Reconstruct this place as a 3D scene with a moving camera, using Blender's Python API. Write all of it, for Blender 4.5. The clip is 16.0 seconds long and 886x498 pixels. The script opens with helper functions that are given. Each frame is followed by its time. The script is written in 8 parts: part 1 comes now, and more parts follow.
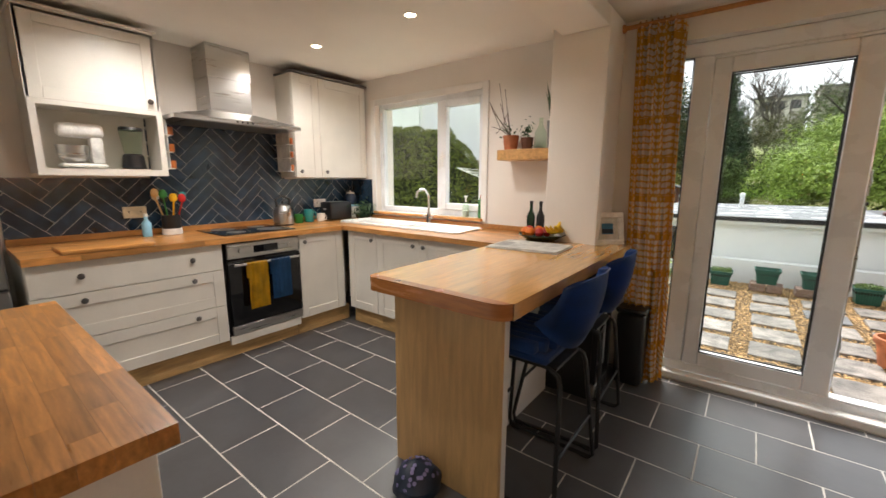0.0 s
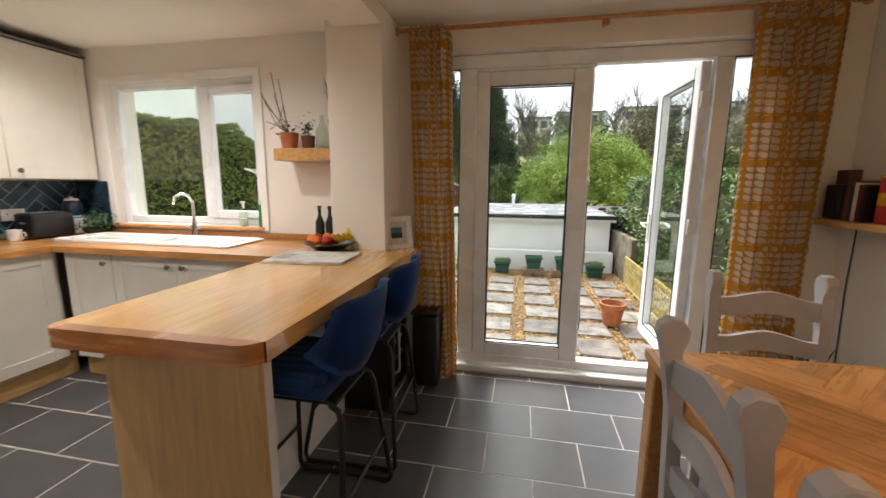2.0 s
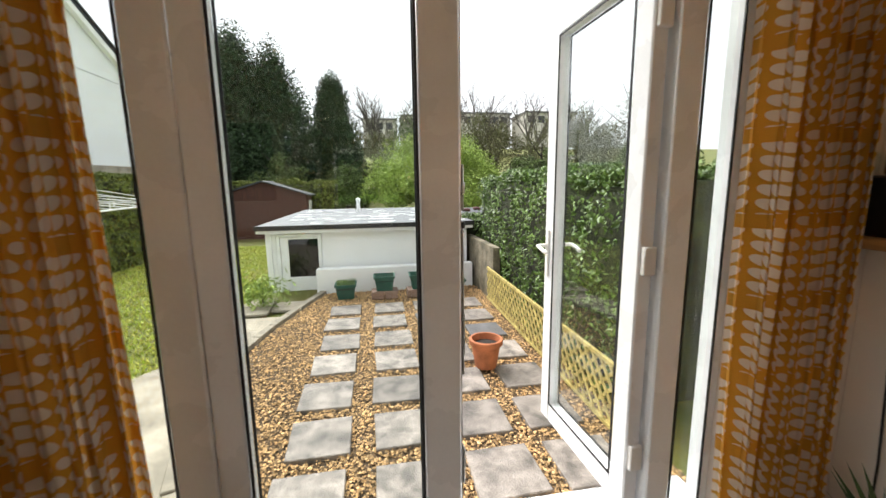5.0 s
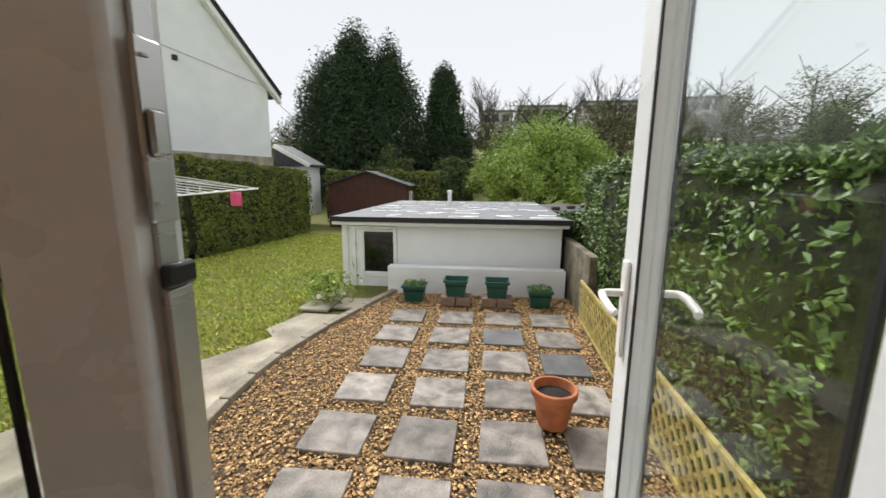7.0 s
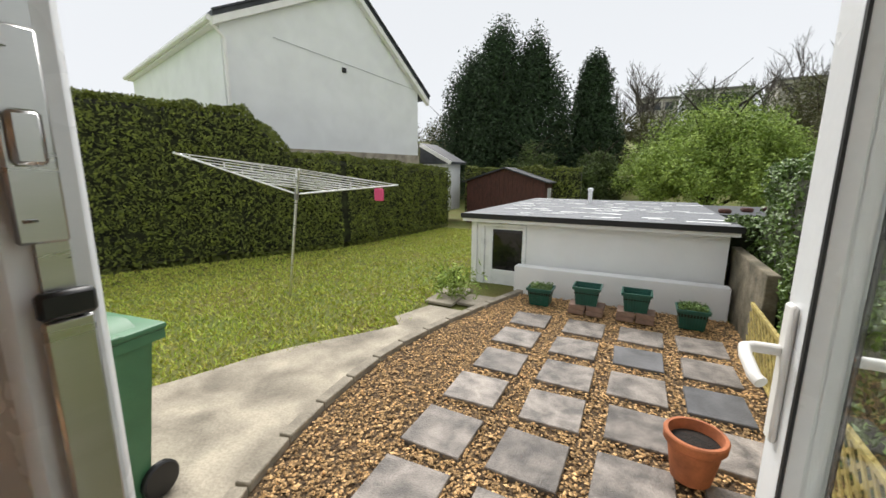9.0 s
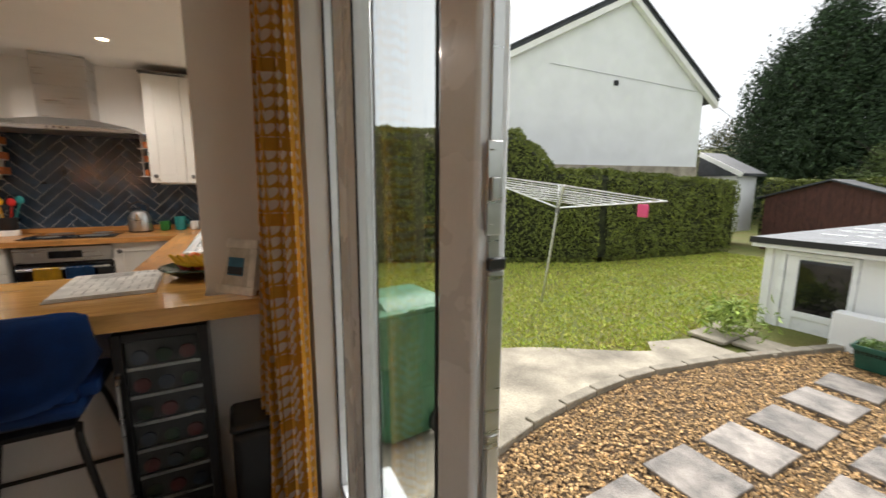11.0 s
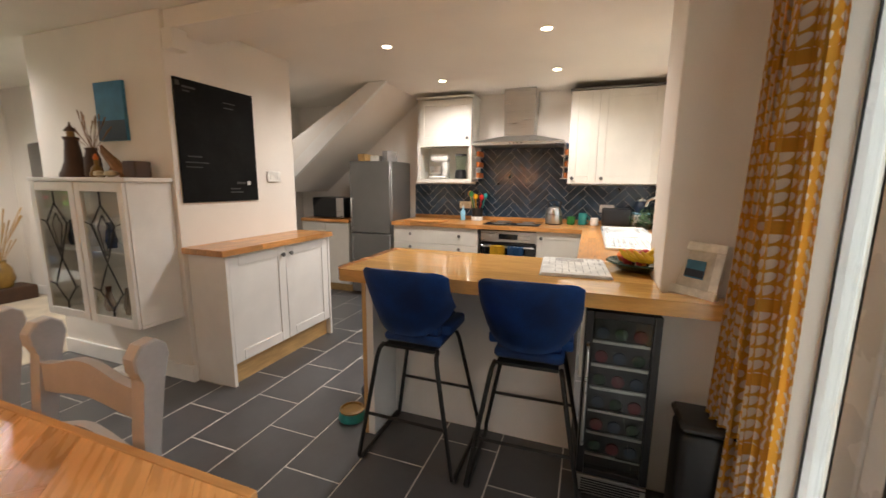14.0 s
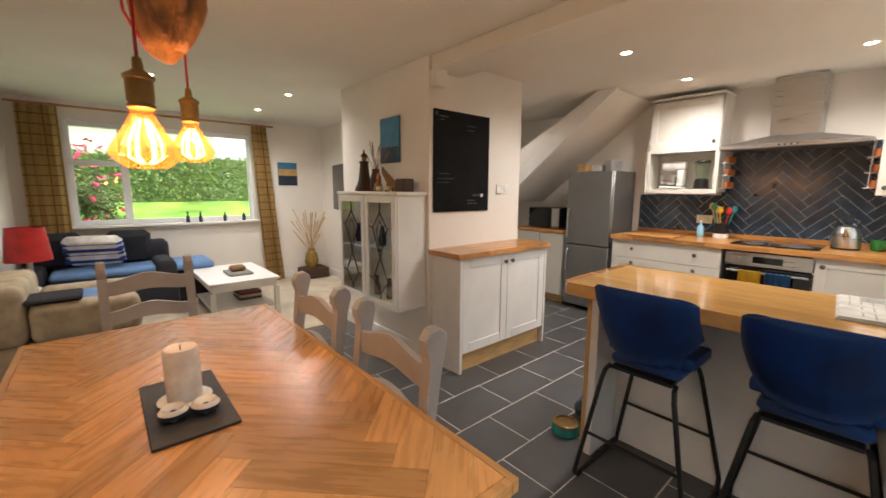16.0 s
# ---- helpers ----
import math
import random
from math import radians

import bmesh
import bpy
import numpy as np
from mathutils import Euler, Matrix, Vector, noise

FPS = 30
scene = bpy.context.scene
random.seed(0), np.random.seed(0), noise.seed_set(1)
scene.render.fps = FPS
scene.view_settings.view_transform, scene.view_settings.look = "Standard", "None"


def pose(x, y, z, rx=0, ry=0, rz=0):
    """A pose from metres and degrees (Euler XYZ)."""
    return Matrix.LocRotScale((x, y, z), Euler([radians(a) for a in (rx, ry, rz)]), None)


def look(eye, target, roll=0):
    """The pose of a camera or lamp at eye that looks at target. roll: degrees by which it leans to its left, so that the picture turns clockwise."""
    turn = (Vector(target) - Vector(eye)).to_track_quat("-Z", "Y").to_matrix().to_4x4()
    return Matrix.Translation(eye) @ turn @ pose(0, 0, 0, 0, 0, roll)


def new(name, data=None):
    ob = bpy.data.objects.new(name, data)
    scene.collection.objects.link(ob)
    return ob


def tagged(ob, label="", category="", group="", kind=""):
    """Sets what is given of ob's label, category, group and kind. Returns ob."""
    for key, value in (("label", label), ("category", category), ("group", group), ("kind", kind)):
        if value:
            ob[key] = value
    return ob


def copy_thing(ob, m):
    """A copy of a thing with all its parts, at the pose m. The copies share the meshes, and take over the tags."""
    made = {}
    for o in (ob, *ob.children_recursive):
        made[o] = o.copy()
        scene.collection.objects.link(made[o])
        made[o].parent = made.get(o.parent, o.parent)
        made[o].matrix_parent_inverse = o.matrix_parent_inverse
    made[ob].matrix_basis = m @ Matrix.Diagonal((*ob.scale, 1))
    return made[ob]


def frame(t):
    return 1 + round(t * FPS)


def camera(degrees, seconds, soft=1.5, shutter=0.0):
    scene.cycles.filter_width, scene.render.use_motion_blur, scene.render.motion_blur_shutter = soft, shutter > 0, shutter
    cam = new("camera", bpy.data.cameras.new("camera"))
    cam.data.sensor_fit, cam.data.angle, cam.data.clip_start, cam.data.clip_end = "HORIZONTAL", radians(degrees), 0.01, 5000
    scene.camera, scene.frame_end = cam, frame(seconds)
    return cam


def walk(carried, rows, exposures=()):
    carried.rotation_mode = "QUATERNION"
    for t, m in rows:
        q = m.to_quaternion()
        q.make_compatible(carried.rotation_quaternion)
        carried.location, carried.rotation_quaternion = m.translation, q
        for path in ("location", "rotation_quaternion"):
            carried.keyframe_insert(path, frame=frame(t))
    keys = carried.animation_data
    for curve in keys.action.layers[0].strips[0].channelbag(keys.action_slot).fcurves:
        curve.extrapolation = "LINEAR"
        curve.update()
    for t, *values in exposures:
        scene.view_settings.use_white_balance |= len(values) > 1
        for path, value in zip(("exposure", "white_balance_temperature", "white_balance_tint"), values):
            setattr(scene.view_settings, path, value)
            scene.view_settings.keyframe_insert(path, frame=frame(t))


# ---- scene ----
from collections import defaultdict

cam = camera(96.8, 16.0, soft=1.5, shutter=0.3)
PATH = [
    (0, (0.047, -0.028, 1.368), (-1.164, 1.525, 1.022), 0.2),
    (0.5, (0.086, 0.022, 1.366), (-0.982, 1.68, 1.031), 0.5),
    (1, (0.125, 0.083, 1.363), (-0.758, 1.849, 1.04), 0.7),
    (1.5, (0.158, 0.15, 1.364), (-0.494, 2.014, 1.045), 0.6),
    (2, (0.106, 0.257, 1.371), (-0.279, 2.192, 1.043), 0.4),
    (2.5, (0.013, 0.422, 1.381), (-0.134, 2.389, 1.052), 0.2),
    (3, (-0.015, 0.596, 1.37), (0.039, 2.569, 1.045), -0.1),
    (3.5, (0.048, 0.864, 1.368), (0.248, 2.829, 1.049), -0.5),
    (4, (0.132, 1.183, 1.367), (0.44, 3.134, 1.056), -0.7),
    (4.2, (0.157, 1.331, 1.379), (0.496, 3.278, 1.069), -0.8),
    (6.3, (0.641, 2.588, 1.343), (0.854, 4.545, 0.989), -0.8),
    (6.5, (0.718, 2.657, 1.343), (0.794, 4.623, 0.985), -0.7),
    (7, (0.803, 2.8, 1.326), (0.577, 4.757, 0.978), 0.4),
    (7.2, (0.828, 2.857, 1.327), (0.485, 4.796, 0.978), 0.7),
    (7.5, (0.848, 2.944, 1.331), (0.372, 4.853, 0.975), 0.4),
    (8, (0.885, 3.001, 1.304), (0.251, 4.865, 0.949), 0.2),
    (8.2, (0.89, 3.007, 1.314), (0.215, 4.854, 0.951), 0.2),
    (10.3, (1.015, 2.856, 1.354), (-0.428, 4.202, 1.028), 0.2),
    (10.5, (1.037, 2.834, 1.360), (-0.507, 4.065, 1.041), 0.1),
    (11, (1.030, 2.752, 1.362), (-0.725, 3.666, 1.050), 0.3),
    (11.2, (1.025, 2.715, 1.362), (-0.790, 3.500, 1.050), 0.3),
    (11.5, (1.01, 2.638, 1.367), (-0.875, 3.233, 1.058), 0.5),
    (12, (0.985, 2.583, 1.360), (-0.975, 2.842, 1.053), 0.6),
    (12.5, (1.006, 2.502, 1.361), (-0.968, 2.47, 1.039), 0.4),
    (13, (1.040, 2.424, 1.370), (-0.915, 2.152, 1.040), 0.5),
    (13.5, (1.054, 2.360, 1.366), (-0.858, 1.877, 1.036), 0.5),
    (14, (1.086, 2.318, 1.374), (-0.766, 1.635, 1.047), 0.5),
    (14.5, (1.109, 2.283, 1.380), (-0.650, 1.387, 1.058), 0.4),
    (15, (1.143, 2.246, 1.384), (-0.490, 1.135, 1.074), 0.3),
    (15.5, (1.188, 2.226, 1.397), (-0.285, 0.907, 1.095), 0.3),
    (16, (1.214, 2.229, 1.409), (-0.078, 0.731, 1.113), 0.3),
]
EXPOSURES = ((0, 0.78), (2.5, 0.72), (4.0, 0.80), (6.5, 0.05), (8.0, -0.12), (10.5, 0.12), (12, 0.65), (14, 1.12), (16, 1.12))
walk(cam, [(t, look(eye, target, roll)) for t, eye, target, roll in PATH], EXPOSURES)


# ---------------------------------------------------------------- world and light
SUN_DIR = (0.35, -0.55, -0.76)
world = bpy.data.worlds.new("overcast_sky")
scene.world = world
world.use_nodes = True
wn, wl = world.node_tree.nodes, world.node_tree.links
wn.clear()
w_out = wn.new("ShaderNodeOutputWorld")
w_bg = wn.new("ShaderNodeBackground")
w_sky = wn.new("ShaderNodeTexSky")
w_sky.sky_type = "NISHITA"
w_sky.sun_disc = False
w_sky.sun_elevation = radians(50)
w_sky.sun_rotation = radians(215)
w_hsv = wn.new("ShaderNodeHueSaturation")
w_hsv.inputs["Saturation"].default_value = 0.10
w_mix = wn.new("ShaderNodeMix")
w_mix.data_type = "RGBA"
w_mix.inputs["Factor"].default_value = 0.82
w_mix.inputs["B"].default_value = (9.3, 9.6, 10.0, 1)
wl.new(w_sky.outputs["Color"], w_hsv.inputs["Color"])
wl.new(w_hsv.outputs["Color"], w_mix.inputs["A"])
wl.new(w_mix.outputs["Result"], w_bg.inputs["Color"])
wl.new(w_bg.outputs["Background"], w_out.inputs["Surface"])
w_bg.inputs["Strength"].default_value = 0.11

sun = new("sun", bpy.data.lights.new("sun", "SUN"))
sun.data.energy, sun.data.angle, sun.data.color = 5.0, radians(40), (1.0, 0.97, 0.93)
sun.matrix_world = look((0, 0, 20), (SUN_DIR[0], SUN_DIR[1], 20 + SUN_DIR[2]))


# ---------------------------------------------------------------- materials
def srgb(h):
    c = [int(h[i:i + 2], 16) / 255 for i in (0, 2, 4)]
    return [x / 12.92 if x <= 0.04045 else ((x + 0.055) / 1.055) ** 2.4 for x in c]


def mat(name, col, rough=0.5, metal=0.0, var=0.12, scale=3.0, fine=60.0, bump=0.05, stretch=(1, 1, 1), rnd=0.0,
        island=False, coat=0.0, spec=0.5, col2=None, rvar=0.1, sheen=0.0):
    """Two scales of noise on colour, roughness and relief; rnd varies piece by piece."""
    m = bpy.data.materials.new(name)
    m.use_nodes = True
    nt = m.node_tree
    n, l = nt.nodes, nt.links
    b = n["Principled BSDF"]
    tc = n.new("ShaderNodeTexCoord")
    mp = n.new("ShaderNodeMapping")
    mp.inputs["Scale"].default_value = stretch
    l.new(tc.outputs["Object"], mp.inputs["Vector"])
    add = None
    vec = mp.outputs["Vector"]
    if rnd or island:
        src = n.new("ShaderNodeNewGeometry").outputs["Random Per Island"] if island else n.new("ShaderNodeObjectInfo").outputs["Random"]
        va = n.new("ShaderNodeVectorMath")
        va.operation = "MULTIPLY_ADD"
        va.inputs[1].default_value = (37.0, 21.0, 53.0)
        l.new(src, va.inputs[0])
        l.new(vec, va.inputs[2])
        vec = va.outputs["Vector"]
        add = src
    n1 = n.new("ShaderNodeTexNoise")
    n1.inputs["Scale"].default_value = scale
    n1.inputs["Detail"].default_value = 5
    n1.inputs["Distortion"].default_value = 0.3
    l.new(vec, n1.inputs["Vector"])
    n2 = n.new("ShaderNodeTexNoise")
    n2.inputs["Scale"].default_value = fine
    n2.inputs["Detail"].default_value = 3
    l.new(vec, n2.inputs["Vector"])
    ramp = n.new("ShaderNodeValToRGB")
    c2 = col2 if col2 is not None else [c * (1 - 2.2 * var) for c in col]
    c1 = [min(1, c * (1 + var)) for c in col]
    ramp.color_ramp.elements[0].position, ramp.color_ramp.elements[1].position = 0.32, 0.68
    ramp.color_ramp.elements[0].color = (*c2, 1)
    ramp.color_ramp.elements[1].color = (*c1, 1)
    l.new(n1.outputs["Fac"], ramp.inputs["Fac"])
    mx = n.new("ShaderNodeMix")
    mx.data_type, mx.blend_type = "RGBA", "MULTIPLY"
    mx.inputs["Factor"].default_value = min(1, var * 2.5)
    mr = n.new("ShaderNodeMapRange")
    mr.inputs["From Min"].default_value, mr.inputs["From Max"].default_value = 0.3, 0.7
    mr.inputs["To Min"].default_value, mr.inputs["To Max"].default_value = 0.72, 1.12
    l.new(n2.outputs["Fac"], mr.inputs["Value"])
    l.new(ramp.outputs["Color"], mx.inputs["A"])
    l.new(mr.outputs["Result"], mx.inputs["B"])
    out = mx.outputs["Result"]
    if rnd and add is not None:
        hs = n.new("ShaderNodeHueSaturation")
        m3 = n.new("ShaderNodeMapRange")
        m3.inputs["To Min"].default_value, m3.inputs["To Max"].default_value = 1 - rnd, 1 + rnd
        l.new(add, m3.inputs["Value"])
        l.new(m3.outputs["Result"], hs.inputs["Value"])
        l.new(out, hs.inputs["Color"])
        out = hs.outputs["Color"]
    l.new(out, b.inputs["Base Color"])
    b.inputs["Metallic"].default_value = metal
    r = n.new("ShaderNodeMapRange")
    r.inputs["To Min"].default_value, r.inputs["To Max"].default_value = max(0.02, rough - rvar), min(1, rough + rvar)
    l.new(n1.outputs["Fac"], r.inputs["Value"])
    l.new(r.outputs["Result"], b.inputs["Roughness"])
    b.inputs["Specular IOR Level"].default_value = spec
    if coat:
        b.inputs["Coat Weight"].default_value = coat
        b.inputs["Coat Roughness"].default_value = 0.12
    if sheen:
        b.inputs["Sheen Weight"].default_value = sheen
        b.inputs["Sheen Roughness"].default_value = 0.4
    if bump:
        bp = n.new("ShaderNodeBump")
        bp.inputs["Strength"].default_value = min(1, bump * 4)
        bp.inputs["Distance"].default_value = bump * 0.02
        l.new(n2.outputs["Fac"], bp.inputs["Height"])
        l.new(bp.outputs["Normal"], b.inputs["Normal"])
    return m


def glow(name, col, strength):
    m = bpy.data.materials.new(name)
    m.use_nodes = True
    b = m.node_tree.nodes["Principled BSDF"]
    b.inputs["Base Color"].default_value = (*col, 1)
    b.inputs["Emission Color"].default_value = (*col, 1)
    b.inputs["Emission Strength"].default_value = strength
    return m


def glass_mat(name, tint=(0.96, 0.98, 0.97), rough=0.0, ior=1.45, thin=True):
    """thin: a window pane that is clear with a sheen; else solid glass."""
    m = bpy.data.materials.new(name)
    m.use_nodes = True
    n, l = m.node_tree.nodes, m.node_tree.links
    if not thin:
        b = n["Principled BSDF"]
        b.inputs["Base Color"].default_value = (*tint, 1)
        b.inputs["Transmission Weight"].default_value = 1
        b.inputs["Roughness"].default_value = rough
        b.inputs["IOR"].default_value = ior
        return m
    n.remove(n["Principled BSDF"])
    tr = n.new("ShaderNodeBsdfTransparent")
    tr.inputs["Color"].default_value = (*tint, 1)
    gl = n.new("ShaderNodeBsdfGlossy")
    gl.inputs["Roughness"].default_value = 0.02
    lw = n.new("ShaderNodeLayerWeight")
    pw = n.new("ShaderNodeMath")
    pw.operation = "POWER"
    pw.inputs[1].default_value = 3.5
    l.new(lw.outputs["Facing"], pw.inputs[0])
    fr = n.new("ShaderNodeMapRange")
    fr.inputs["To Min"].default_value, fr.inputs["To Max"].default_value = 0.035, 0.75
    l.new(pw.outputs[0], fr.inputs["Value"])
    mx = n.new("ShaderNodeMixShader")
    l.new(fr.outputs["Result"], mx.inputs["Fac"])
    l.new(tr.outputs["BSDF"], mx.inputs[1])
    l.new(gl.outputs["BSDF"], mx.inputs[2])
    l.new(mx.outputs["Shader"], n["Material Output"].inputs["Surface"])
    return m


M = {}
M["wall"] = mat("wall_paint", srgb("ebe5dd"), 0.85, var=0.03, scale=1.2, fine=180, bump=0.04)
M["ceil"] = mat("ceiling_paint", srgb("e8e2d8"), 0.9, var=0.03, scale=1.0, fine=160, bump=0.03)
M["trim"] = mat("white_gloss_trim", srgb("eeece8"), 0.35, var=0.03, scale=4, fine=90, bump=0.01)
M["upvc"] = mat("white_upvc", srgb("eceef0"), 0.28, var=0.03, scale=3, fine=80, bump=0.005)
M["gasket"] = mat("black_gasket", (0.012, 0.012, 0.013), 0.6, var=0.1)
M["cab"] = mat("cream_grey_cabinet_paint", srgb("e2ddd3"), 0.42, var=0.03, scale=4, fine=120, bump=0.015)
M["wcab"] = mat("white_cabinet_paint", srgb("ebe9e6"), 0.4, var=0.03, scale=4, fine=120, bump=0.015)
M["plinth"] = mat("oak_plinth", srgb("cda871"), 0.5, var=0.10, scale=6, fine=70, stretch=(1, 8, 8), bump=0.03)
M["panel"] = mat("oak_veneer_panel", srgb("cfa974"), 0.45, var=0.08, scale=5, fine=60, stretch=(8, 8, 0.7), bump=0.03)
M["stave"] = mat("beech_stave", srgb("c98f52"), 0.32, var=0.16, scale=7, fine=50, stretch=(1.0, 12, 6), bump=0.02, rnd=0.28, coat=0.25)
M["stave_y"] = mat("beech_stave_lengthwise", srgb("c58a4b"), 0.32, var=0.16, scale=7, fine=50, stretch=(12, 1.0, 6), bump=0.02, rnd=0.28, coat=0.25)
M["penwood"] = mat("varnished_oak_top", srgb("dba75f"), 0.13, var=0.10, scale=6, fine=45, stretch=(10, 0.8, 5), bump=0.02, rnd=0.12, coat=0.5)
M["penedge"] = mat("varnished_oak_edge", srgb("b9783f"), 0.25, var=0.14, scale=6, fine=45, stretch=(1, 1, 8), bump=0.02, coat=0.4)
M["tablewood"] = mat("oak_parquet", srgb("d29c60"), 0.28, var=0.08, scale=5, fine=60, stretch=(1, 9, 3), bump=0.03, rnd=0.22)
M["tablerim"] = mat("oak_table_rim", srgb("cb965b"), 0.35, var=0.10, scale=5, fine=60, stretch=(9, 1, 9), bump=0.03)
M["tableedge"] = mat("oak_table_rail", srgb("b98246"), 0.42, var=0.14, scale=5, fine=60, stretch=(9, 1, 9), bump=0.03)
M["shelfwood"] = mat("oak_shelf", srgb("c99a60"), 0.45, var=0.12, scale=5, fine=60, stretch=(8, 1, 8), bump=0.03)
M["floor"] = mat("slate_tile", srgb("4f4f51"), 0.33, var=0.06, scale=5, fine=40, bump=0.025, rnd=0.10, spec=0.7, rvar=0.03)
M["grout"] = mat("pale_grout", srgb("d8d4cc"), 0.9, var=0.12, scale=10, fine=150, bump=0.05)
M["btile"] = mat("blue_glazed_tile", srgb("2b4054"), 0.16, var=0.25, scale=9, fine=22, bump=0.16, rnd=0.25, spec=0.6, coat=0.3)
M["bgrout"] = mat("grey_grout", srgb("a3a9ab"), 0.85, var=0.1)
M["steel"] = mat("brushed_steel", (0.55, 0.54, 0.52), 0.30, metal=1, var=0.025, scale=3, fine=120, stretch=(1, 1, 20), bump=0.01)
M["fridge"] = mat("silver_fridge_paint", (0.25, 0.25, 0.245), 0.35, metal=0.7, var=0.04, scale=3, fine=100, bump=0.01)
M["chrome"] = mat("chrome", (0.75, 0.75, 0.75), 0.08, metal=1, var=0.03, bump=0)
M["pewter"] = mat("pewter_knob", (0.22, 0.21, 0.20), 0.35, metal=1, var=0.15, scale=30)
M["black"] = mat("black_plastic", (0.012, 0.012, 0.013), 0.35, var=0.1, scale=20, bump=0.01)
M["blackglass"] = mat("black_glass", (0.006, 0.006, 0.007), 0.05, var=0.02, bump=0, rvar=0.02)
M["blackmetal"] = mat("black_powder_coat", (0.012, 0.012, 0.012), 0.42, var=0.1, scale=30, bump=0.02)
M["velvet"] = mat("blue_velvet", srgb("0b3a78"), 0.8, var=0.2, scale=7, fine=160, bump=0.05, sheen=0.15)
M["chair"] = mat("grey_chair_paint", srgb("b0acac"), 0.5, var=0.06, scale=6, fine=90, bump=0.02)
M["chairseat"] = mat("rush_seat", srgb("b08a5a"), 0.7, var=0.2, scale=20, fine=90, stretch=(1, 20, 1), bump=0.15)
M["ceramic"] = mat("white_ceramic", srgb("efeeea"), 0.12, var=0.02, bump=0, coat=0.5)
M["carpet"] = mat("cream_carpet", srgb("d9cbb5"), 0.95, var=0.1, scale=3, fine=260, bump=0.4)
M["yellow"] = mat("yellow_towel", srgb("e3ad17"), 0.95, var=0.15, scale=10, fine=260, bump=0.4)
M["bluetowel"] = mat("blue_towel", srgb("1f4f7d"), 0.95, var=0.15, scale=10, fine=260, bump=0.4)
M["pane"] = glass_mat("window_glass")
M["chalk"] = mat("blackboard", (0.008, 0.008, 0.008), 0.75, var=0.3, scale=4, fine=40, bump=0.02, spec=0.15)
M["terracotta"] = mat("terracotta", srgb("b9704a"), 0.8, var=0.15, scale=8, fine=60, bump=0.06)
M["soil"] = mat("dark_soil", (0.02, 0.014, 0.01), 0.95, var=0.3, scale=20, fine=80, bump=0.5)
M["leaf"] = mat("house_plant_leaf", (0.05, 0.12, 0.04), 0.45, var=0.3, scale=10, fine=40, bump=0.05)
M["render"] = mat("white_render", srgb("eceded"), 0.9, var=0.025, scale=1.5, fine=80, bump=0.25)


# ---------------------------------------------------------------- mesh helpers
def box(bm, x0, x1, y0, y1, z0, z1, bev=0.0, seg=1):
    ret = bmesh.ops.create_cube(bm, size=1, matrix=Matrix.Translation(((x0 + x1) / 2, (y0 + y1) / 2, (z0 + z1) / 2)) @ Matrix.Diagonal((abs(x1 - x0), abs(y1 - y0), abs(z1 - z0), 1)))
    if bev:
        es = list({e for v in ret["verts"] for e in v.link_edges})
        bmesh.ops.bevel(bm, geom=es, offset=bev, segments=seg, affect="EDGES", profile=0.5)
    return bm


def bx(*a, **k):
    return box(bmesh.new(), *a, **k)


def obox(bm, m, sx, sy, sz, bev=0.0):
    """A box of that size, centred at the pose m."""
    ret = bmesh.ops.create_cube(bm, size=1, matrix=m @ Matrix.Diagonal((sx, sy, sz, 1)))
    if bev:
        es = list({e for v in ret["verts"] for e in v.link_edges})
        bmesh.ops.bevel(bm, geom=es, offset=bev, segments=1, affect="EDGES")
    return bm


def tube(bm, pts, r, n=8, caps=True, radii=None):
    pts = [Vector(p) for p in pts]
    rings = []
    side = None
    for i, p in enumerate(pts):
        d = (pts[min(i + 1, len(pts) - 1)] - pts[max(i - 1, 0)]).normalized()
        if side is None:
            side = d.orthogonal().normalized()
        side = (side - d * side.dot(d)).normalized()
        up = d.cross(side)
        rr = radii[i] if radii else r
        rings.append([bm.verts.new(p + (side * math.cos(2 * math.pi * k / n) + up * math.sin(2 * math.pi * k / n)) * rr) for k in range(n)])
    for a, b in zip(rings, rings[1:]):
        for k in range(n):
            bm.faces.new((a[k], a[(k + 1) % n], b[(k + 1) % n], b[k]))
    if caps:
        bm.faces.new(rings[0][::-1])
        bm.faces.new(rings[-1])
    return bm


def lathe(bm, prof, n=24, at=(0, 0, 0), sx=1.0, sy=1.0, closed=False):
    """Turn (radius, height) pairs round a vertical line."""
    rings = []
    for r, z in prof:
        if r < 1e-5:
            rings.append([bm.verts.new((at[0], at[1], at[2] + z))])
        else:
            rings.append([bm.verts.new((at[0] + r * sx * math.cos(2 * math.pi * k / n), at[1] + r * sy * math.sin(2 * math.pi * k / n), at[2] + z)) for k in range(n)])
    pairs = list(zip(rings, rings[1:]))
    for a, b in pairs:
        for k in range(n):
            k2 = (k + 1) % n
            if len(a) == 1 and len(b) == 1:
                continue
            if len(a) == 1:
                bm.faces.new((a[0], b[k2], b[k]))
            elif len(b) == 1:
                bm.faces.new((a[k], a[k2], b[0]))
            else:
                bm.faces.new((a[k], a[k2], b[k2], b[k]))
    for ring, flip in ((rings[0], True), (rings[-1], False)):
        if len(ring) > 2:
            bm.faces.new(ring[::-1] if flip else ring)
    return bm


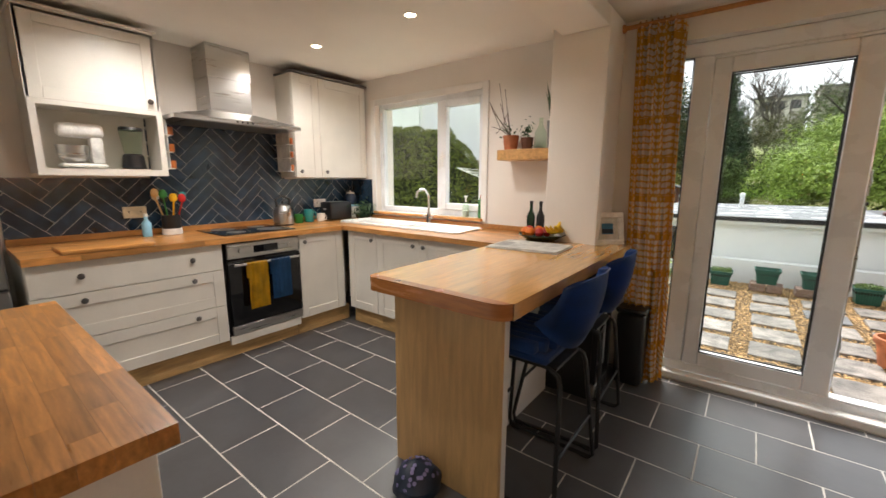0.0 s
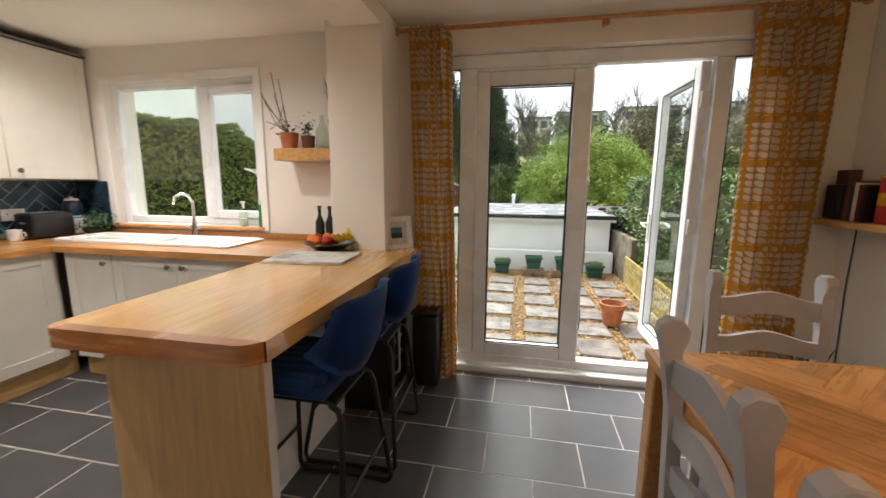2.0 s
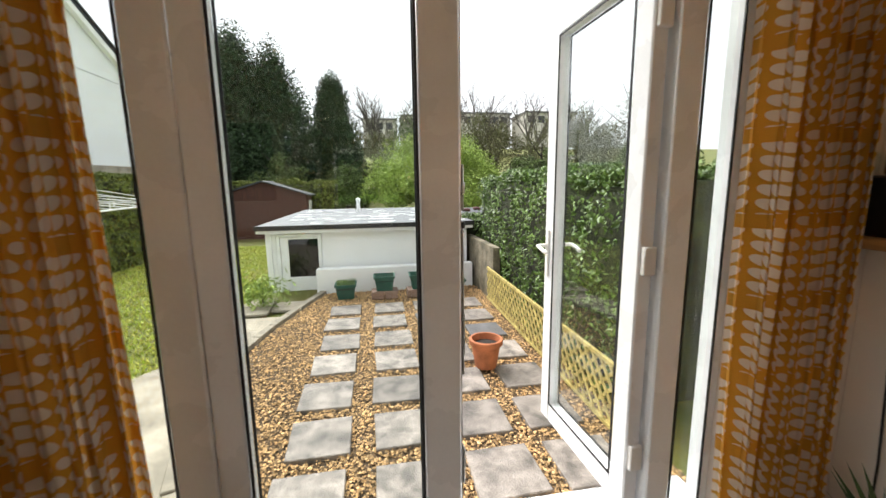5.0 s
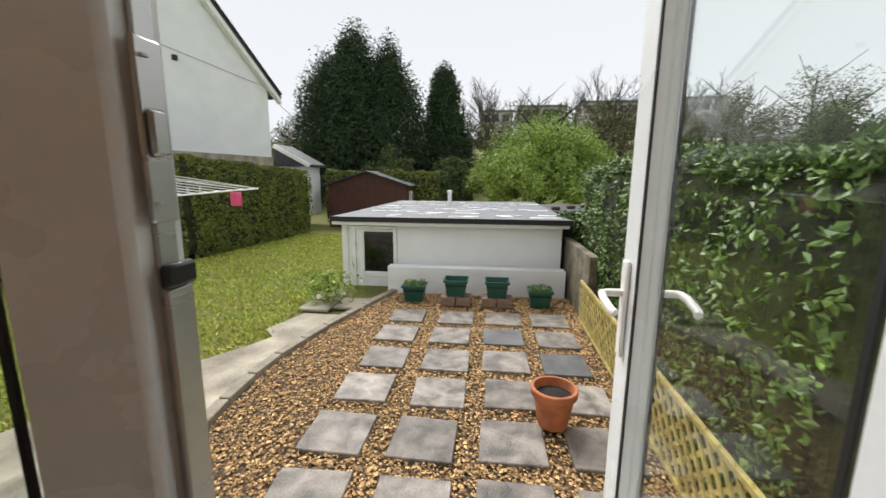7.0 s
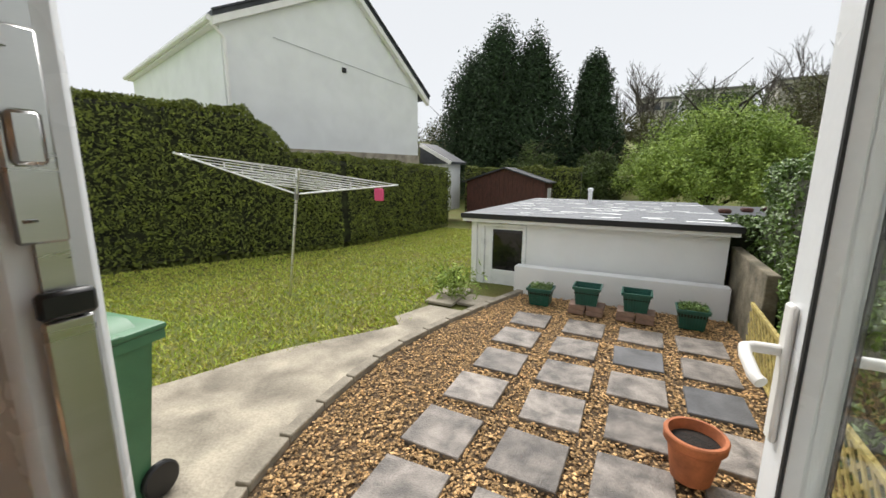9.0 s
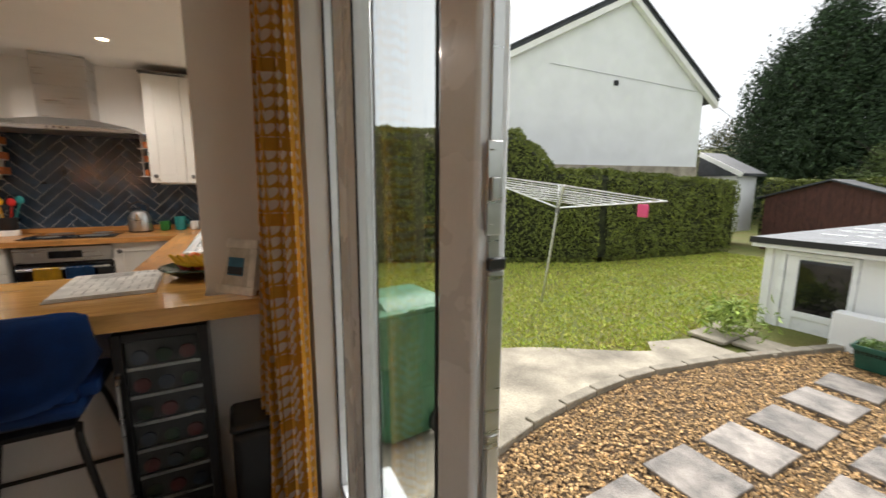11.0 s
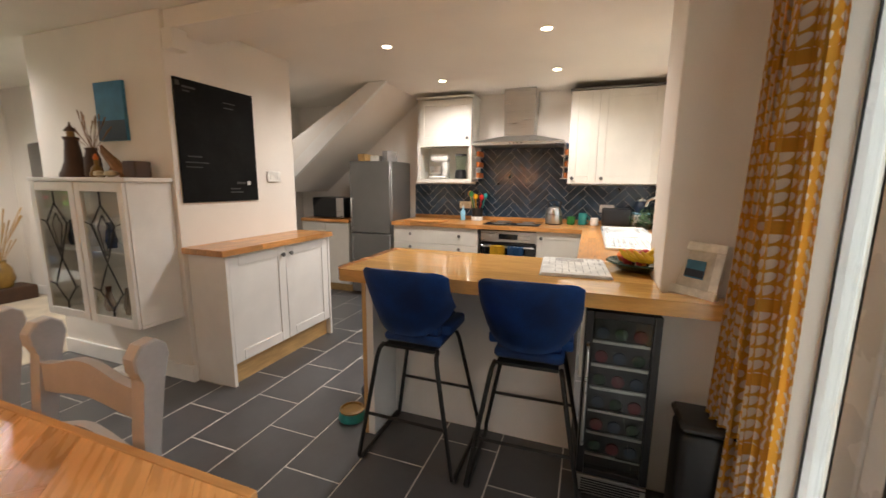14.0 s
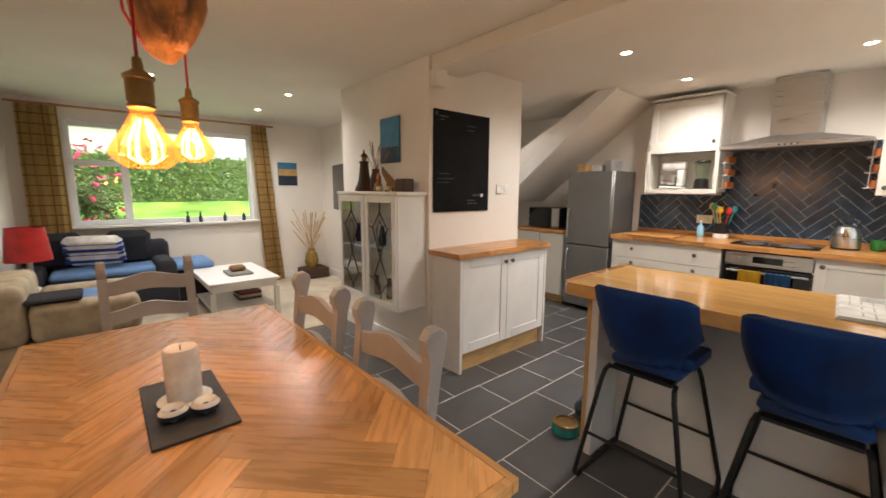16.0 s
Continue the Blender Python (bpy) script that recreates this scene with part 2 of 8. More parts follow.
def prism(bm, poly, z0, z1, axis="z"):
    """Extrude a flat outline. axis z: (x, y); x: (y, z); y: (x, z)."""
    def at(p, h):
        return {"z": (p[0], p[1], h), "x": (h, p[0], p[1]), "y": (p[0], h, p[1])}[axis]
    a = [bm.verts.new(at(p, z0)) for p in poly]
    b = [bm.verts.new(at(p, z1)) for p in poly]
    bm.faces.new(a[::-1])
    bm.faces.new(b)
    for i in range(len(poly)):
        j = (i + 1) % len(poly)
        bm.faces.new((a[i], a[j], b[j], b[i]))
    return bm


def finish(bm, angle=38):
    bmesh.ops.recalc_face_normals(bm, faces=bm.faces)
    lim = radians(angle)
    for f in bm.faces:
        f.smooth = True
    for e in bm.edges:
        if len(e.link_faces) == 2 and e.calc_face_angle(0) > lim:
            e.smooth = False
    return bm


def meshed(name, bm, material, smooth=True):
    if smooth:
        finish(bm)
    me = bpy.data.meshes.new(name)
    bm.to_mesh(me)
    bm.free()
    me.materials.append(M[material] if isinstance(material, str) else material)
    return me


def part(name, bm, material, parent=None, label="", kind="", smooth=True, m=None):
    """One mesh object, under a thing or a part."""
    ob = new(name, meshed(name, bm, material, smooth))
    if parent is not None:
        ob.parent = parent
    if m is not None:
        ob.matrix_basis = m
    return tagged(ob, label=label, kind=kind)


def thing(name, at=(0, 0, 0), label="", category="", group="", rz=0.0, kind=""):
    ob = new(name)
    ob.empty_display_size = 0.1
    ob.matrix_basis = pose(*at, 0, 0, rz)
    return tagged(ob, label, category, group, kind)


def single(name, bm, material, label, category, at=None, group="", kind="", rz=0.0):
    """A thing of one mesh; at: where its own origin stands."""
    ob = part(name, bm, material, None, kind=kind)
    if at is not None:
        ob.matrix_basis = pose(*at, 0, 0, rz)
    return tagged(ob, label, category, group, kind)


def structure(name, bm, material, label="", parent=None):
    return part(name, bm, material, parent, label=label, kind="structure")


def clip_poly(poly, x0, x1, y0, y1):
    def cut(ps, inside, meet):
        out = []
        for i, p in enumerate(ps):
            q = ps[i - 1]
            if inside(p):
                if not inside(q):
                    out.append(meet(q, p))
                out.append(p)
            elif inside(q):
                out.append(meet(q, p))
        return out

    def atx(x):
        return lambda a, b: (x, a[1] + (b[1] - a[1]) * (x - a[0]) / (b[0] - a[0]))

    def aty(y):
        return lambda a, b: (a[0] + (b[0] - a[0]) * (y - a[1]) / (b[1] - a[1]), y)
    for ins, mt in ((lambda p: p[0] >= x0, atx(x0)), (lambda p: p[0] <= x1, atx(x1)), (lambda p: p[1] >= y0, aty(y0)), (lambda p: p[1] <= y1, aty(y1))):
        if len(poly) < 3:
            return []
        poly = cut(poly, ins, mt)
    return poly


def poly_area(p):
    return abs(sum(p[i - 1][0] * p[i][1] - p[i][0] * p[i - 1][1] for i in range(len(p)))) / 2


def herringbone(rects, w, l, gap, ox, oy, keep=0.0004):
    """Planks of w by l laid at 45 degrees in herringbone, cut to the rectangles."""
    out = []
    c = math.sqrt(0.5)
    span = 26
    for i in range(-span * 2, span * 2):
        for j in range(-span, span):
            # a zigzag column in the turned frame
            bxx, byy = i * w + j * l, i * w - j * l
            for quad in (((0, 0), (l, w)), ((-w, 0), (0, l)),):
                (a0, b0), (a1, b1) = quad
                g = gap / 2
                pts = [(bxx + a0 + g, byy + b0 + g), (bxx + a1 - g, byy + b0 + g), (bxx + a1 - g, byy + b1 - g), (bxx + a0 + g, byy + b1 - g)]
                p = [((u - v) * c + ox, (u + v) * c + oy) for u, v in pts]
                for r in rects:
                    q = clip_poly(p, *r)
                    if len(q) > 2 and poly_area(q) > keep:
                        out.append(q)
    return out


# ================================================================ the large structure
OX = -3.62      # wall behind the oven
WY = 2.96       # wall with the kitchen window
EX = 1.96       # east wall
BY = -4.12      # living-room window wall
CZ = 2.40       # ceiling

structure("floor", bx(OX, EX, -1.60, 3.06, -0.12, -0.0009), "grout", "pale grout bed of the slate tiled floor")
structure("ceiling", bx(-3.9, 2.2, BY - 0.25, 3.32, CZ, CZ + 0.12), "ceil", "plain off-white plastered ceiling")
structure("carpet", bx(-1.58, EX, BY, -1.602, -0.12, 0.004), "carpet", "cream fitted carpet of the living room")
structure("wall_west", bx(OX - 0.2, OX, -1.8, WY + 0.02, -0.12, CZ), "wall")
wk = bx(OX - 0.2, -3.225, WY, WY + 0.28, -0.12, CZ)
box(wk, -1.825, -0.60, WY, WY + 0.28, -0.12, CZ)
box(wk, -3.225, -1.825, WY, WY + 0.28, -0.12, 1.03)
box(wk, -3.225, -1.825, WY, WY + 0.28, 2.155, CZ)
structure("wall_kitchen_window", wk, "wall")
structure("pillar", bx(-1.10, -0.74, 2.62, WY - 0.002, 0.0, CZ - 0.001, bev=0.004), "wall", "plain cream plastered pillar")
structure("beam", bx(-1.04, -0.74, -0.178, 2.618, 2.29, CZ - 0.001, bev=0.004), "ceil", "white plastered ceiling beam")
wd = bx(-0.598, -0.50, 2.985, 3.15, -0.12, CZ)
box(wd, 1.49, EX + 0.2, 2.985, 3.15, -0.12, CZ)
box(wd, -0.50, 1.49, 2.985, 3.15, 2.227, CZ)
structure("wall_patio_doors", wd, "wall")
structure("wall_east", bx(EX, EX + 0.2, BY - 0.2, 2.983, -0.12, CZ), "wall")
we = bx(-1.80, -0.52, BY - 0.25, BY, -0.12, CZ)
box(we, 1.48, EX + 0.2, BY - 0.25, BY, -0.12, CZ)
box(we, -0.52, 1.48, BY - 0.25, BY, -0.12, 0.96)
box(we, -0.52, 1.48, BY - 0.25, BY, 2.19, CZ)
structure("wall_living_window", we, "wall")
structure("wall_living_west", bx(-1.80, -1.60, BY, -1.602, -0.12, CZ), "wall")
structure("wall_blackboard", bx(-1.82, -0.715, -1.60, -0.18, 0.0, CZ - 0.001, bev=0.004), "wall", "cream plastered wall block with the blackboard")
structure("wall_stairs_back", bx(OX, -1.822, -1.76, -1.60, -0.12, CZ - 0.001), "wall")
structure("soffit_nib", bx(-0.82, -0.72, -0.178, -0.09, 2.17, 2.288), "wall")

# the sloping underside of the stairs and its string
slope = bmesh.new()
prism(slope, [(0.27, CZ - 0.002), (-1.16, 1.26), (-1.598, 1.26), (-1.598, 1.50), (0.05, CZ - 0.002)], OX + 0.001, -2.70, "x")
structure("stair_soffit", slope, "wall", "white plastered sloping underside of the stairs")
sb = bmesh.new()
prism(sb, [(0.31, CZ - 0.002), (-1.598, 0.87), (-1.598, 1.05), (0.10, CZ - 0.002)], -2.698, -2.65, "x")
structure("stair_string", sb, "trim", "white painted stair string")

# skirtings
for nm, a in (("baseboard_east", (EX - 0.018, EX - 0.001, -4.1, 2.98, 0.004, 0.11)),
              ("baseboard_block", (-0.714, -0.697, -1.60, -0.18, 0.0, 0.12)),
              ("baseboard_block_end", (-0.735, -0.697, -0.179, -0.162, 0.0, 0.12)),
              ("baseboard_living", (-1.58, EX - 0.02, BY + 0.001, BY + 0.018, 0.004, 0.11)),
              ("baseboard_living_west", (-1.599, -1.582, BY + 0.02, -1.61, 0.004, 0.11))):
    structure(nm, bx(*a, bev=0.004), "trim")

# ---------------------------------------------------------------- kitchen units
def shaker(w, h, t=0.02, rail=0.075, bare=False):
    """A framed door standing at the origin: x from 0 to w, z from 0 to h, its face towards -y."""
    bm = bmesh.new()
    if bare:
        return box(bm, 0, w, 0, t, 0, h, bev=0.003)
    box(bm, 0, w, 0.008, t, 0, h)
    box(bm, 0, rail, 0, 0.0078, 0, h, bev=0.002)
    box(bm, w - rail, w, 0, 0.0078, 0, h, bev=0.002)
    box(bm, rail, w - rail, 0, 0.0078, 0, rail, bev=0.002)
    box(bm, rail, w - rail, 0, 0.0078, h - rail, h, bev=0.002)
    return bm


def knob_mesh():
    bm = bmesh.new()
    lathe(bm, [(0.007, 0), (0.006, 0.012), (0.016, 0.017), (0.018, 0.024), (0.012, 0.030), (0, 0.031)], 14)
    bmesh.ops.rotate(bm, verts=bm.verts, matrix=Matrix.Rotation(radians(90), 3, "X"))
    return meshed("knob", bm, "pewter")


KNOB = knob_mesh()


def knob(parent, x, z, y=0.0):
    ob = new("knob", KNOB)
    ob.parent = parent
    ob.matrix_basis = pose(x, y, z)
    return tagged(ob, label="round pewter knob")


def unit(name, at, rz, w, d, z0, z1, fronts, label, category="cabinet", paint="cab", open_front=False, group="fitted kitchen units"):
    """A cabinet: origin at its left front foot corner, face to -y before the turn. fronts: (x0, x1, z0, z1, knobs, bare, kind)."""
    th = thing(name, at, label, category, group, rz)
    body = bmesh.new()
    if open_front:
        t = 0.018
        box(body, 0, t, 0, d, z0, z1)
        box(body, w - t, w, 0, d, z0, z1)
        box(body, t, w - t, 0, d, z0, z0 + t)
        box(body, t, w - t, 0, d, z1 - t, z1)
        box(body, t, w - t, d - 0.01, d, z0 + t, z1 - t)
        box(body, t, w - t, 0.0, d - 0.01, open_front - t / 2, open_front + t / 2)
    else:
        box(body, 0, w, 0.0215, d, z0, z1, bev=0.002)
    part("body", body, paint, th)
    for x0, x1, a, b, kn, bare, kind in fronts:
        f = part(kind, shaker(x1 - x0, b - a, bare=bare), paint, th, m=pose(x0, 0, a))
        for kx, kz in kn:
            knob(f, kx, kz)
    return th


def plinth(th, x0, x1, y, h=0.15, mt="plinth"):
    part("plinth", bx(x0, x1, y, y + 0.018, 0.0, h), mt, th, "pale oak plinth board")


# run along the oven wall, faces to +x  (turned by 90 degrees: local x runs to +y, face towards +x)
FX = -2.975


def west(y):
    return (FX, y, 0)


g = 0.003
u = unit("drawer_unit", west(0.205), 90, 1.01, 0.60, 0.15, 0.903,
         [(g, 1.007, 0.712, 0.900, [(0.22, 0.10), (0.80, 0.10)], True, "drawer"),
          (g, 1.007, 0.440, 0.708, [(0.22, 0.225), (0.80, 0.225)], False, "drawer"),
          (g, 1.007, 0.156, 0.436, [(0.22, 0.235), (0.80, 0.235)], False, "drawer")],
         "cream painted kitchen drawer unit with three drawers and pewter knobs")
plinth(u, 0.0, 1.61, 0.055)
u = unit("corner_base_cabinet", west(1.825), 90, 0.50, 0.60, 0.15, 0.903,
         [(g, 0.47, 0.156, 0.900, [(0.055, 0.680)], False, "door")],
         "cream painted kitchen base cabinet with one shaker door in the corner")
plinth(u, 0.0, 0.56, 0.055)

# run under the window, faces to -y
FY = 2.32
for i, (x0, x1, kx) in enumerate(((-2.92, -2.53, (0.05, 0.34)), (-2.53, -2.03, (0.05, 0.45)), (-2.03, -1.44, (0.06, 0.06)))):
    fr = []
    if i == 0:
        fr = [(g, 0.387, 0.156, 0.900, [(0.335, 0.680)], False, "door")]
    elif i == 1:
        fr = [(g, 0.497, 0.156, 0.900, [(0.445, 0.680)], False, "door")]
    else:
        fr = [(g, 0.587, 0.156, 0.900, [(0.055, 0.680)], False, "door")]
    u = unit("sink_base_cabinet" if i == 1 else "window_base_cabinet", (x0, FY, 0), 0, x1 - x0 - 0.001, 0.60, 0.15, 0.903, fr,
             ["cream painted kitchen base cabinet with one shaker door under the window", "cream painted cabinet with a shaker door under the white sink",
              "cream painted base cabinet with a shaker door beside the breakfast bar"][i])
    plinth(u, 0.0, x1 - x0 - 0.001, 0.055)

# wall cabinets on the oven wall
u = unit("open_wall_cabinet", (-3.32, 0.367, 0), 90, 0.668, 0.298, 1.402, 2.335,
         [(g, 0.665, 1.835, 2.332, [(0.605, 0.055)], False, "door")],
         "cream painted wall cabinet with a lift-up door above an open shelf", open_front=1.82, group="wall cabinets")
fr = bmesh.new()
box(fr, 0, 0.035, -0.02, -0.0005, 1.388, 1.832)
box(fr, 0.633, 0.668, -0.02, -0.0005, 1.388, 1.832)
box(fr, 0.035, 0.633, -0.02, -0.0005, 1.388, 1.43)
box(fr, 0.035, 0.633, -0.02, -0.0005, 1.802, 1.832)
part("front_frame", fr, "cab", u)
part("cornice", bx(-0.012, 0.680, -0.03, 0.29, 2.336, 2.354, bev=0.004), "cab", u)
u = unit("tall_wall_cabinet", (-3.335, 2.08, 0), 90, 0.862, 0.284, 1.385, 2.32,
         [(g, 0.278, 1.388, 2.317, [(0.045, 0.055)], False, "door"), (0.282, 0.859, 1.388, 2.317, [(0.05, 0.055)], False, "door")],
         "cream painted double-door wall cabinet with pewter knobs near the window", group="wall cabinets")
part("cornice", bx(-0.012, 0.862, -0.03, 0.282, 2.321, 2.338, bev=0.004), "pewter", u, "dark grey cornice strip")

# worktops of glued staves
def worktop(name, x0, x1, y0, y1, z1, along, label, w=0.042, seed=1, t=0.04, mx=0.45, mn=0.22, mt=None, skip=None):
    th = thing(name, ((x0 + x1) / 2, (y0 + y1) / 2, z1 - t), label, "worktop")
    rnd = random.Random(seed)
    cx, cy = (x0 + x1) / 2, (y0 + y1) / 2
    meshes = {}
    if along == "y":
        rows, length, a0, b0 = int(round((x1 - x0) / w)), y1 - y0, x0 - cx, y0 - cy
        w = (x1 - x0) / rows
    else:
        rows, length, a0, b0 = int(round((y1 - y0) / w)), x1 - x0, y0 - cy, x0 - cx
        w = (y1 - y0) / rows
    mt = mt or ("stave_y" if along == "y" else "stave")
    for r in range(rows):
        s = -rnd.random() * mn
        while s < length - 0.001:
            ln = round(rnd.uniform(mn, mx), 2)
            e = min(length, s + ln)
            if length - e < 0.05:
                e = length
            s0 = max(0, s)
            n = round(e - s0, 3)
            if n > 0.004:
                key = n
                if key not in meshes:
                    bm = bmesh.new()
                    if along == "y":
                        box(bm, 0.0, w - 0.0004, 0, n - 0.0004, 0, t)
                    else:
                        box(bm, 0, n - 0.0004, 0.0, w - 0.0004, 0, t)
                    meshes[key] = meshed("stave", bm, mt, smooth=False)
                ob = new("stave", meshes[key])
                ob.parent = th
                ob.matrix_basis = pose(a0 + r * w, b0 + s0, 0) if along == "y" else pose(b0 + s0, a0 + r * w, 0)
            s = e
    return th


worktop("oven_run_worktop", OX + 0.002, -2.935, 0.20, 2.268, 0.945, "y", "solid beech stave kitchen worktop along the oven wall", seed=3, w=0.057, mx=0.75, mn=0.4)
worktop("sink_run_worktop", -2.93, -1.28, 2.27, WY - 0.002, 0.945, "x", "solid beech stave kitchen worktop around the white sink", seed=4, w=0.057, mx=0.75, mn=0.4)
worktop("corner_worktop", OX + 0.002, -2.932, 2.27, WY - 0.002, 0.945, "x", "solid beech stave worktop in the kitchen corner", seed=14, w=0.057, mx=0.6, mn=0.3)
up = bx(OX + 0.001, OX + 0.021, 0.20, WY - 0.03, 0.946, 0.987, bev=0.002)
box(up, OX + 0.022, -1.102, WY - 0.022, WY - 0.001, 0.946, 0.987, bev=0.002)
single("worktop_upstand", up, "stave_y", "narrow beech upstand along the back of the kitchen worktops", "upstand")

# ---------------------------------------------------------------- the breakfast bar
bar = thing("breakfast_bar", (-0.95, 2.0, 0), "breakfast bar with a thick varnished oak top and oak end panel", "breakfast bar")
px0, px1, py0, py1 = -1.275, -0.560, 1.108, 2.955
R = 0.075
nplank = 6
for i in range(nplank):
    a, b = px0 + (px1 - px0) * i / nplank, px0 + (px1 - px0) * (i + 1) / nplank - 0.0005
    ys = py0 + 0.045
    bm = bmesh.new()
    box(bm, a + 0.95, b + 0.95, ys - 2.0, (2.617 if b > -1.102 and a < -0.738 else py1) - 2.0, 0.884, 0.946)
    part("plank", bm, "penwood", bar, smooth=False)
nose = bmesh.new()
arc = []
for k in range(9):
    t = math.pi / 2 * k / 8
    arc.append((px0 + R * 0.6 - R * 0.6 * math.cos(t) + 0.95, py0 + R * 0.6 - R * 0.6 * math.sin(t) - 2.0))
arc2 = [(px1 - R * (1 - math.sin(math.pi / 2 * k / 8)) + 0.95, py0 + R * (1 - math.cos(math.pi / 2 * k / 8)) - 2.0) for k in range(9)]
out = arc + arc2 + [(px1 + 0.95 - 0.0005, py0 + R - 2.0), (px1 + 0.95 - 0.0005, py0 + R + 0.002 - 2.0), (px0 + 0.95, py0 + R + 0.002 - 2.0)]
out = [p for i, p in enumerate(out) if (Vector(p) - Vector(out[i - 1])).length > 1e-5]
prism(nose, [(x, y if y < py0 + 0.0449 - 2.0 else py0 + 0.0449 - 2.0) for x, y in out[:18]] + [(px1 + 0.95 - 0.0005, py0 + 0.0449 - 2.0), (px0 + 0.95, py0 + 0.0449 - 2.0)], 0.884, 0.946)
bmesh.ops.remove_doubles(nose, verts=nose.verts, dist=0.0003)
part("end_board", nose, "penedge", bar, "rounded end board of the oak bar top")
part("end_panel", bx(-1.215 + 0.95, -0.645 + 0.95, 1.226 - 2.0, 1.248 - 2.0, 0.0, 0.883), "panel", bar, "pale oak veneered end panel")
part("corner_post", bx(-0.904 + 0.95, -0.645 + 0.95, 1.2485 - 2.0, 1.29 - 2.0, 0.0, 0.883, bev=0.003), "wcab", bar, "white painted end post")
part("back_panel", bx(-0.925 + 0.95, -0.905 + 0.95, 1.249 - 2.0, 2.305 - 2.0, 0.0, 0.883), "wcab", bar, "white painted back panel")
part("front_panel", bx(-1.215 + 0.95, -1.197 + 0.95, 1.249 - 2.0, 2.30 - 2.0, 0.0, 0.883), "cab", bar)
part("side_panel", bx(-1.197 + 0.95, -0.906 + 0.95, 2.285 - 2.0, 2.303 - 2.0, 0.0, 0.883), "black", bar)

# ---------------------------------------------------------------- blackboard cabinet
u = unit("sideboard_cabinet", (-0.748, 0.152, 0), 180, 1.08, 0.328, 0.15, 0.903,
         [(0.028, 0.538, 0.156, 0.900, [(0.470, 0.680)], False, "door"), (0.542, 1.052, 0.156, 0.900, [(0.04, 0.680)], False, "door")],
         "white two-door shaker cabinet with a beech top below the blackboard", paint="wcab", group="")
part("end_panel", bx(-0.001, 0.025, -0.004, 0.328, 0.0, 0.903, bev=0.002), "wcab", u)
part("end_panel", bx(1.056, 1.081, -0.004, 0.328, 0.0, 0.903, bev=0.002), "wcab", u)
plinth(u, 0.026, 1.055, 0.04)
worktop("sideboard_worktop", -1.845, -0.708, -0.178, 0.183, 0.945, "x", "thick beech stave top of the white sideboard", w=0.048, seed=8, mx=0.36, mn=0.14)

bb = thing("blackboard", (-1.06, -0.178, 1.235), "large frameless wall blackboard with faint chalk writing", "blackboard")
part("board", bx(-0.315, 0.305, 0.0, 0.012, 0, 0.79, bev=0.001), "chalk", bb)


# ================================================================ windows and patio doors
def pane(parent, x0, x1, z0, z1, y, label="", t=0.006):
    ob = part("pane", bx(x0, x1, y - t / 2, y + t / 2, z0, z1), "pane", parent, label, smooth=False)
    ob.visible_shadow = False
    return ob


fr = thing("door_1", (0.5, 3.06, 0), "white plastic patio door frame with narrow side lights", "patio door frame", kind="structure")
bm = bmesh.new()
ox = -0.5
Y0, Y1 = 0.0, 0.07
for a in ((-0.52, -0.49, 0.045, 2.225), (1.46, 1.51, 0.045, 2.225), (-0.49, 1.46, 2.135, 2.225), (-0.49, 1.46, 0.045, 0.108), (1.228, 1.325, 0.108, 2.135), (-0.336, -0.226, 0.108, 2.135), (-0.226, 0.545, 2.1155, 2.1345)):
    box(bm, a[0] + ox, a[1] + ox, Y0, Y1, a[2], a[3], bev=0.006)
part("frame", bm, "upvc", fr)
bm = bmesh.new()
for x0, x1 in ((-0.49, -0.336), (1.325, 1.46)):
    for a in ((x0, x0 + 0.006, 0.108, 2.135), (x1 - 0.006, x1, 0.108, 2.135), (x0, x1, 2.129, 2.135), (x0, x1, 0.108, 0.114)):
        box(bm, a[0] + ox, a[1] + ox, -0.001, 0.005, a[2], a[3])
part("gasket", bm, "gasket", fr)
pane(fr, -0.485 + ox, -0.341 + ox, 0.113, 2.13, 0.03)
pane(fr, 1.33 + ox, 1.455 + ox, 0.113, 2.13, 0.03)
single("door_threshold", bx(-0.55, 1.50, 2.972, 3.058, 0.0, 0.052, bev=0.008), "trim", "cream painted timber threshold below the patio doors", "threshold", kind="structure")
single("door_sill_outside", bx(-0.60, 1.60, 3.131, 3.32, -0.10, 0.04, bev=0.008), "upvc", "white plastic sill outside the patio doors", "sill", kind="structure")


def leaf(name, m, w, z0, z1, label, st=0.088, st2=None):
    """A glazed door leaf from its hinge at the origin along x."""
    th = new(name)
    th.matrix_basis = m
    tagged(th, label, "patio door", "patio doors")
    bm = bmesh.new()
    t = 0.06
    st2 = st2 or st
    for a in ((0, st, z0, z1), (w - st2, w, z0, z1), (st, w - st2, z0, z0 + st + 0.01), (st, w - st2, z1 - st, z1)):
        box(bm, a[0], a[1], 0, t, a[2], a[3], bev=0.007)
    part("leaf_frame", bm, "upvc", th)
    bm = bmesh.new()
    g0, g1, h0, h1 = st, w - st2, z0 + st + 0.01, z1 - st
    for y in (-0.0015, t - 0.003):
        for a in ((g0, g0 + 0.008, h0, h1), (g1 - 0.008, g1, h0, h1), (g0, g1, h1 - 0.008, h1), (g0, g1, h0, h0 + 0.008)):
            box(bm, a[0], a[1], y, y + 0.0045, a[2], a[3])
    part("gasket", bm, "gasket", th)
    pane(th, g0, g1, h0, h1, t / 2)
    return th


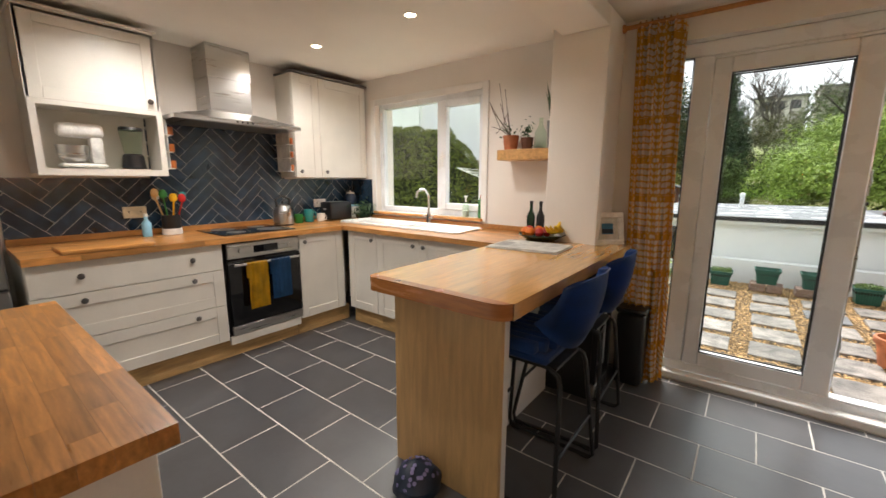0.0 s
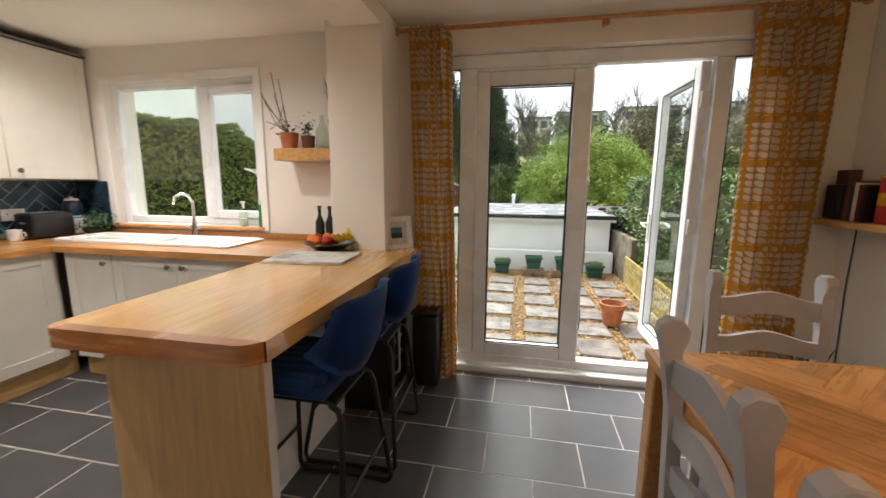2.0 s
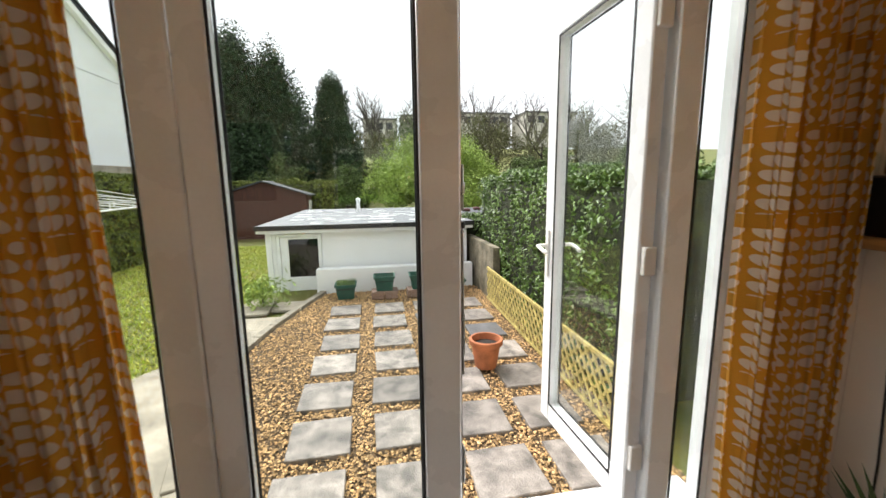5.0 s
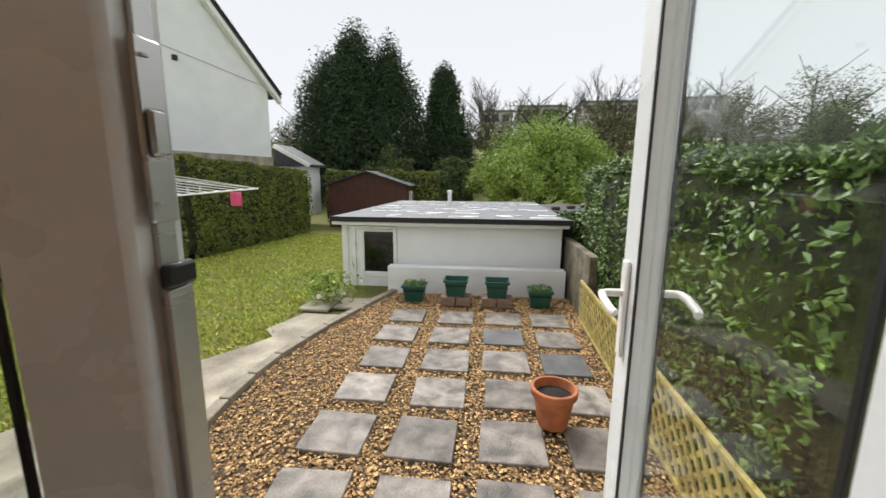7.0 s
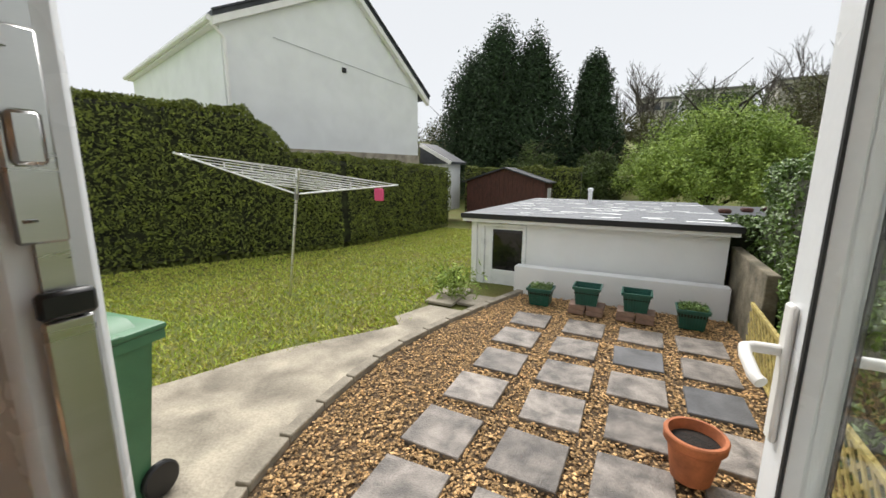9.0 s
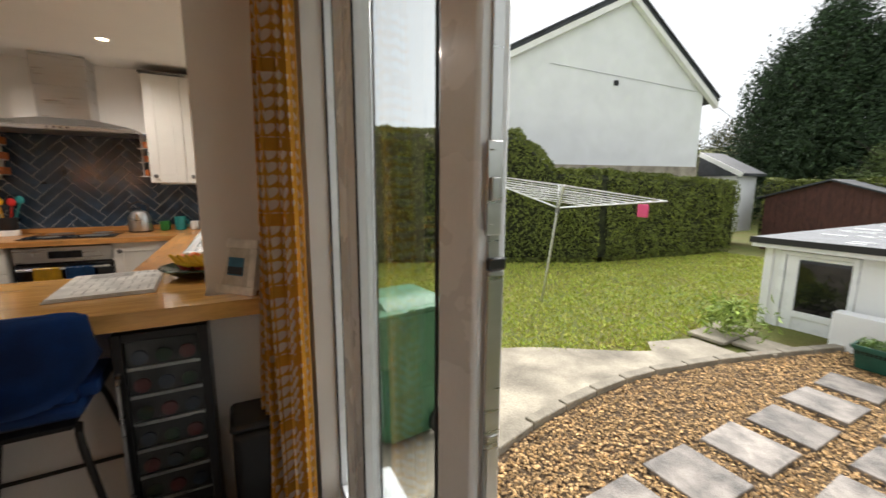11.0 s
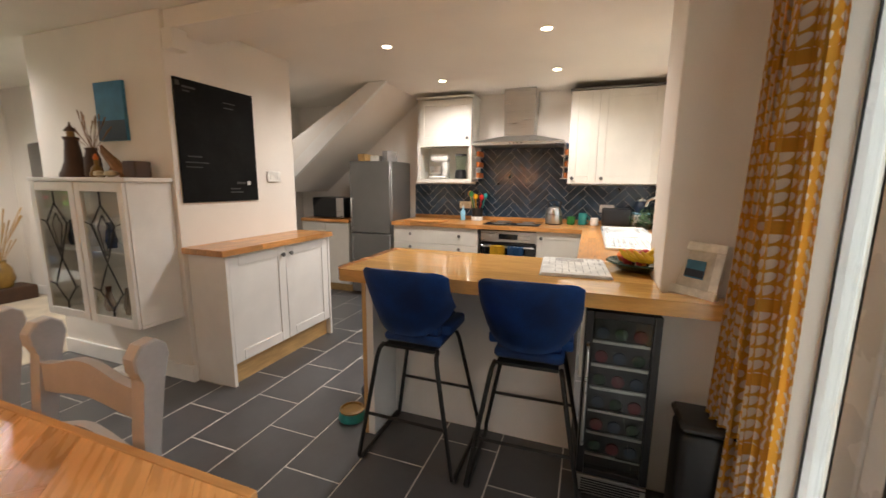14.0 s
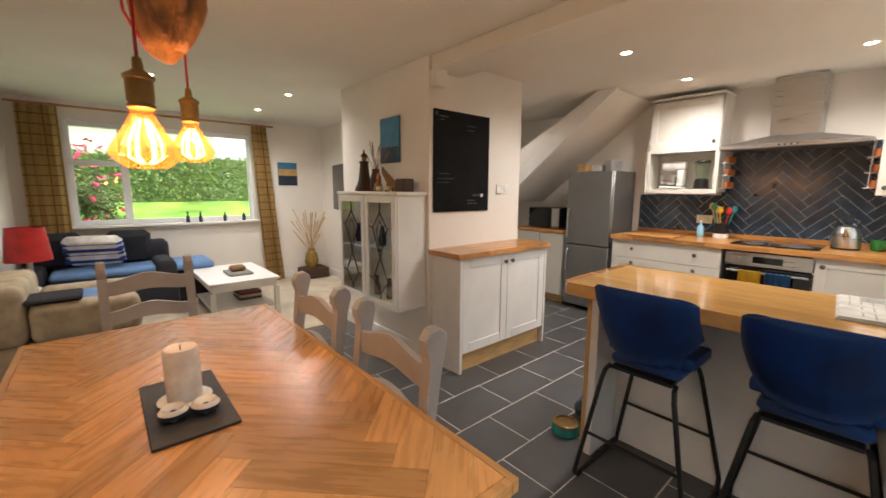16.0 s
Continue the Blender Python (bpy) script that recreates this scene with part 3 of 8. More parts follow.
L = leaf("door_2", pose(-0.226, 3.066, 0), 0.757, 0.10, 2.115, "closed white plastic glazed patio door leaf", st=0.093, st2=0.125)
LX = 0.012
bm = bmesh.new()
box(bm, LX + 0.7455, LX + 0.751, 0.022, 0.040, 0.14, 2.08)
part("lock_strip", bm, "steel", L, "grey steel locking strip on the edge")
bm = bmesh.new()
box(bm, LX + 0.752, LX + 0.758, 0.016, 0.046, 0.75, 1.235, bev=0.002)
box(bm, LX + 0.758, LX + 0.761, 0.020, 0.042, 0.82, 0.96, bev=0.001)
part("lock_case", bm, "steel", L, "worn steel lock case")
part("lock_cap", bx(LX + 0.752, LX + 0.762, 0.014, 0.048, 1.236, 1.256, bev=0.003), "black", L, "black plastic cap")
for z in (1.36, 0.42):
    bm = bmesh.new()
    box(bm, LX + 0.752, LX + 0.757, 0.012, 0.040, z - 0.07, z + 0.07, bev=0.002)
    box(bm, LX + 0.757, LX + 0.762, 0.016, 0.034, z - 0.018, z + 0.018, bev=0.003)
    for dz in (-0.055, 0.055):
        lathe(bm, [(0.004, 0), (0.004, 0.002), (0, 0.0025)], 8, at=(LX + 0.757, 0.02, z + dz))
    part("keep", bm, "steel", L, "steel door keep")


O = leaf("door_3", pose(1.222, 3.10, 0) @ pose(0, 0, 0, 0, 0, 92.0), 0.705, 0.115, 2.13, "open white plastic glazed patio door leaf with a white lever handle")
for side in (-1, 1):
    bm = bmesh.new()
    y = -0.012 if side < 0 else 0.0605
    box(bm, 0.648, 0.678, y, y + 0.0115, 0.90, 1.14, bev=0.004)
    yy = -0.013 if side < 0 else 0.073
    tube(bm, [(0.663, yy, 1.06), (0.663, yy + side * 0.035, 1.06), (0.655, yy + side * 0.048, 1.06), (0.63, yy + side * 0.052, 1.056), (0.582, yy + side * 0.050, 1.043), (0.570, yy + side * 0.044, 1.039)], 0.0095, 10)
    part("handle", bm, "trim", O, "white lever handle")
bm = bmesh.new()
for z in (0.35, 1.1, 1.9):
    box(bm, -0.018, 0.004, 0.0, 0.05, z - 0.05, z + 0.05, bev=0.004)
part("hinge", bm, "trim", O)

# kitchen window
kw = thing("window_1", (-2.525, 3.04, 1.03), "white plastic kitchen window with one opening casement", "window", kind="structure")
bm = bmesh.new()
W0, W1, Z1 = -0.70, 0.70, 1.125
for a in ((W0, W0 + 0.055, 0, Z1), (W1 - 0.055, W1, 0, Z1), (W0 + 0.055, W1 - 0.055, 0, 0.055), (W0 + 0.055, W1 - 0.055, Z1 - 0.055, Z1), (0.105, 0.165, 0.055, Z1 - 0.055)):
    box(bm, a[0], a[1], 0, 0.065, a[2], a[3], bev=0.005)
part("frame", bm, "upvc", kw)
bm = bmesh.new()
for a in ((0.165, 0.225, 0.055, Z1 - 0.055), (0.60, 0.645, 0.055, Z1 - 0.055), (0.225, 0.60, 0.055, 0.115), (0.225, 0.60, Z1 - 0.115, Z1 - 0.055)):
    box(bm, a[0], a[1], -0.02, 0.045, a[2], a[3], bev=0.005)
part("casement", bm, "upvc", kw)
pane(kw, W0 + 0.052, 0.108, 0.052, Z1 - 0.052, 0.03)
pane(kw, 0.222, 0.603, 0.112, Z1 - 0.112, 0.02)
bm = bmesh.new()
box(bm, 0.178, 0.200, -0.031, -0.0205, 0.46, 0.60, bev=0.003)
tube(bm, [(0.189, -0.032, 0.56), (0.189, -0.055, 0.56), (0.185, -0.062, 0.50), (0.18, -0.058, 0.44)], 0.009, 8)
part("handle", bm, "trim", kw, "white casement handle")
ar = bx(-3.26, -3.20, WY - 0.016, WY - 0.0015, 1.0, 2.19, bev=0.003)
box(ar, -1.85, -1.79, WY - 0.016, WY - 0.0015, 1.0, 2.19, bev=0.003)
box(ar, -3.20, -1.85, WY - 0.016, WY - 0.0015, 2.13, 2.19, bev=0.003)
structure("trim_kitchen_window", ar, "trim")
structure("window_sill_kitchen", bx(-3.223, -1.827, WY - 0.045, 3.038, 1.005, 1.029, bev=0.004), "stave", "narrow timber window sill")

# living-room window
lw = thing("window_2", (0.48, -4.20, 0.96), "white plastic living-room window with a small top light", "window", kind="structure")
bm = bmesh.new()
for a in ((-1.01, -0.95, 0, 1.23), (0.95, 1.01, 0, 1.23), (-0.95, 0.95, 0, 0.06), (-0.95, 0.95, 1.17, 1.23), (0.44, 0.52, 0.06, 1.17), (0.52, 0.95, 0.72, 0.78)):
    box(bm, a[0], a[1], -0.03, 0.035, a[2], a[3], bev=0.005)
part("frame", bm, "upvc", lw)
pane(lw, -0.953, 0.443, 0.057, 1.173, 0.0)
pane(lw, 0.517, 0.953, 0.057, 0.722, 0.0)
pane(lw, 0.517, 0.953, 0.777, 1.173, 0.0)
structure("window_sill_living", bx(-0.55, 1.51, -4.165, -4.02, 0.93, 0.958, bev=0.005), "trim", "white window board of the living-room window")

# ================================================================ curtains
def curtain_mat(name, kind):
    m = mat(name, srgb("eabb55"), 0.95, var=0.05, scale=3, fine=300, bump=0.2)
    nt = m.node_tree
    n, l = nt.nodes, nt.links
    b = n["Principled BSDF"]
    tc = n.new("ShaderNodeUVMap")
    sep = n.new("ShaderNodeSeparateXYZ")
    l.new(tc.outputs["UV"], sep.inputs["Vector"])

    def math_(op, a, bb=None, c=None):
        k = n.new("ShaderNodeMath")
        k.operation = op
        for i, v in enumerate((a, bb, c)):
            if v is None:
                continue
            if isinstance(v, (int, float)):
                k.inputs[i].default_value = v
            else:
                l.new(v, k.inputs[i])
        return k.outputs[0]
    U, V = sep.outputs["X"], sep.outputs["Y"]
    if kind == "leaf":
        # columns of paired leaves along a stem
        cu = math_("SUBTRACT", math_("FRACT", math_("MULTIPLY", U, 1 / 0.072)), 0.5)
        au = math_("ABSOLUTE", cu)
        vv = math_("SUBTRACT", math_("FRACT", math_("SUBTRACT", math_("MULTIPLY", V, 1 / 0.041), math_("MULTIPLY", au, 0.85))), 0.5)
        # an ellipse per leaf
        e1 = math_("MULTIPLY", math_("SUBTRACT", au, 0.235), 1 / 0.21)
        e2 = math_("MULTIPLY", vv, 1 / 0.39)
        d = math_("ADD", math_("MULTIPLY", e1, e1), math_("MULTIPLY", e2, e2))
        fac = math_("LESS_THAN", d, 1.0)
        band = math_("LESS_THAN", math_("FRACT", math_("MULTIPLY", V, 1 / 0.246)), 0.17)
        e3 = math_("MULTIPLY", math_("SUBTRACT", math_("FRACT", math_("MULTIPLY", V, 1 / 0.041)), 0.5), 1 / 0.33)
        e4 = math_("MULTIPLY", math_("SUBTRACT", au, 0.0), 1 / 0.12)
        bud = math_("LESS_THAN", math_("ADD", math_("MULTIPLY", e3, e3), math_("MULTIPLY", e4, e4)), 1.0)
        fac = math_("ADD", math_("MULTIPLY", fac, math_("SUBTRACT", 1.0, band)), math_("MULTIPLY", bud, band))
        white = srgb("f3ece0")
    else:
        a = math_("LESS_THAN", math_("FRACT", math_("MULTIPLY", U, 1 / 0.11)), 0.12)
        c = math_("LESS_THAN", math_("FRACT", math_("MULTIPLY", V, 1 / 0.11)), 0.12)
        fac = math_("MAXIMUM", a, c)
        white = srgb("a8843f")
    mx = n.new("ShaderNodeMix")
    mx.data_type = "RGBA"
    old = b.inputs["Base Color"].links[0].from_socket
    if kind != "leaf":
        base = n.new("ShaderNodeRGB")
        base.outputs[0].default_value = (*srgb("d8bd88"), 1)
        old = base.outputs[0]
    l.new(fac, mx.inputs["Factor"])
    l.new(old, mx.inputs["A"])
    mx.inputs["B"].default_value = (*white, 1)
    l.new(mx.outputs["Result"], b.inputs["Base Color"])
    tl = n.new("ShaderNodeBsdfTranslucent")
    l.new(mx.outputs["Result"], tl.inputs["Color"])
    ms = n.new("ShaderNodeMixShader")
    ms.inputs["Fac"].default_value = 0.45
    l.new(b.outputs["BSDF"], ms.inputs[1])
    l.new(tl.outputs["BSDF"], ms.inputs[2])
    l.new(ms.outputs["Shader"], n["Material Output"].inputs["Surface"])
    return m


M["curtain"] = curtain_mat("mustard_leaf_print", "leaf")
M["curtain2"] = curtain_mat("tan_check_cloth", "check")
M["lining"] = mat("curtain_lining", srgb("e6dccb"), 0.95, var=0.05, bump=0.1, fine=200)


def curtain(name, top, bottom, z0, z1, folds, depth, mt, label, seed=0):
    """A pleated cloth between a line at the top and a line at the foot, with real thickness."""
    rnd = random.Random(seed)
    th = thing(name, ((top[0][0] + top[1][0]) / 2, (top[0][1] + top[1][1]) / 2, z0), label, "curtain", "curtains")
    nu, nv = folds * 10, 26
    cloth_w = folds * 0.155
    bm = bmesh.new()
    uvl = bm.loops.layers.uv.new("UVMap")
    ph = [rnd.uniform(-0.5, 0.5) for _ in range(folds + 2)]
    am = [rnd.uniform(0.7, 1.25) for _ in range(folds + 2)]
    grid = {}
    uv = {}
    TP, BP = [Vector(p) for p in top], [Vector(p) for p in bottom]
    ta, tb = TP[0], TP[1]

    def along(P, s):
        L = [(P[i + 1] - P[i]).length for i in range(len(P) - 1)]
        d = s * sum(L)
        for i, q in enumerate(L):
            if d <= q or i == len(L) - 1:
                return P[i].lerp(P[i + 1], d / q), (P[i + 1] - P[i]).normalized()
            d -= q
    for j in range(nv + 1):
        v = j / nv
        z = z0 + (z1 - z0) * v
        k = v ** 0.8
        for i in range(nu + 1):
            s = i / nu
            f = s * folds
            fi = int(f)
            off = math.sin(2 * math.pi * f + ph[min(fi, folds)] * (1 - v) * 0.6) * depth * (am[min(fi, folds)] * 0.5 + 0.5)
            off += math.sin(5 * v + 7 * s + seed) * 0.012 * (1 - v)
            side = math.sin(4 * math.pi * f) * 0.012
            (pb, db), (pt_, dt) = along(BP, s), along(TP, s)
            d = db.lerp(dt, k).normalized()
            p = pb.lerp(pt_, k) + Vector((-d.y, d.x)) * off + d * side
            zz = z
            if j == 0:
                zz += 0.012 * math.sin(9 * s + seed)
            vert = bm.verts.new((p.x, p.y, zz))
            grid[i, j] = vert
            uv[vert] = (s * cloth_w, zz)
    for j in range(nv):
        for i in range(nu):
            fc = bm.faces.new((grid[i, j], grid[i + 1, j], grid[i + 1, j + 1], grid[i, j + 1]))
            for lp in fc.loops:
                lp[uvl].uv = uv[lp.vert]
    bmesh.ops.solidify(bm, geom=bm.faces[:], thickness=0.004)
    bmesh.ops.translate(bm, verts=bm.verts, vec=-Vector((th.matrix_basis.translation.x, th.matrix_basis.translation.y, z0)))
    part("cloth", bm, mt, th)
    for i in range(folds):
        bm = bmesh.new()
        c = ta.lerp(tb, (i + 0.5) / folds) - Vector((th.matrix_basis.translation.x, th.matrix_basis.translation.y))
        ring = [(c.x, c.y + 0.024 * math.cos(2 * math.pi * q / 14), z1 - z0 + 0.012 + 0.024 * math.sin(2 * math.pi * q / 14)) for q in range(15)]
        tube(bm, ring, 0.003, 6, caps=False)
        part("ring", bm, "tableedge", th, "thin curtain ring")
    return th


curtain("curtain", ((-0.65, 2.88), (-0.41, 2.87), (-0.40, 2.955)), ((-0.54, 2.79), (-0.37, 2.79), (-0.345, 2.945)), 0.012, 2.325, 7, 0.030, "curtain",
        "gathered mustard curtain with white leaf print beside the breakfast bar", seed=3)
curtain("curtain", ((1.34, 2.89), (1.76, 2.89)), ((1.35, 2.87), (1.71, 2.86)), 0.012, 2.325, 6, 0.042, "curtain",
        "gathered mustard curtain with white leaf print beside the open patio door", seed=5)
rod = thing("curtain_rod", (0.55, 2.90, 2.345), "wooden curtain pole with turned ends and a centre bracket", "curtain rod")
bm = bmesh.new()
tube(bm, [(-1.27, 0, 0), (1.28, 0, 0)], 0.014, 12)
part("pole", bm, "tableedge", rod)
for x in (-1.29, 1.30):
    bm = bmesh.new()
    lathe(bm, [(0.0, -0.028), (0.016, -0.024), (0.026, -0.008), (0.027, 0.006), (0.016, 0.022), (0, 0.027)], 14, at=(0, 0, 0))
    part("finial", bm, "tableedge", rod, m=pose(x, 0, 0))
bm = bmesh.new()
tube(bm, [(0, 0.082, -0.02), (0, 0.03, -0.022), (0, 0.0, -0.03)], 0.011, 8)
lathe(bm, [(0, -0.022), (0.020, -0.018), (0.024, 0), (0.015, 0.018), (0, 0.021)], 12, at=(0, -0.004, -0.028))
part("bracket", bm, "tableedge", rod)

# ================================================================ bar stools
def bar_stool():
    th = thing("bar_stool", (-0.655, 1.562, 0), "blue velvet bar stool with black metal sled legs", "bar stool", "stools at the breakfast bar")
    # bucket back: straight across the top, rounded below, its wings sweeping forward to the seat
    bm = bmesh.new()
    nu, nv = 18, 12
    gr = {}
    for j in range(nv + 1):
        v = j / nv
        for i in range(nu + 1):
            s = 2 * i / nu - 1
            q = abs(s)
            low = 0.690 + 0.125 * q ** 3.4
            z = low + (1.005 - 0.030 * q ** 7 - low) * v
            hw = 0.218 - 0.006 * (1 - v) ** 2
            y = hw * s * (1 - 0.03 * v * q ** 6)
            x = 0.275 - 0.075 * (1 - v) ** 2.2 - (0.085 + 0.035 * (1 - v)) * q ** 2.6
            gr[i, j] = bm.verts.new((x, y, z))
    for j in range(nv):
        for i in range(nu):
            bm.faces.new((gr[i, j], gr[i + 1, j], gr[i + 1, j + 1], gr[i, j + 1]))
    bmesh.ops.solidify(bm, geom=bm.faces[:], thickness=0.032)
    bmesh.ops.bevel(bm, geom=[e for e in bm.edges if e.calc_face_angle(0) > 1.0], offset=0.010, segments=2, affect="EDGES")
    part("backrest", bm, "velvet", th)
    for k in range(7):
        y0 = -0.185 + 0.37 * k / 7
        bm = bmesh.new()
        box(bm, -0.20 + 0.05 * abs(k - 3) / 3, 0.150 - 0.025 * abs(k - 3), y0, y0 + 0.37 / 7 + 0.002, 0.662, 0.715, bev=0.014, seg=2)
        part("seat_channel", bm, "velvet", th)
    part("piping", tube(bmesh.new(), [(0.196, -0.205, 0.975), (0.262, -0.12, 1.002), (0.278, 0, 1.006), (0.262, 0.12, 1.002), (0.196, 0.205, 0.975)], 0.0045, 6), "velvet", th)
    for sy in (-1, 1):
        y0, y1 = 0.14 * sy, 0.245 * sy
        bm = bmesh.new()
        tube(bm, [(0.13, y0, 0.605), (0.165, y0 * 1.05, 0.59), (0.178, y0 * 1.1, 0.55), (0.215, y1, 0.03), (0.20, y1, 0.011), (0.17, y1, 0.010),
                  (-0.20, y1, 0.010), (-0.235, y1, 0.014), (-0.245, y1, 0.05), (-0.175, y0 * 1.05, 0.56), (-0.15, y0, 0.60)], 0.0105, 8)
        part("leg", bm, "blackmetal", th, "black bent tube legs joined along the floor")
        part("foot_pad", bx(0.15, 0.20, y1 - 0.014, y1 + 0.014, 0.0, 0.012, bev=0.003), "black", th)
        part("foot_pad", bx(-0.23, -0.18, y1 - 0.014, y1 + 0.014, 0.0, 0.012, bev=0.003), "black", th)
    for x, z, w in ((0.199, 0.26, 0.198), (-0.214, 0.26, 0.198)):
        part("footrest", tube(bmesh.new(), [(x, -w, z), (x, w, z)], 0.008, 8), "blackmetal", th)
    part("seat_pan", bx(-0.17, 0.12, -0.15, 0.15, 0.613, 0.661, bev=0.015), "velvet", th)
    part("base_plate", bx(-0.17, 0.15, -0.13, 0.13, 0.598, 0.612), "blackmetal", th)
    return th


st = bar_stool()
copy_thing(st, pose(-0.665, 2.108, 0, 0, 0, 2))

# ================================================================ dining set
TX0, TX1, TY0, TY1, TZ = 0.57, 1.52, -0.02, 1.745, 0.78
table = thing("dining_table", ((TX0 + TX1) / 2, (TY0 + TY1) / 2, 0), "oak dining table with a herringbone parquet top", "dining table")
lx, ly = (TX1 - TX0) / 2, (TY1 - TY0) / 2
bm = bmesh.new()
for a in ((-lx, -lx + 0.022, -ly, ly), (lx - 0.022, lx, -ly, ly), (-lx + 0.022, lx - 0.022, -ly, -ly + 0.022), (-lx + 0.022, lx - 0.022, ly - 0.022, ly)):
    box(bm, a[0], a[1], a[2], a[3], TZ - 0.035, TZ, bev=0.002)
box(bm, -lx + 0.022, lx - 0.022, -ly + 0.022, ly - 0.022, TZ - 0.035, TZ - 0.012)
part("tabletop", bm, "tablerim", table)
for q in herringbone([(-lx + 0.023, lx - 0.023, -ly + 0.023, ly - 0.023)], 0.088, 0.42, 0.0008, 0.02, 0.0, keep=0.0008):
    bm = bmesh.new()
    cx = sum(p[0] for p in q) / len(q)
    cy = sum(p[1] for p in q) / len(q)
    e = max(((Vector(q[i]) - Vector(q[i - 1])) for i in range(len(q))), key=lambda v: v.length)
    ang = math.degrees(math.atan2(e.y, e.x))
    rot = Matrix.Rotation(radians(-ang), 2)
    prism(bm, [tuple(rot @ Vector((p[0] - cx, p[1] - cy))) for p in q], -0.012, -0.0004)
    part("parquet_block", bm, "tablewood", table, smooth=False, m=pose(cx, cy, TZ, 0, 0, ang))
bm = bmesh.new()
for a in ((-lx + 0.05, -lx + 0.07, -ly + 0.08, ly - 0.08), (lx - 0.07, lx - 0.05, -ly + 0.08, ly - 0.08), (-lx + 0.08, lx - 0.08, -ly + 0.05, -ly + 0.07), (-lx + 0.08, lx - 0.08, ly - 0.07, ly - 0.05)):
    box(bm, *a, TZ - 0.13, TZ - 0.036)
part("apron", bm, "tableedge", table)
for sx in (-1, 1):
    for sy in (-1, 1):
        part("leg", bx(sx * (lx - 0.05) - 0.04, sx * (lx - 0.05) + 0.04, sy * (ly - 0.05) - 0.04, sy * (ly - 0.05) + 0.04, 0, TZ - 0.036, bev=0.006), "tableedge", table)


def dining_chair(name="dining_chair"):
    """Faces +x; its back at -x."""
    th = thing(name, (0, 0, 0), "grey painted ladder-back farmhouse chair with scrolled posts", "dining chair", "chairs round the dining table")
    def post(y):
        bm = bmesh.new()
        prof = [(-0.235, 0.0), (-0.20, 0.0), (-0.185, 0.45), (-0.205, 0.80), (-0.222, 0.925), (-0.205, 0.952), (-0.203, 0.985), (-0.222, 1.012), (-0.255, 1.018), (-0.278, 1.0), (-0.283, 0.972), (-0.272, 0.945), (-0.262, 0.90), (-0.238, 0.75), (-0.225, 0.45)]
        prism(bm, prof, y - 0.021, y + 0.021, "y")
        bmesh.ops.bevel(bm, geom=[e for e in bm.edges if abs(e.verts[0].co.y - e.verts[1].co.y) < 1e-4], offset=0.004, segments=1, affect="EDGES")
        return bm
    for y in (-0.20, 0.20):
        part("back_post", post(y), "chair", th)
    for zc, h, xx in ((0.875, 0.085, -0.228), (0.715, 0.075, -0.213), (0.565, 0.07, -0.206)):
        poly = []
        for k in range(13):
            s = -1 + 2 * k / 12
            poly.append((s * 0.18, zc + h / 2 + 0.035 * math.cos(s * math.pi / 2) ** 2 - 0.012))
        for k in range(13):
            s = 1 - 2 * k / 12
            poly.append((s * 0.18, zc - h / 2 + 0.02 * math.cos(s * math.pi / 2) ** 2 - 0.004))
        bm = bmesh.new()
        prism(bm, poly, xx - 0.011, xx + 0.011, "x")
        part("back_slat", bm, "chair", th)
    part("seat", bx(-0.19, 0.20, -0.195, 0.195, 0.435, 0.47, bev=0.012, seg=2), "chairseat", th, "woven rush seat pad")
    bm = bx(-0.185, 0.19, -0.20, -0.18, 0.38, 0.434)
    box(bm, -0.185, 0.19, 0.18, 0.20, 0.38, 0.434)
    box(bm, 0.17, 0.19, -0.18, 0.18, 0.38, 0.434)
    box(bm, -0.185, -0.165, -0.18, 0.18, 0.38, 0.434)
    part("seat_rail", bm, "chair", th)
    for y in (-0.185, 0.185):
        bm = bmesh.new()
        lathe(bm, [(0.016, 0), (0.022, 0.05), (0.017, 0.09), (0.021, 0.20), (0.018, 0.30), (0.024, 0.36), (0.024, 0.434)], 12, at=(0.175, y, 0))
        part("leg", bm, "chair", th)
        part("stretcher", tube(bmesh.new(), [(-0.21, y, 0.2), (0.175, y, 0.2)], 0.010, 8), "chair", th)
    part("stretcher", tube(bmesh.new(), [(0.175, -0.185, 0.26), (0.175, 0.185, 0.26)], 0.012, 8), "chair", th)
    return th


c0 = dining_chair()
c0.matrix_basis = pose(0.765, 1.185, 0)
copy_thing(c0, pose(0.76, 0.582, 0, 0, 0, 1))
copy_thing(c0, pose(1.115, 1.835, 0, 0, 0, -92))
copy_thing(c0, pose(1.055, -0.30, 0, 0, 0, 90))

# ================================================================ lamps
def downlight(x, y, power=29):
    th = thing("downlight", (x, y, CZ), "round recessed ceiling downlight, lit warm white", "downlight", "ceiling downlights")
    bm = bmesh.new()
    lathe(bm, [(0.034, -0.001), (0.036, -0.005), (0.047, -0.005), (0.048, -0.001)], 24)
    part("rim", bm, "trim", th)
    bm = bmesh.new()
    lathe(bm, [(0.033, -0.002), (0.033, -0.0035), (0, -0.0035)], 20)
    part("lens", bm, M["lampglow"], th)
    la = new("downlight_lamp", bpy.data.lights.new("downlight_lamp", "SPOT"))
    la.data.energy, la.data.color, la.data.spot_size, la.data.spot_blend, la.data.shadow_soft_size = power, (1.0, 0.94, 0.89), radians(160), 0.8, 0.04
    la.matrix_basis = pose(x, y, CZ - 0.02)


M["lampglow"] = glow("lamp_glow", (1.0, 0.80, 0.55), 14)
downlight(-2.25, -0.95, 7)
for x, y in ((-1.76, 0.80), (-2.84, 0.85), (-2.78, 1.97), (-1.79, 1.98), (-0.385, -2.14), (-0.38, -3.2), (0.80, -2.2)):
    downlight(x, y)


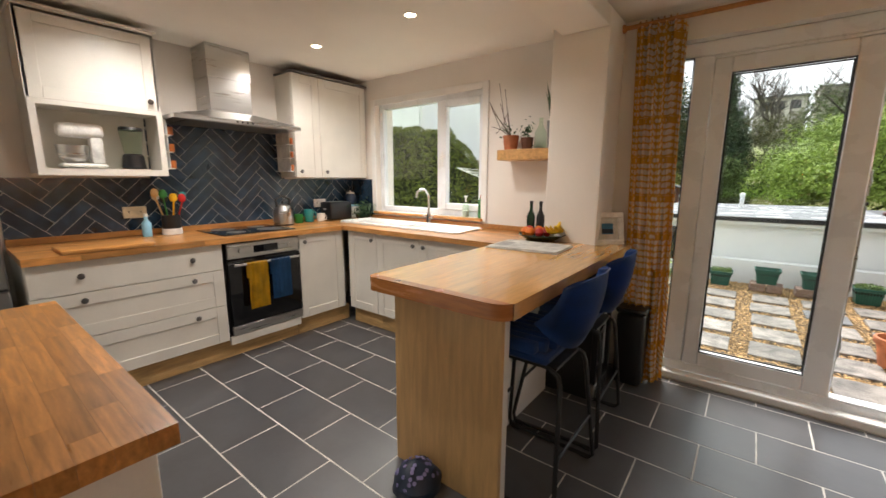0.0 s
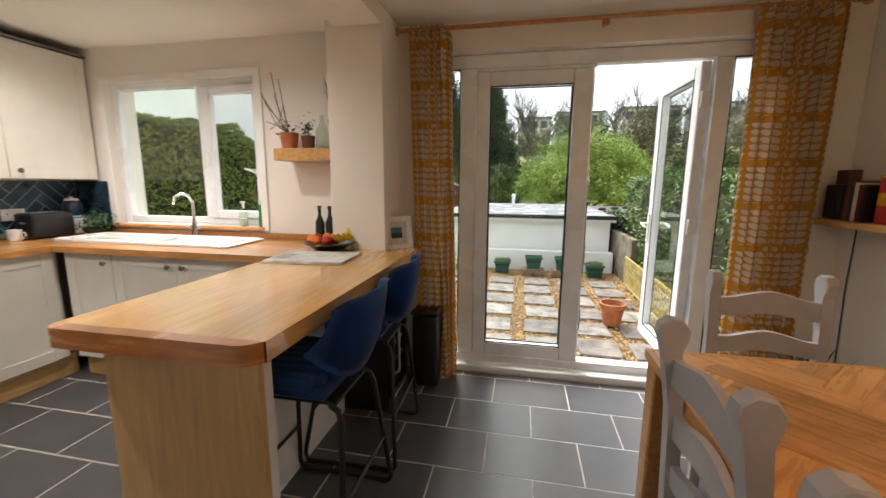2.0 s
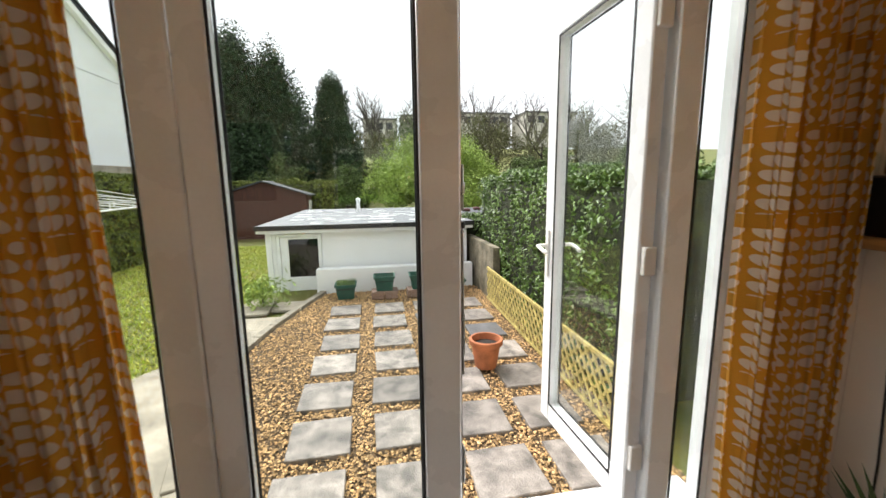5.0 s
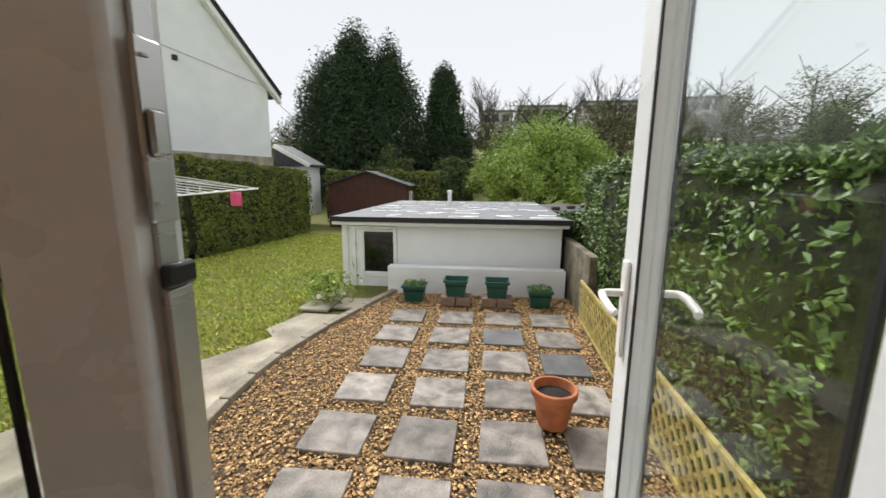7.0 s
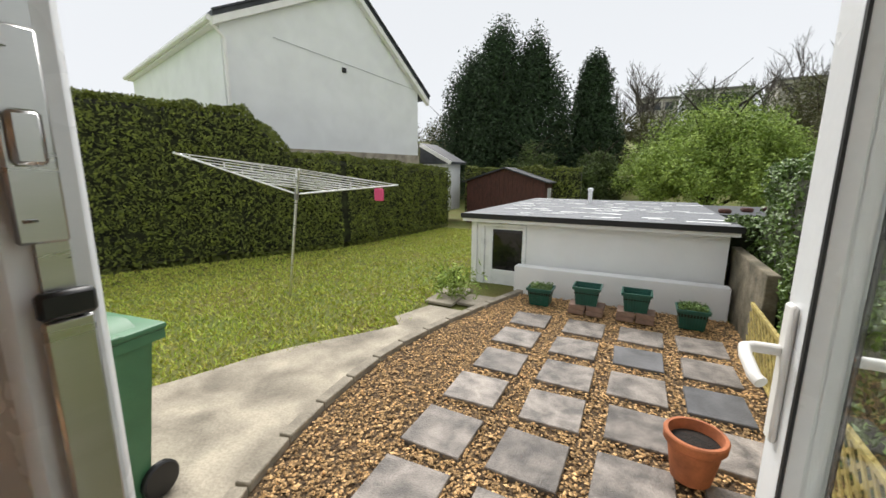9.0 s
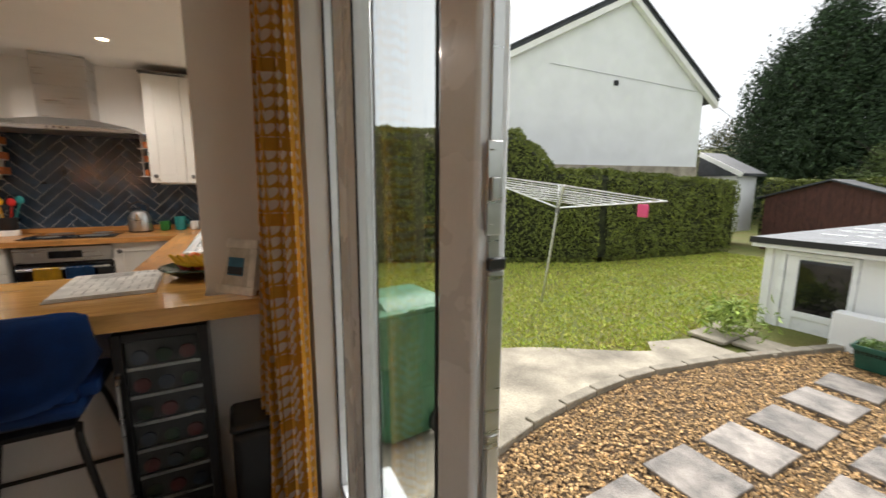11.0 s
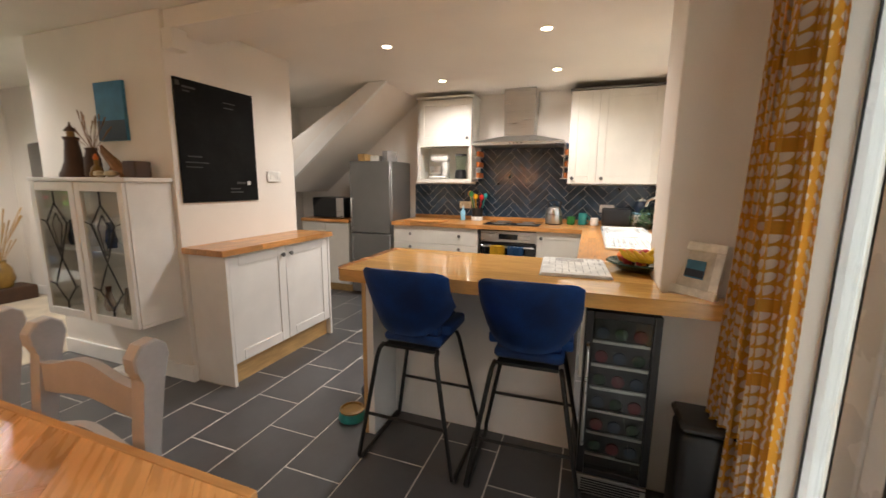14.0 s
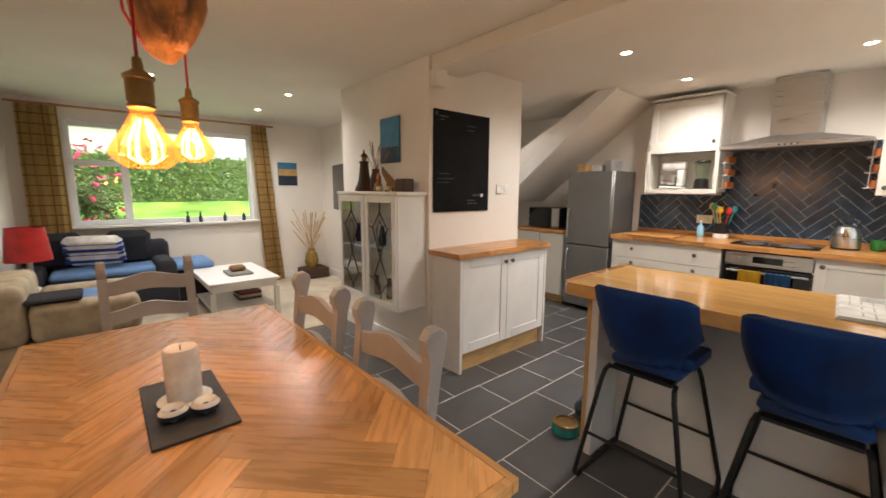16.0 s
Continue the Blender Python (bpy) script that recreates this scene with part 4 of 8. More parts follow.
# ================================================================ outdoors
PZ = -0.41
M["grass"] = mat("lawn_soil", (0.09, 0.12, 0.02), 0.95, var=0.4, scale=1.2, fine=60, bump=0.6, col2=(0.15, 0.13, 0.03))
M["blade"] = mat("grass_blades", (0.30, 0.43, 0.04), 0.7, var=0.3, scale=0.8, fine=20, bump=0, col2=(0.56, 0.48, 0.11), island=True, rnd=0.2)
# hedgecore: shade behind the leaves, put into a dark colour
M["hedgecore"] = mat("hedge_shaded_inside", (0.035, 0.042, 0.014), 0.95, var=0.4, scale=6, fine=40, bump=0.5)
M["hedgeleaf"] = mat("conifer_hedge_leaf", (0.165, 0.195, 0.028), 0.75, var=0.3, scale=1.0, fine=10, bump=0, col2=(0.085, 0.105, 0.022), island=True, rnd=0.4)
M["privet"] = mat("privet_leaf", (0.12, 0.20, 0.035), 0.45, var=0.3, scale=1.2, fine=10, bump=0, col2=(0.06, 0.11, 0.02), island=True, rnd=0.45)
M["gravel"] = mat("golden_gravel", (0.72, 0.46, 0.21), 0.8, var=0.35, scale=30, fine=120, bump=0.3, island=True, rnd=0.55)
M["gravelbed"] = mat("gravel_bed", (0.20, 0.13, 0.07), 0.95, var=0.4, scale=60, fine=200, bump=0.8)
M["concrete"] = mat("old_concrete", (0.42, 0.37, 0.29), 0.92, var=0.22, scale=2.5, fine=50, bump=0.4)
M["slab"] = mat("paving_slab", (0.27, 0.235, 0.205), 0.5, var=0.30, scale=7, fine=85, bump=0.4, rnd=0.26)
M["darkslab"] = mat("damp_dark_slab", (0.115, 0.115, 0.12), 0.5, var=0.22, scale=5, fine=70, bump=0.2, rnd=0.1)
M["roofing"] = mat("weathered_felt_roof", (0.10, 0.105, 0.115), 0.7, var=0.5, scale=5, fine=30, stretch=(1, 3, 1), bump=0.4, col2=(0.20, 0.21, 0.225))
M["redwood"] = mat("red_brown_shed_boards", (0.095, 0.035, 0.026), 0.75, var=0.25, scale=6, fine=50, stretch=(8, 8, 1), bump=0.15)
M["planter"] = mat("green_plastic_planter", (0.018, 0.10, 0.075), 0.4, var=0.1, scale=8, bump=0.01)
M["bingreen"] = mat("wheelie_bin_green", (0.07, 0.20, 0.10), 0.45, var=0.08, scale=5, fine=150, bump=0.03)
M["trellis"] = mat("yellowed_trellis", (0.50, 0.40, 0.13), 0.7, var=0.2, scale=10, fine=60, bump=0.1)
M["bark"] = mat("bare_bark", (0.10, 0.085, 0.07), 0.9, var=0.3, scale=4, fine=40, bump=0.5)
M["conif"] = mat("dark_conifer", (0.035, 0.065, 0.024), 0.85, var=0.35, scale=0.5, fine=6, bump=0, col2=(0.018, 0.036, 0.014), island=True, rnd=0.4)
M["spring"] = mat("fresh_spring_leaf", (0.29, 0.37, 0.07), 0.7, var=0.3, scale=0.4, fine=5, bump=0, col2=(0.15, 0.24, 0.04), island=True, rnd=0.35)
M["scrub"] = mat("scrub_leaf", (0.13, 0.15, 0.05), 0.85, var=0.35, scale=0.3, fine=5, bump=0, col2=(0.12, 0.10, 0.06), island=True, rnd=0.35)
M["slate"] = mat("house_slate", (0.05, 0.055, 0.065), 0.6, var=0.25, scale=3, fine=20, bump=0.2)
M["brick"] = mat("far_brick", (0.26, 0.17, 0.13), 0.85, var=0.2, scale=2, fine=20, bump=0.1)
M["hillside"] = mat("wooded_hillside", (0.06, 0.055, 0.03), 0.95, var=0.4, scale=0.2, fine=2, bump=0.2)
M["stake"] = mat("weathered_timber", (0.20, 0.13, 0.08), 0.85, var=0.3, scale=6, fine=40, stretch=(6, 6, 1), bump=0.2)
M["oldwall"] = mat("mossy_blockwork", (0.20, 0.17, 0.12), 0.92, var=0.35, scale=4, fine=30, bump=0.5, col2=(0.09, 0.08, 0.05))
M["pink"] = mat("pink_plastic", (0.75, 0.08, 0.22), 0.5, var=0.1)
M["cord"] = mat("white_cord", (0.75, 0.75, 0.74), 0.6, var=0.05, bump=0)

# ground with the paths, the lawn and the hill beyond in one sheet
bm = bmesh.new()
xs = [-90, -60, -40, -25, -15, -10, -7, -4, -2.4, -1.26, 0, 2.2, 4, 8, 14, 25, 45, 90]
ys = [3.33, 4.5, 6, 8.0, 8.7, 11, 14, 18, 22, 28, 36, 46, 60, 80, 120]


def ground_z(x, y):
    z = PZ - 0.03
    if y > 16:
        z += max(0, y - 24) * 0.16
        z = min(z, 9.0 + 0.01 * x)
    if y < 9 and x > -1.3:
        z = PZ - 0.05
    return z


gv = {(i, j): bm.verts.new((x, y, ground_z(x, y))) for i, x in enumerate(xs) for j, y in enumerate(ys)}
for i in range(len(xs) - 1):
    for j in range(len(ys) - 1):
        bm.faces.new((gv[i, j], gv[i + 1, j], gv[i + 1, j + 1], gv[i, j + 1]))
structure("ground", bm, "grass", "rough grass ground rising to a wooded hill")
bm = bmesh.new()
rows_ = [[bm.verts.new((x, y, z)) for x in (-90, 90)] for y, z in ((BY - 0.3, PZ - 0.1), (-5.2, 0.15), (-9.4, 1.08), (-30, 1.6), (-90, 2.0))]
for p, q in zip(rows_, rows_[1:]):
    bm.faces.new((p[0], q[0], q[1], p[1]))
M["frontlawn"] = mat("front_lawn", (0.20, 0.40, 0.04), 0.95, var=0.25, scale=1.5, fine=60, bump=0.5)
structure("ground_front", bm, "frontlawn", "front garden grass")


def numpy_mesh(name, verts, faces, material, kind="", label="", category="", parent=None, smooth=False):
    me = bpy.data.meshes.new(name)
    me.from_pydata(verts, [], faces)
    me.materials.append(M[material])
    if smooth:
        me.shade_smooth()
    ob = new(name, me)
    if parent is not None:
        ob.parent = parent
    return tagged(ob, label, category, "", kind)


def leaves(name, pts, nrm, size, material, parent=None, kind="stuff", label="", category="", seed=1, jitter=0.8, aspect=0.5, bend=True):
    """Small folded leaves at the points, leaning with the normals."""
    rng = np.random.default_rng(seed)
    n = len(pts)
    pts, nrm = np.asarray(pts, float), np.asarray(nrm, float)
    d = nrm + rng.normal(0, jitter, (n, 3))
    d /= np.linalg.norm(d, axis=1)[:, None] + 1e-9
    r = rng.normal(0, 1, (n, 3))
    s = np.cross(d, r)
    s /= np.linalg.norm(s, axis=1)[:, None] + 1e-9
    u = np.cross(d, s)
    L = size * rng.uniform(0.6, 1.4, n)[:, None]
    W = L * aspect
    a = pts - u * L / 2
    b = pts + s * W / 2 - d * L * 0.12
    c = pts + u * L / 2
    e = pts - s * W / 2 - d * L * 0.12
    V = np.stack([a, b, c, e], 1).reshape(-1, 3)
    idx = np.arange(n) * 4
    F = np.concatenate([np.stack([idx, idx + 1, idx + 2], 1), np.stack([idx, idx + 2, idx + 3], 1)])
    return numpy_mesh(name, V.tolist(), F.tolist(), material, kind, label, category, parent)


def bumpy(x, y, z, s=1.0):
    return noise.noise(Vector((x * s, y * s, z * s)))


def hedge(name, path, z0, top, depth, n, size, material, label, seed=1, aspect=0.5):
    """A clipped hedge along a path; top(s) is its height; leaves all over its faces, a dark core inside."""
    rng = np.random.default_rng(seed)
    th = thing(name, (path[0][0], path[0][1], z0), label, "hedge")
    P = [Vector((p[0], p[1])) for p in path]
    seg = [(P[i + 1] - P[i]).length for i in range(len(P) - 1)]
    tot = sum(seg)

    def at(s):
        d = s * tot
        for i, L in enumerate(seg):
            if d <= L or i == len(seg) - 1:
                t = (P[i + 1] - P[i]).normalized()
                return P[i] + t * min(d, L), Vector((-t.y, t.x))
            d -= L
    bm = bmesh.new()
    N = 40
    rows = []
    for k in range(N + 1):
        p, nn = at(k / N)
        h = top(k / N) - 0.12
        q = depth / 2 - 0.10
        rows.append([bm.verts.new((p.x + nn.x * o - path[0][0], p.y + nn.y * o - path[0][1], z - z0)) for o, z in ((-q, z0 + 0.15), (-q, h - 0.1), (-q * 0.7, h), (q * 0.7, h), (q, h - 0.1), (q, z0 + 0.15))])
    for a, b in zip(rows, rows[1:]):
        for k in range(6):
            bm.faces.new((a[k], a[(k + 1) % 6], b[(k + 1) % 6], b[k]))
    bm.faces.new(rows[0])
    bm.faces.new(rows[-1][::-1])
    # solid block; its dark colour stands for the shade between the leaves
    part("core", bm, "hedgecore", th, "solid core coloured dark for the shade inside the hedge")
    pts, nr = [], []
    for k in range(n):
        s = rng.uniform()
        p, nn = at(s)
        h = top(s)
        face = rng.uniform()
        if face < 0.62:
            sd = -1 if rng.uniform() < 0.65 else 1
            z = z0 + 0.04 + (h - z0 - 0.04) * rng.uniform()
            o = sd * (depth / 2 - 0.09 * max(0, (z - h + 0.35) / 0.35) ** 2)
            nv = (nn.x * sd, nn.y * sd, 0.2)
        else:
            z = h
            o = rng.uniform(-1, 1) * depth / 2 * 0.9
            nv = (0, 0, 1)
        b = bumpy(p.x, p.y, z, 2.2) * 0.12 + bumpy(p.x, p.y, z, 7) * 0.05 - rng.uniform() ** 2 * 0.09
        x, y = p.x + nn.x * (o + (b * (1 if o > 0 else -1) if nv[2] < 0.5 else 0)), p.y + nn.y * (o + (b * (1 if o > 0 else -1) if nv[2] < 0.5 else 0))
        pts.append((x - path[0][0], y - path[0][1], z - z0 + (b if nv[2] > 0.5 else 0)))
        nr.append(nv)
    leaves("foliage", pts, nr, size, material, th, seed=seed, aspect=aspect, label="dense clipped leaves")
    return th


def htop(s):
    # high hump near the house, then a step down, level beyond
    if s < 0.42:
        return 2.75 - 0.25 * s
    if s < 0.50:
        return 2.68 - (s - 0.42) / 0.08 * 0.85
    return 1.82 - (s - 0.50) * 0.45


hedge("conifer_hedge", [(-8.9, 4.4), (-7.2, 8.2), (-6.0, 10.6), (-5.55, 15.3)], PZ - 0.05, htop, 1.1, 52000, 0.085, "hedgeleaf", "tall clipped green conifer hedge along the far side of the lawn", seed=2, aspect=0.4)
hedge("back_hedge", [(-5.6, 18.2), (-1.2, 18.6)], PZ, lambda s: 1.62, 1.0, 9000, 0.10, "hedgeleaf", "clipped green hedge behind the garden shed", seed=3)
hedge("privet_hedge", [(2.45, 4.3), (2.55, 7.0), (2.65, 9.3)], PZ, lambda s: 1.50 - 0.05 * math.sin(9 * s), 0.85, 30000, 0.055, "privet", "leafy green privet hedge beside the gravel patio", seed=4, aspect=0.55)
hedge("low_privet_hedge", [(2.35, 9.35), (2.3, 11.6)], PZ, lambda s: 0.80 - 0.3 * s, 0.9, 7000, 0.06, "privet", "lower green hedge growing over the block wall", seed=5, aspect=0.55)


# gravel patio, kerb, concrete path
def kerb_x(y):
    pts = ((3.4, -0.60), (4.33, -0.985), (4.71, -1.085), (5.3, -1.184), (6.08, -1.233), (7.0, -1.08), (8.0, -0.82), (8.72, -0.60))
    for (a, xa), (b, xb) in zip(pts, pts[1:]):
        if y <= b:
            return xa + (xb - xa) * (y - a) / (b - a)
    return pts[-1][1]


bm = bmesh.new()
prev = None
for k in range(28):
    y = 3.33 + (8.70 - 3.33) * k / 27
    a, b = bm.verts.new((kerb_x(y), y, PZ - 0.035)), bm.verts.new((2.12, y, PZ - 0.035))
    if prev:
        bm.faces.new((prev[0], prev[1], b, a))
    prev = (a, b)
bed = structure("patio", bm, "gravelbed", "golden gravel patio bed")
rng = np.random.default_rng(11)


def stone_cloud(name, n, place, size, material, parent=None, seed=1, label=""):
    rng = np.random.default_rng(seed)
    base = np.array([(-1, 0, 0), (1, 0, 0), (0, -1, 0), (0, 1, 0), (0, 0, -1), (0, 0, 1), ], float)
    tri = np.array([(0, 2, 5), (2, 1, 5), (1, 3, 5), (3, 0, 5), (2, 0, 4), (1, 2, 4), (3, 1, 4), (0, 3, 4)])
    c = place(rng, n)
    n = len(c)
    sc = rng.uniform(0.55, 1.3, (n, 1, 1)) * size * rng.uniform(0.6, 1.25, (n, 1, 3)) * np.array([1, 0.8, 0.5])
    V = base[None] * sc * rng.uniform(0.75, 1.2, (n, 6, 1))
    th = rng.uniform(0, 2 * np.pi, n)
    co, si = np.cos(th)[:, None], np.sin(th)[:, None]
    X = V[:, :, 0] * co - V[:, :, 1] * si
    Y = V[:, :, 0] * si + V[:, :, 1] * co
    V = np.stack([X, Y, V[:, :, 2]], 2) + c[:, None, :]
    F = (tri[None] + (np.arange(n) * 6)[:, None, None]).reshape(-1, 3)
    return numpy_mesh(name, V.reshape(-1, 3).tolist(), F.tolist(), material, "stuff", label, "gravel" if not parent else "", parent)


def gravel_place(rng, n):
    y = 3.36 + (8.68 - 3.36) * rng.uniform(0, 1, n) ** 1.25
    x0 = np.array([kerb_x(v) for v in y]) + 0.03
    x = x0 + (2.10 - x0) * rng.uniform(0, 1, n)
    return np.stack([x, y, PZ - 0.028 + rng.uniform(0, 0.018, n)], 1)


stone_cloud("gravel", 42000, gravel_place, 0.0145, "gravel", None, 7, "loose golden brown gravel between the paving slabs")

# kerb stones and the path
for k in range(13):
    y0 = 3.40 + k * 0.41
    y1 = y0 + 0.40
    if y1 > 8.75:
        break
    xa, xb = kerb_x(y0), kerb_x(y1)
    bm = bmesh.new()
    ang = math.degrees(math.atan2(y1 - y0, xb - xa))
    ln = math.hypot(y1 - y0, xb - xa)
    box(bm, 0.003, ln - 0.003, 0.0, 0.10, -0.09, 0.022, bev=0.008)
    single("kerb_stone", bm, "concrete", "worn pinkish concrete edging stone of the gravel patio", "kerb stone", at=(xa, y0, PZ), rz=ang, group="patio edging stones", kind="")
bm = bmesh.new()
prev = None
for k in range(22):
    y = 3.33 + (7.5 - 3.33) * k / 21
    x1 = kerb_x(y) - 0.10
    x0 = -3.3 + 0.50 * (y - 3.33) + 0.06 * math.sin(y * 3.1) if y < 6.9 else -1.75 + (y - 6.9) * 0.3
    a, b = bm.verts.new((min(x0, x1 - 0.05), y, PZ - 0.004)), bm.verts.new((x1, y, PZ - 0.004))
    if prev:
        bm.faces.new((prev[0], prev[1], b, a))
    prev = (a, b)
structure("concrete_path", bm, "concrete", "worn concrete path with a rough edge")
for x0, x1, y0, y1 in ((-1.72, -1.30, 7.62, 8.0), (-1.78, -1.32, 8.04, 8.45), (-1.28, -0.86, 7.75, 8.2)):
    single("stepping_stone", bx(x0, x1, y0, y1, PZ - 0.03, PZ + 0.012, bev=0.008), "concrete", "broken stone slab at the end of the concrete path", "stone", group="stones by the shrub")

# paving slabs, four columns
rnd = random.Random(5)
cols = ((-0.408, 0.0), (0.205, 0.0), (0.79, 0.03), (1.36, 0.03))
k = 0
for ci, (x0, dy) in enumerate(cols):
    for ri, y0 in enumerate((3.78, 4.38, 4.975, 5.575, 6.17, 6.78, 7.38)):
        w = 0.435
        bm = bmesh.new()
        pts = [(-w / 2 + rnd.uniform(-.008, .008), -0.22 + rnd.uniform(-.008, .008)), (w / 2 + rnd.uniform(-.008, .008), -0.22 + rnd.uniform(-.008, .008)),
               (w / 2 + rnd.uniform(-.008, .008), 0.22 + rnd.uniform(-.008, .008)), (-w / 2 + rnd.uniform(-.008, .008), 0.22 + rnd.uniform(-.008, .008))]
        prism(bm, pts, -0.04, 0.0)
        bmesh.ops.bevel(bm, geom=[e for e in bm.edges if all(v.co.z > -0.001 for v in e.verts)], offset=0.006, segments=1, affect="EDGES")
        dark = (ci, ri) in ((2, 5), (3, 4))
        ob = single("paving_slab", bm, "darkslab" if dark else "slab", "damp dark grey paving slab set in gravel" if dark else "weathered pinkish grey paving slab set in gravel",
                    "paving slab", at=(x0 + w / 2 + 0.015 * math.sin(ri * 2 + ci), y0 + 0.22 + dy, PZ + 0.004 + rnd.uniform(-0.002, 0.003)), group="patio paving slabs", rz=rnd.uniform(-1.5, 1.5))

# lawn blades near the camera
def lawn_pts(n, rng):
    y = 3.4 + 11.5 * rng.uniform(0, 1, n) ** 1.5
    x = rng.uniform(-9, -1.2, n)
    lim = np.where(y < 6.9, -3.3 + 0.5 * (y - 3.33), -1.75)
    lft = np.interp(y, [4.4, 8.2, 10.6, 15.3], [-8.4, -6.6, -5.5, -5.1])
    ok = (x < lim + 0.05) & (x > lft)
    return x[ok], y[ok]


rng = np.random.default_rng(3)
gx, gy = lawn_pts(90000, rng)
n = len(gx)
h = rng.uniform(0.02, 0.055, n)
th_ = rng.uniform(0, 2 * np.pi, n)
lean = rng.normal(0, 0.025, (n, 2))
w = 0.008 + 0.0008 * gy
a = np.stack([gx - np.cos(th_) * w, gy - np.sin(th_) * w, np.full(n, PZ - 0.035)], 1)
b = np.stack([gx + np.cos(th_) * w, gy + np.sin(th_) * w, np.full(n, PZ - 0.035)], 1)
c = np.stack([gx + lean[:, 0], gy + lean[:, 1], PZ - 0.035 + h], 1)
V = np.stack([a, b, c], 1).reshape(-1, 3)
F = np.arange(n * 3).reshape(-1, 3)
numpy_mesh("lawn_grass", V.tolist(), F.tolist(), "blade", "stuff", "short mossy yellow-green lawn grass", "grass")

# the white outbuilding, sunk below the patio
sh = thing("outbuilding", (0.15, 9.06, -1.15), "white rendered outbuilding with a flat felt roof and a half-glazed door", "outbuilding")
sx0, sx1, sy1, zt = -1.74, 1.80, 4.6, 1.745
b = bx(sx0, -1.60, 0, 0.12, 0, zt)
box(b, -1.60, -0.83, 0, 0.12, 1.72, zt + 0.001)
box(b, -0.83, sx1, 0, 0.12, 0, zt)
box(b, sx0, sx0 + 0.12, 0.12, sy1, 0, zt)
box(b, sx1 - 0.12, sx1, 0.12, sy1, 0, zt)
box(b, sx0 + 0.12, sx1 - 0.12, sy1 - 0.12, sy1, 0, zt)
part("wall", b, "render", sh)
part("roof", bx(sx0 - 0.14, sx1 + 0.10, -0.16, sy1 + 0.3, zt + 0.085, zt + 0.13), "roofing", sh, "weathered shiny grey felt roof")
part("fascia", bx(sx0 - 0.15, sx1 + 0.11, -0.185, -0.161, zt + 0.055, zt + 0.135), "gasket", sh, "black roof edging")
part("soffit", bx(sx0 - 0.13, sx1 + 0.08, -0.15, sy1, zt + 0.002, zt + 0.084), "upvc", sh)
bm = bmesh.new()
for a in ((-1.595, -1.535, 0.2, 1.715), (-0.895, -0.835, 0.2, 1.715), (-1.535, -0.895, 1.665, 1.715)):
    box(bm, a[0], a[1], -0.012, 0.07, a[2], a[3], bev=0.006)
part("door_frame", bm, "upvc", sh, "white plastic door frame")
bm = bmesh.new()
for a in ((-1.53, -1.40, 0.2, 1.66), (-0.90, -0.86, 0.2, 1.66), (-1.40, -0.90, 0.86, 0.945), (-1.40, -0.90, 1.62, 1.66), (-1.40, -0.90, 0.2, 0.30)):
    box(bm, a[0], a[1], 0.015, 0.06, a[2], a[3], bev=0.004)
box(bm, -1.40, -0.90, 0.03, 0.05, 0.30, 0.86)
d = part("door", bm, "upvc", sh, "white half-glazed door")
part("door_pane", bx(-1.40, -0.90, 0.035, 0.045, 0.945, 1.62), "blackglass", d, "dark glass pane")
part("corner_post", bx(sx0 - 0.02, sx0 + 0.08, -0.03, -0.001, 0.2, zt, bev=0.01), "render", sh)
bm = bmesh.new()
rr = random.Random(9)
for i in range(60):
    x, y = rr.uniform(sx0, sx1 - 0.3), rr.uniform(0, sy1)
    box(bm, x, x + rr.uniform(0.1, 0.5), y, y + rr.uniform(0.03, 0.1), zt + 0.1305, zt + rr.uniform(0.134, 0.142))
part("felt_patch", bm, "render", sh, "pale worn streaks on the roof felt", smooth=False)
bm = bmesh.new()
box(bm, -0.76, 1.98, 8.72, 8.90, PZ - 0.5, -0.02, bev=0.012)
single("low_wall", bm, "render", "low white rendered garden wall behind the planters", "garden wall")
bm = bmesh.new()
box(bm, 2.02, 2.14, 7.6, 12.5, PZ - 0.4, 0.42, bev=0.01)
single("block_wall", bm, "oldwall", "mossy grey block boundary wall under the hedge", "boundary wall")


# trellis
def trellis(x0, y0, x1, y1, z0, z1):
    th = thing("trellis", (x0, y0, z0), "yellowed diagonal wooden trellis along the patio edge", "trellis")
    L = math.hypot(x1 - x0, y1 - y0)
    th.matrix_basis = pose(x0, y0, z0, 0, 0, math.degrees(math.atan2(y1 - y0, x1 - x0)))
    H = z1 - z0
    for sgn in (1, -1):
        s = -H
        while s < L:
            a, b = (s, 0.0), (s + H, H)
            if sgn < 0:
                a, b = (s, H), (s + H, 0.0)
            t0 = max(0, -s / H) if s < 0 else 0
            t1 = min(1, (L - s) / H)
            if t1 - t0 > 0.05:
                pa = (a[0] + (b[0] - a[0]) * t0, a[1] + (b[1] - a[1]) * t0)
                pb = (a[0] + (b[0] - a[0]) * t1, a[1] + (b[1] - a[1]) * t1)
                ln = math.hypot(pb[0] - pa[0], pb[1] - pa[1])
                ang = math.degrees(math.atan2(pb[1] - pa[1], pb[0] - pa[0]))
                bm = bmesh.new()
                obox(bm, pose((pa[0] + pb[0]) / 2, 0.006 * sgn, (pa[1] + pb[1]) / 2, 0, -ang, 0), ln, 0.011, 0.026)
                part("slat", bm, "trellis", th, smooth=False)
            s += 0.125
    for z in (0.012, H - 0.012):
        part("rail", bx(0, L, -0.014, 0.014, z - 0.014, z + 0.014), "trellis", th)
    return th


trellis(1.90, 4.1, 1.98, 7.75, PZ + 0.01, 0.10)


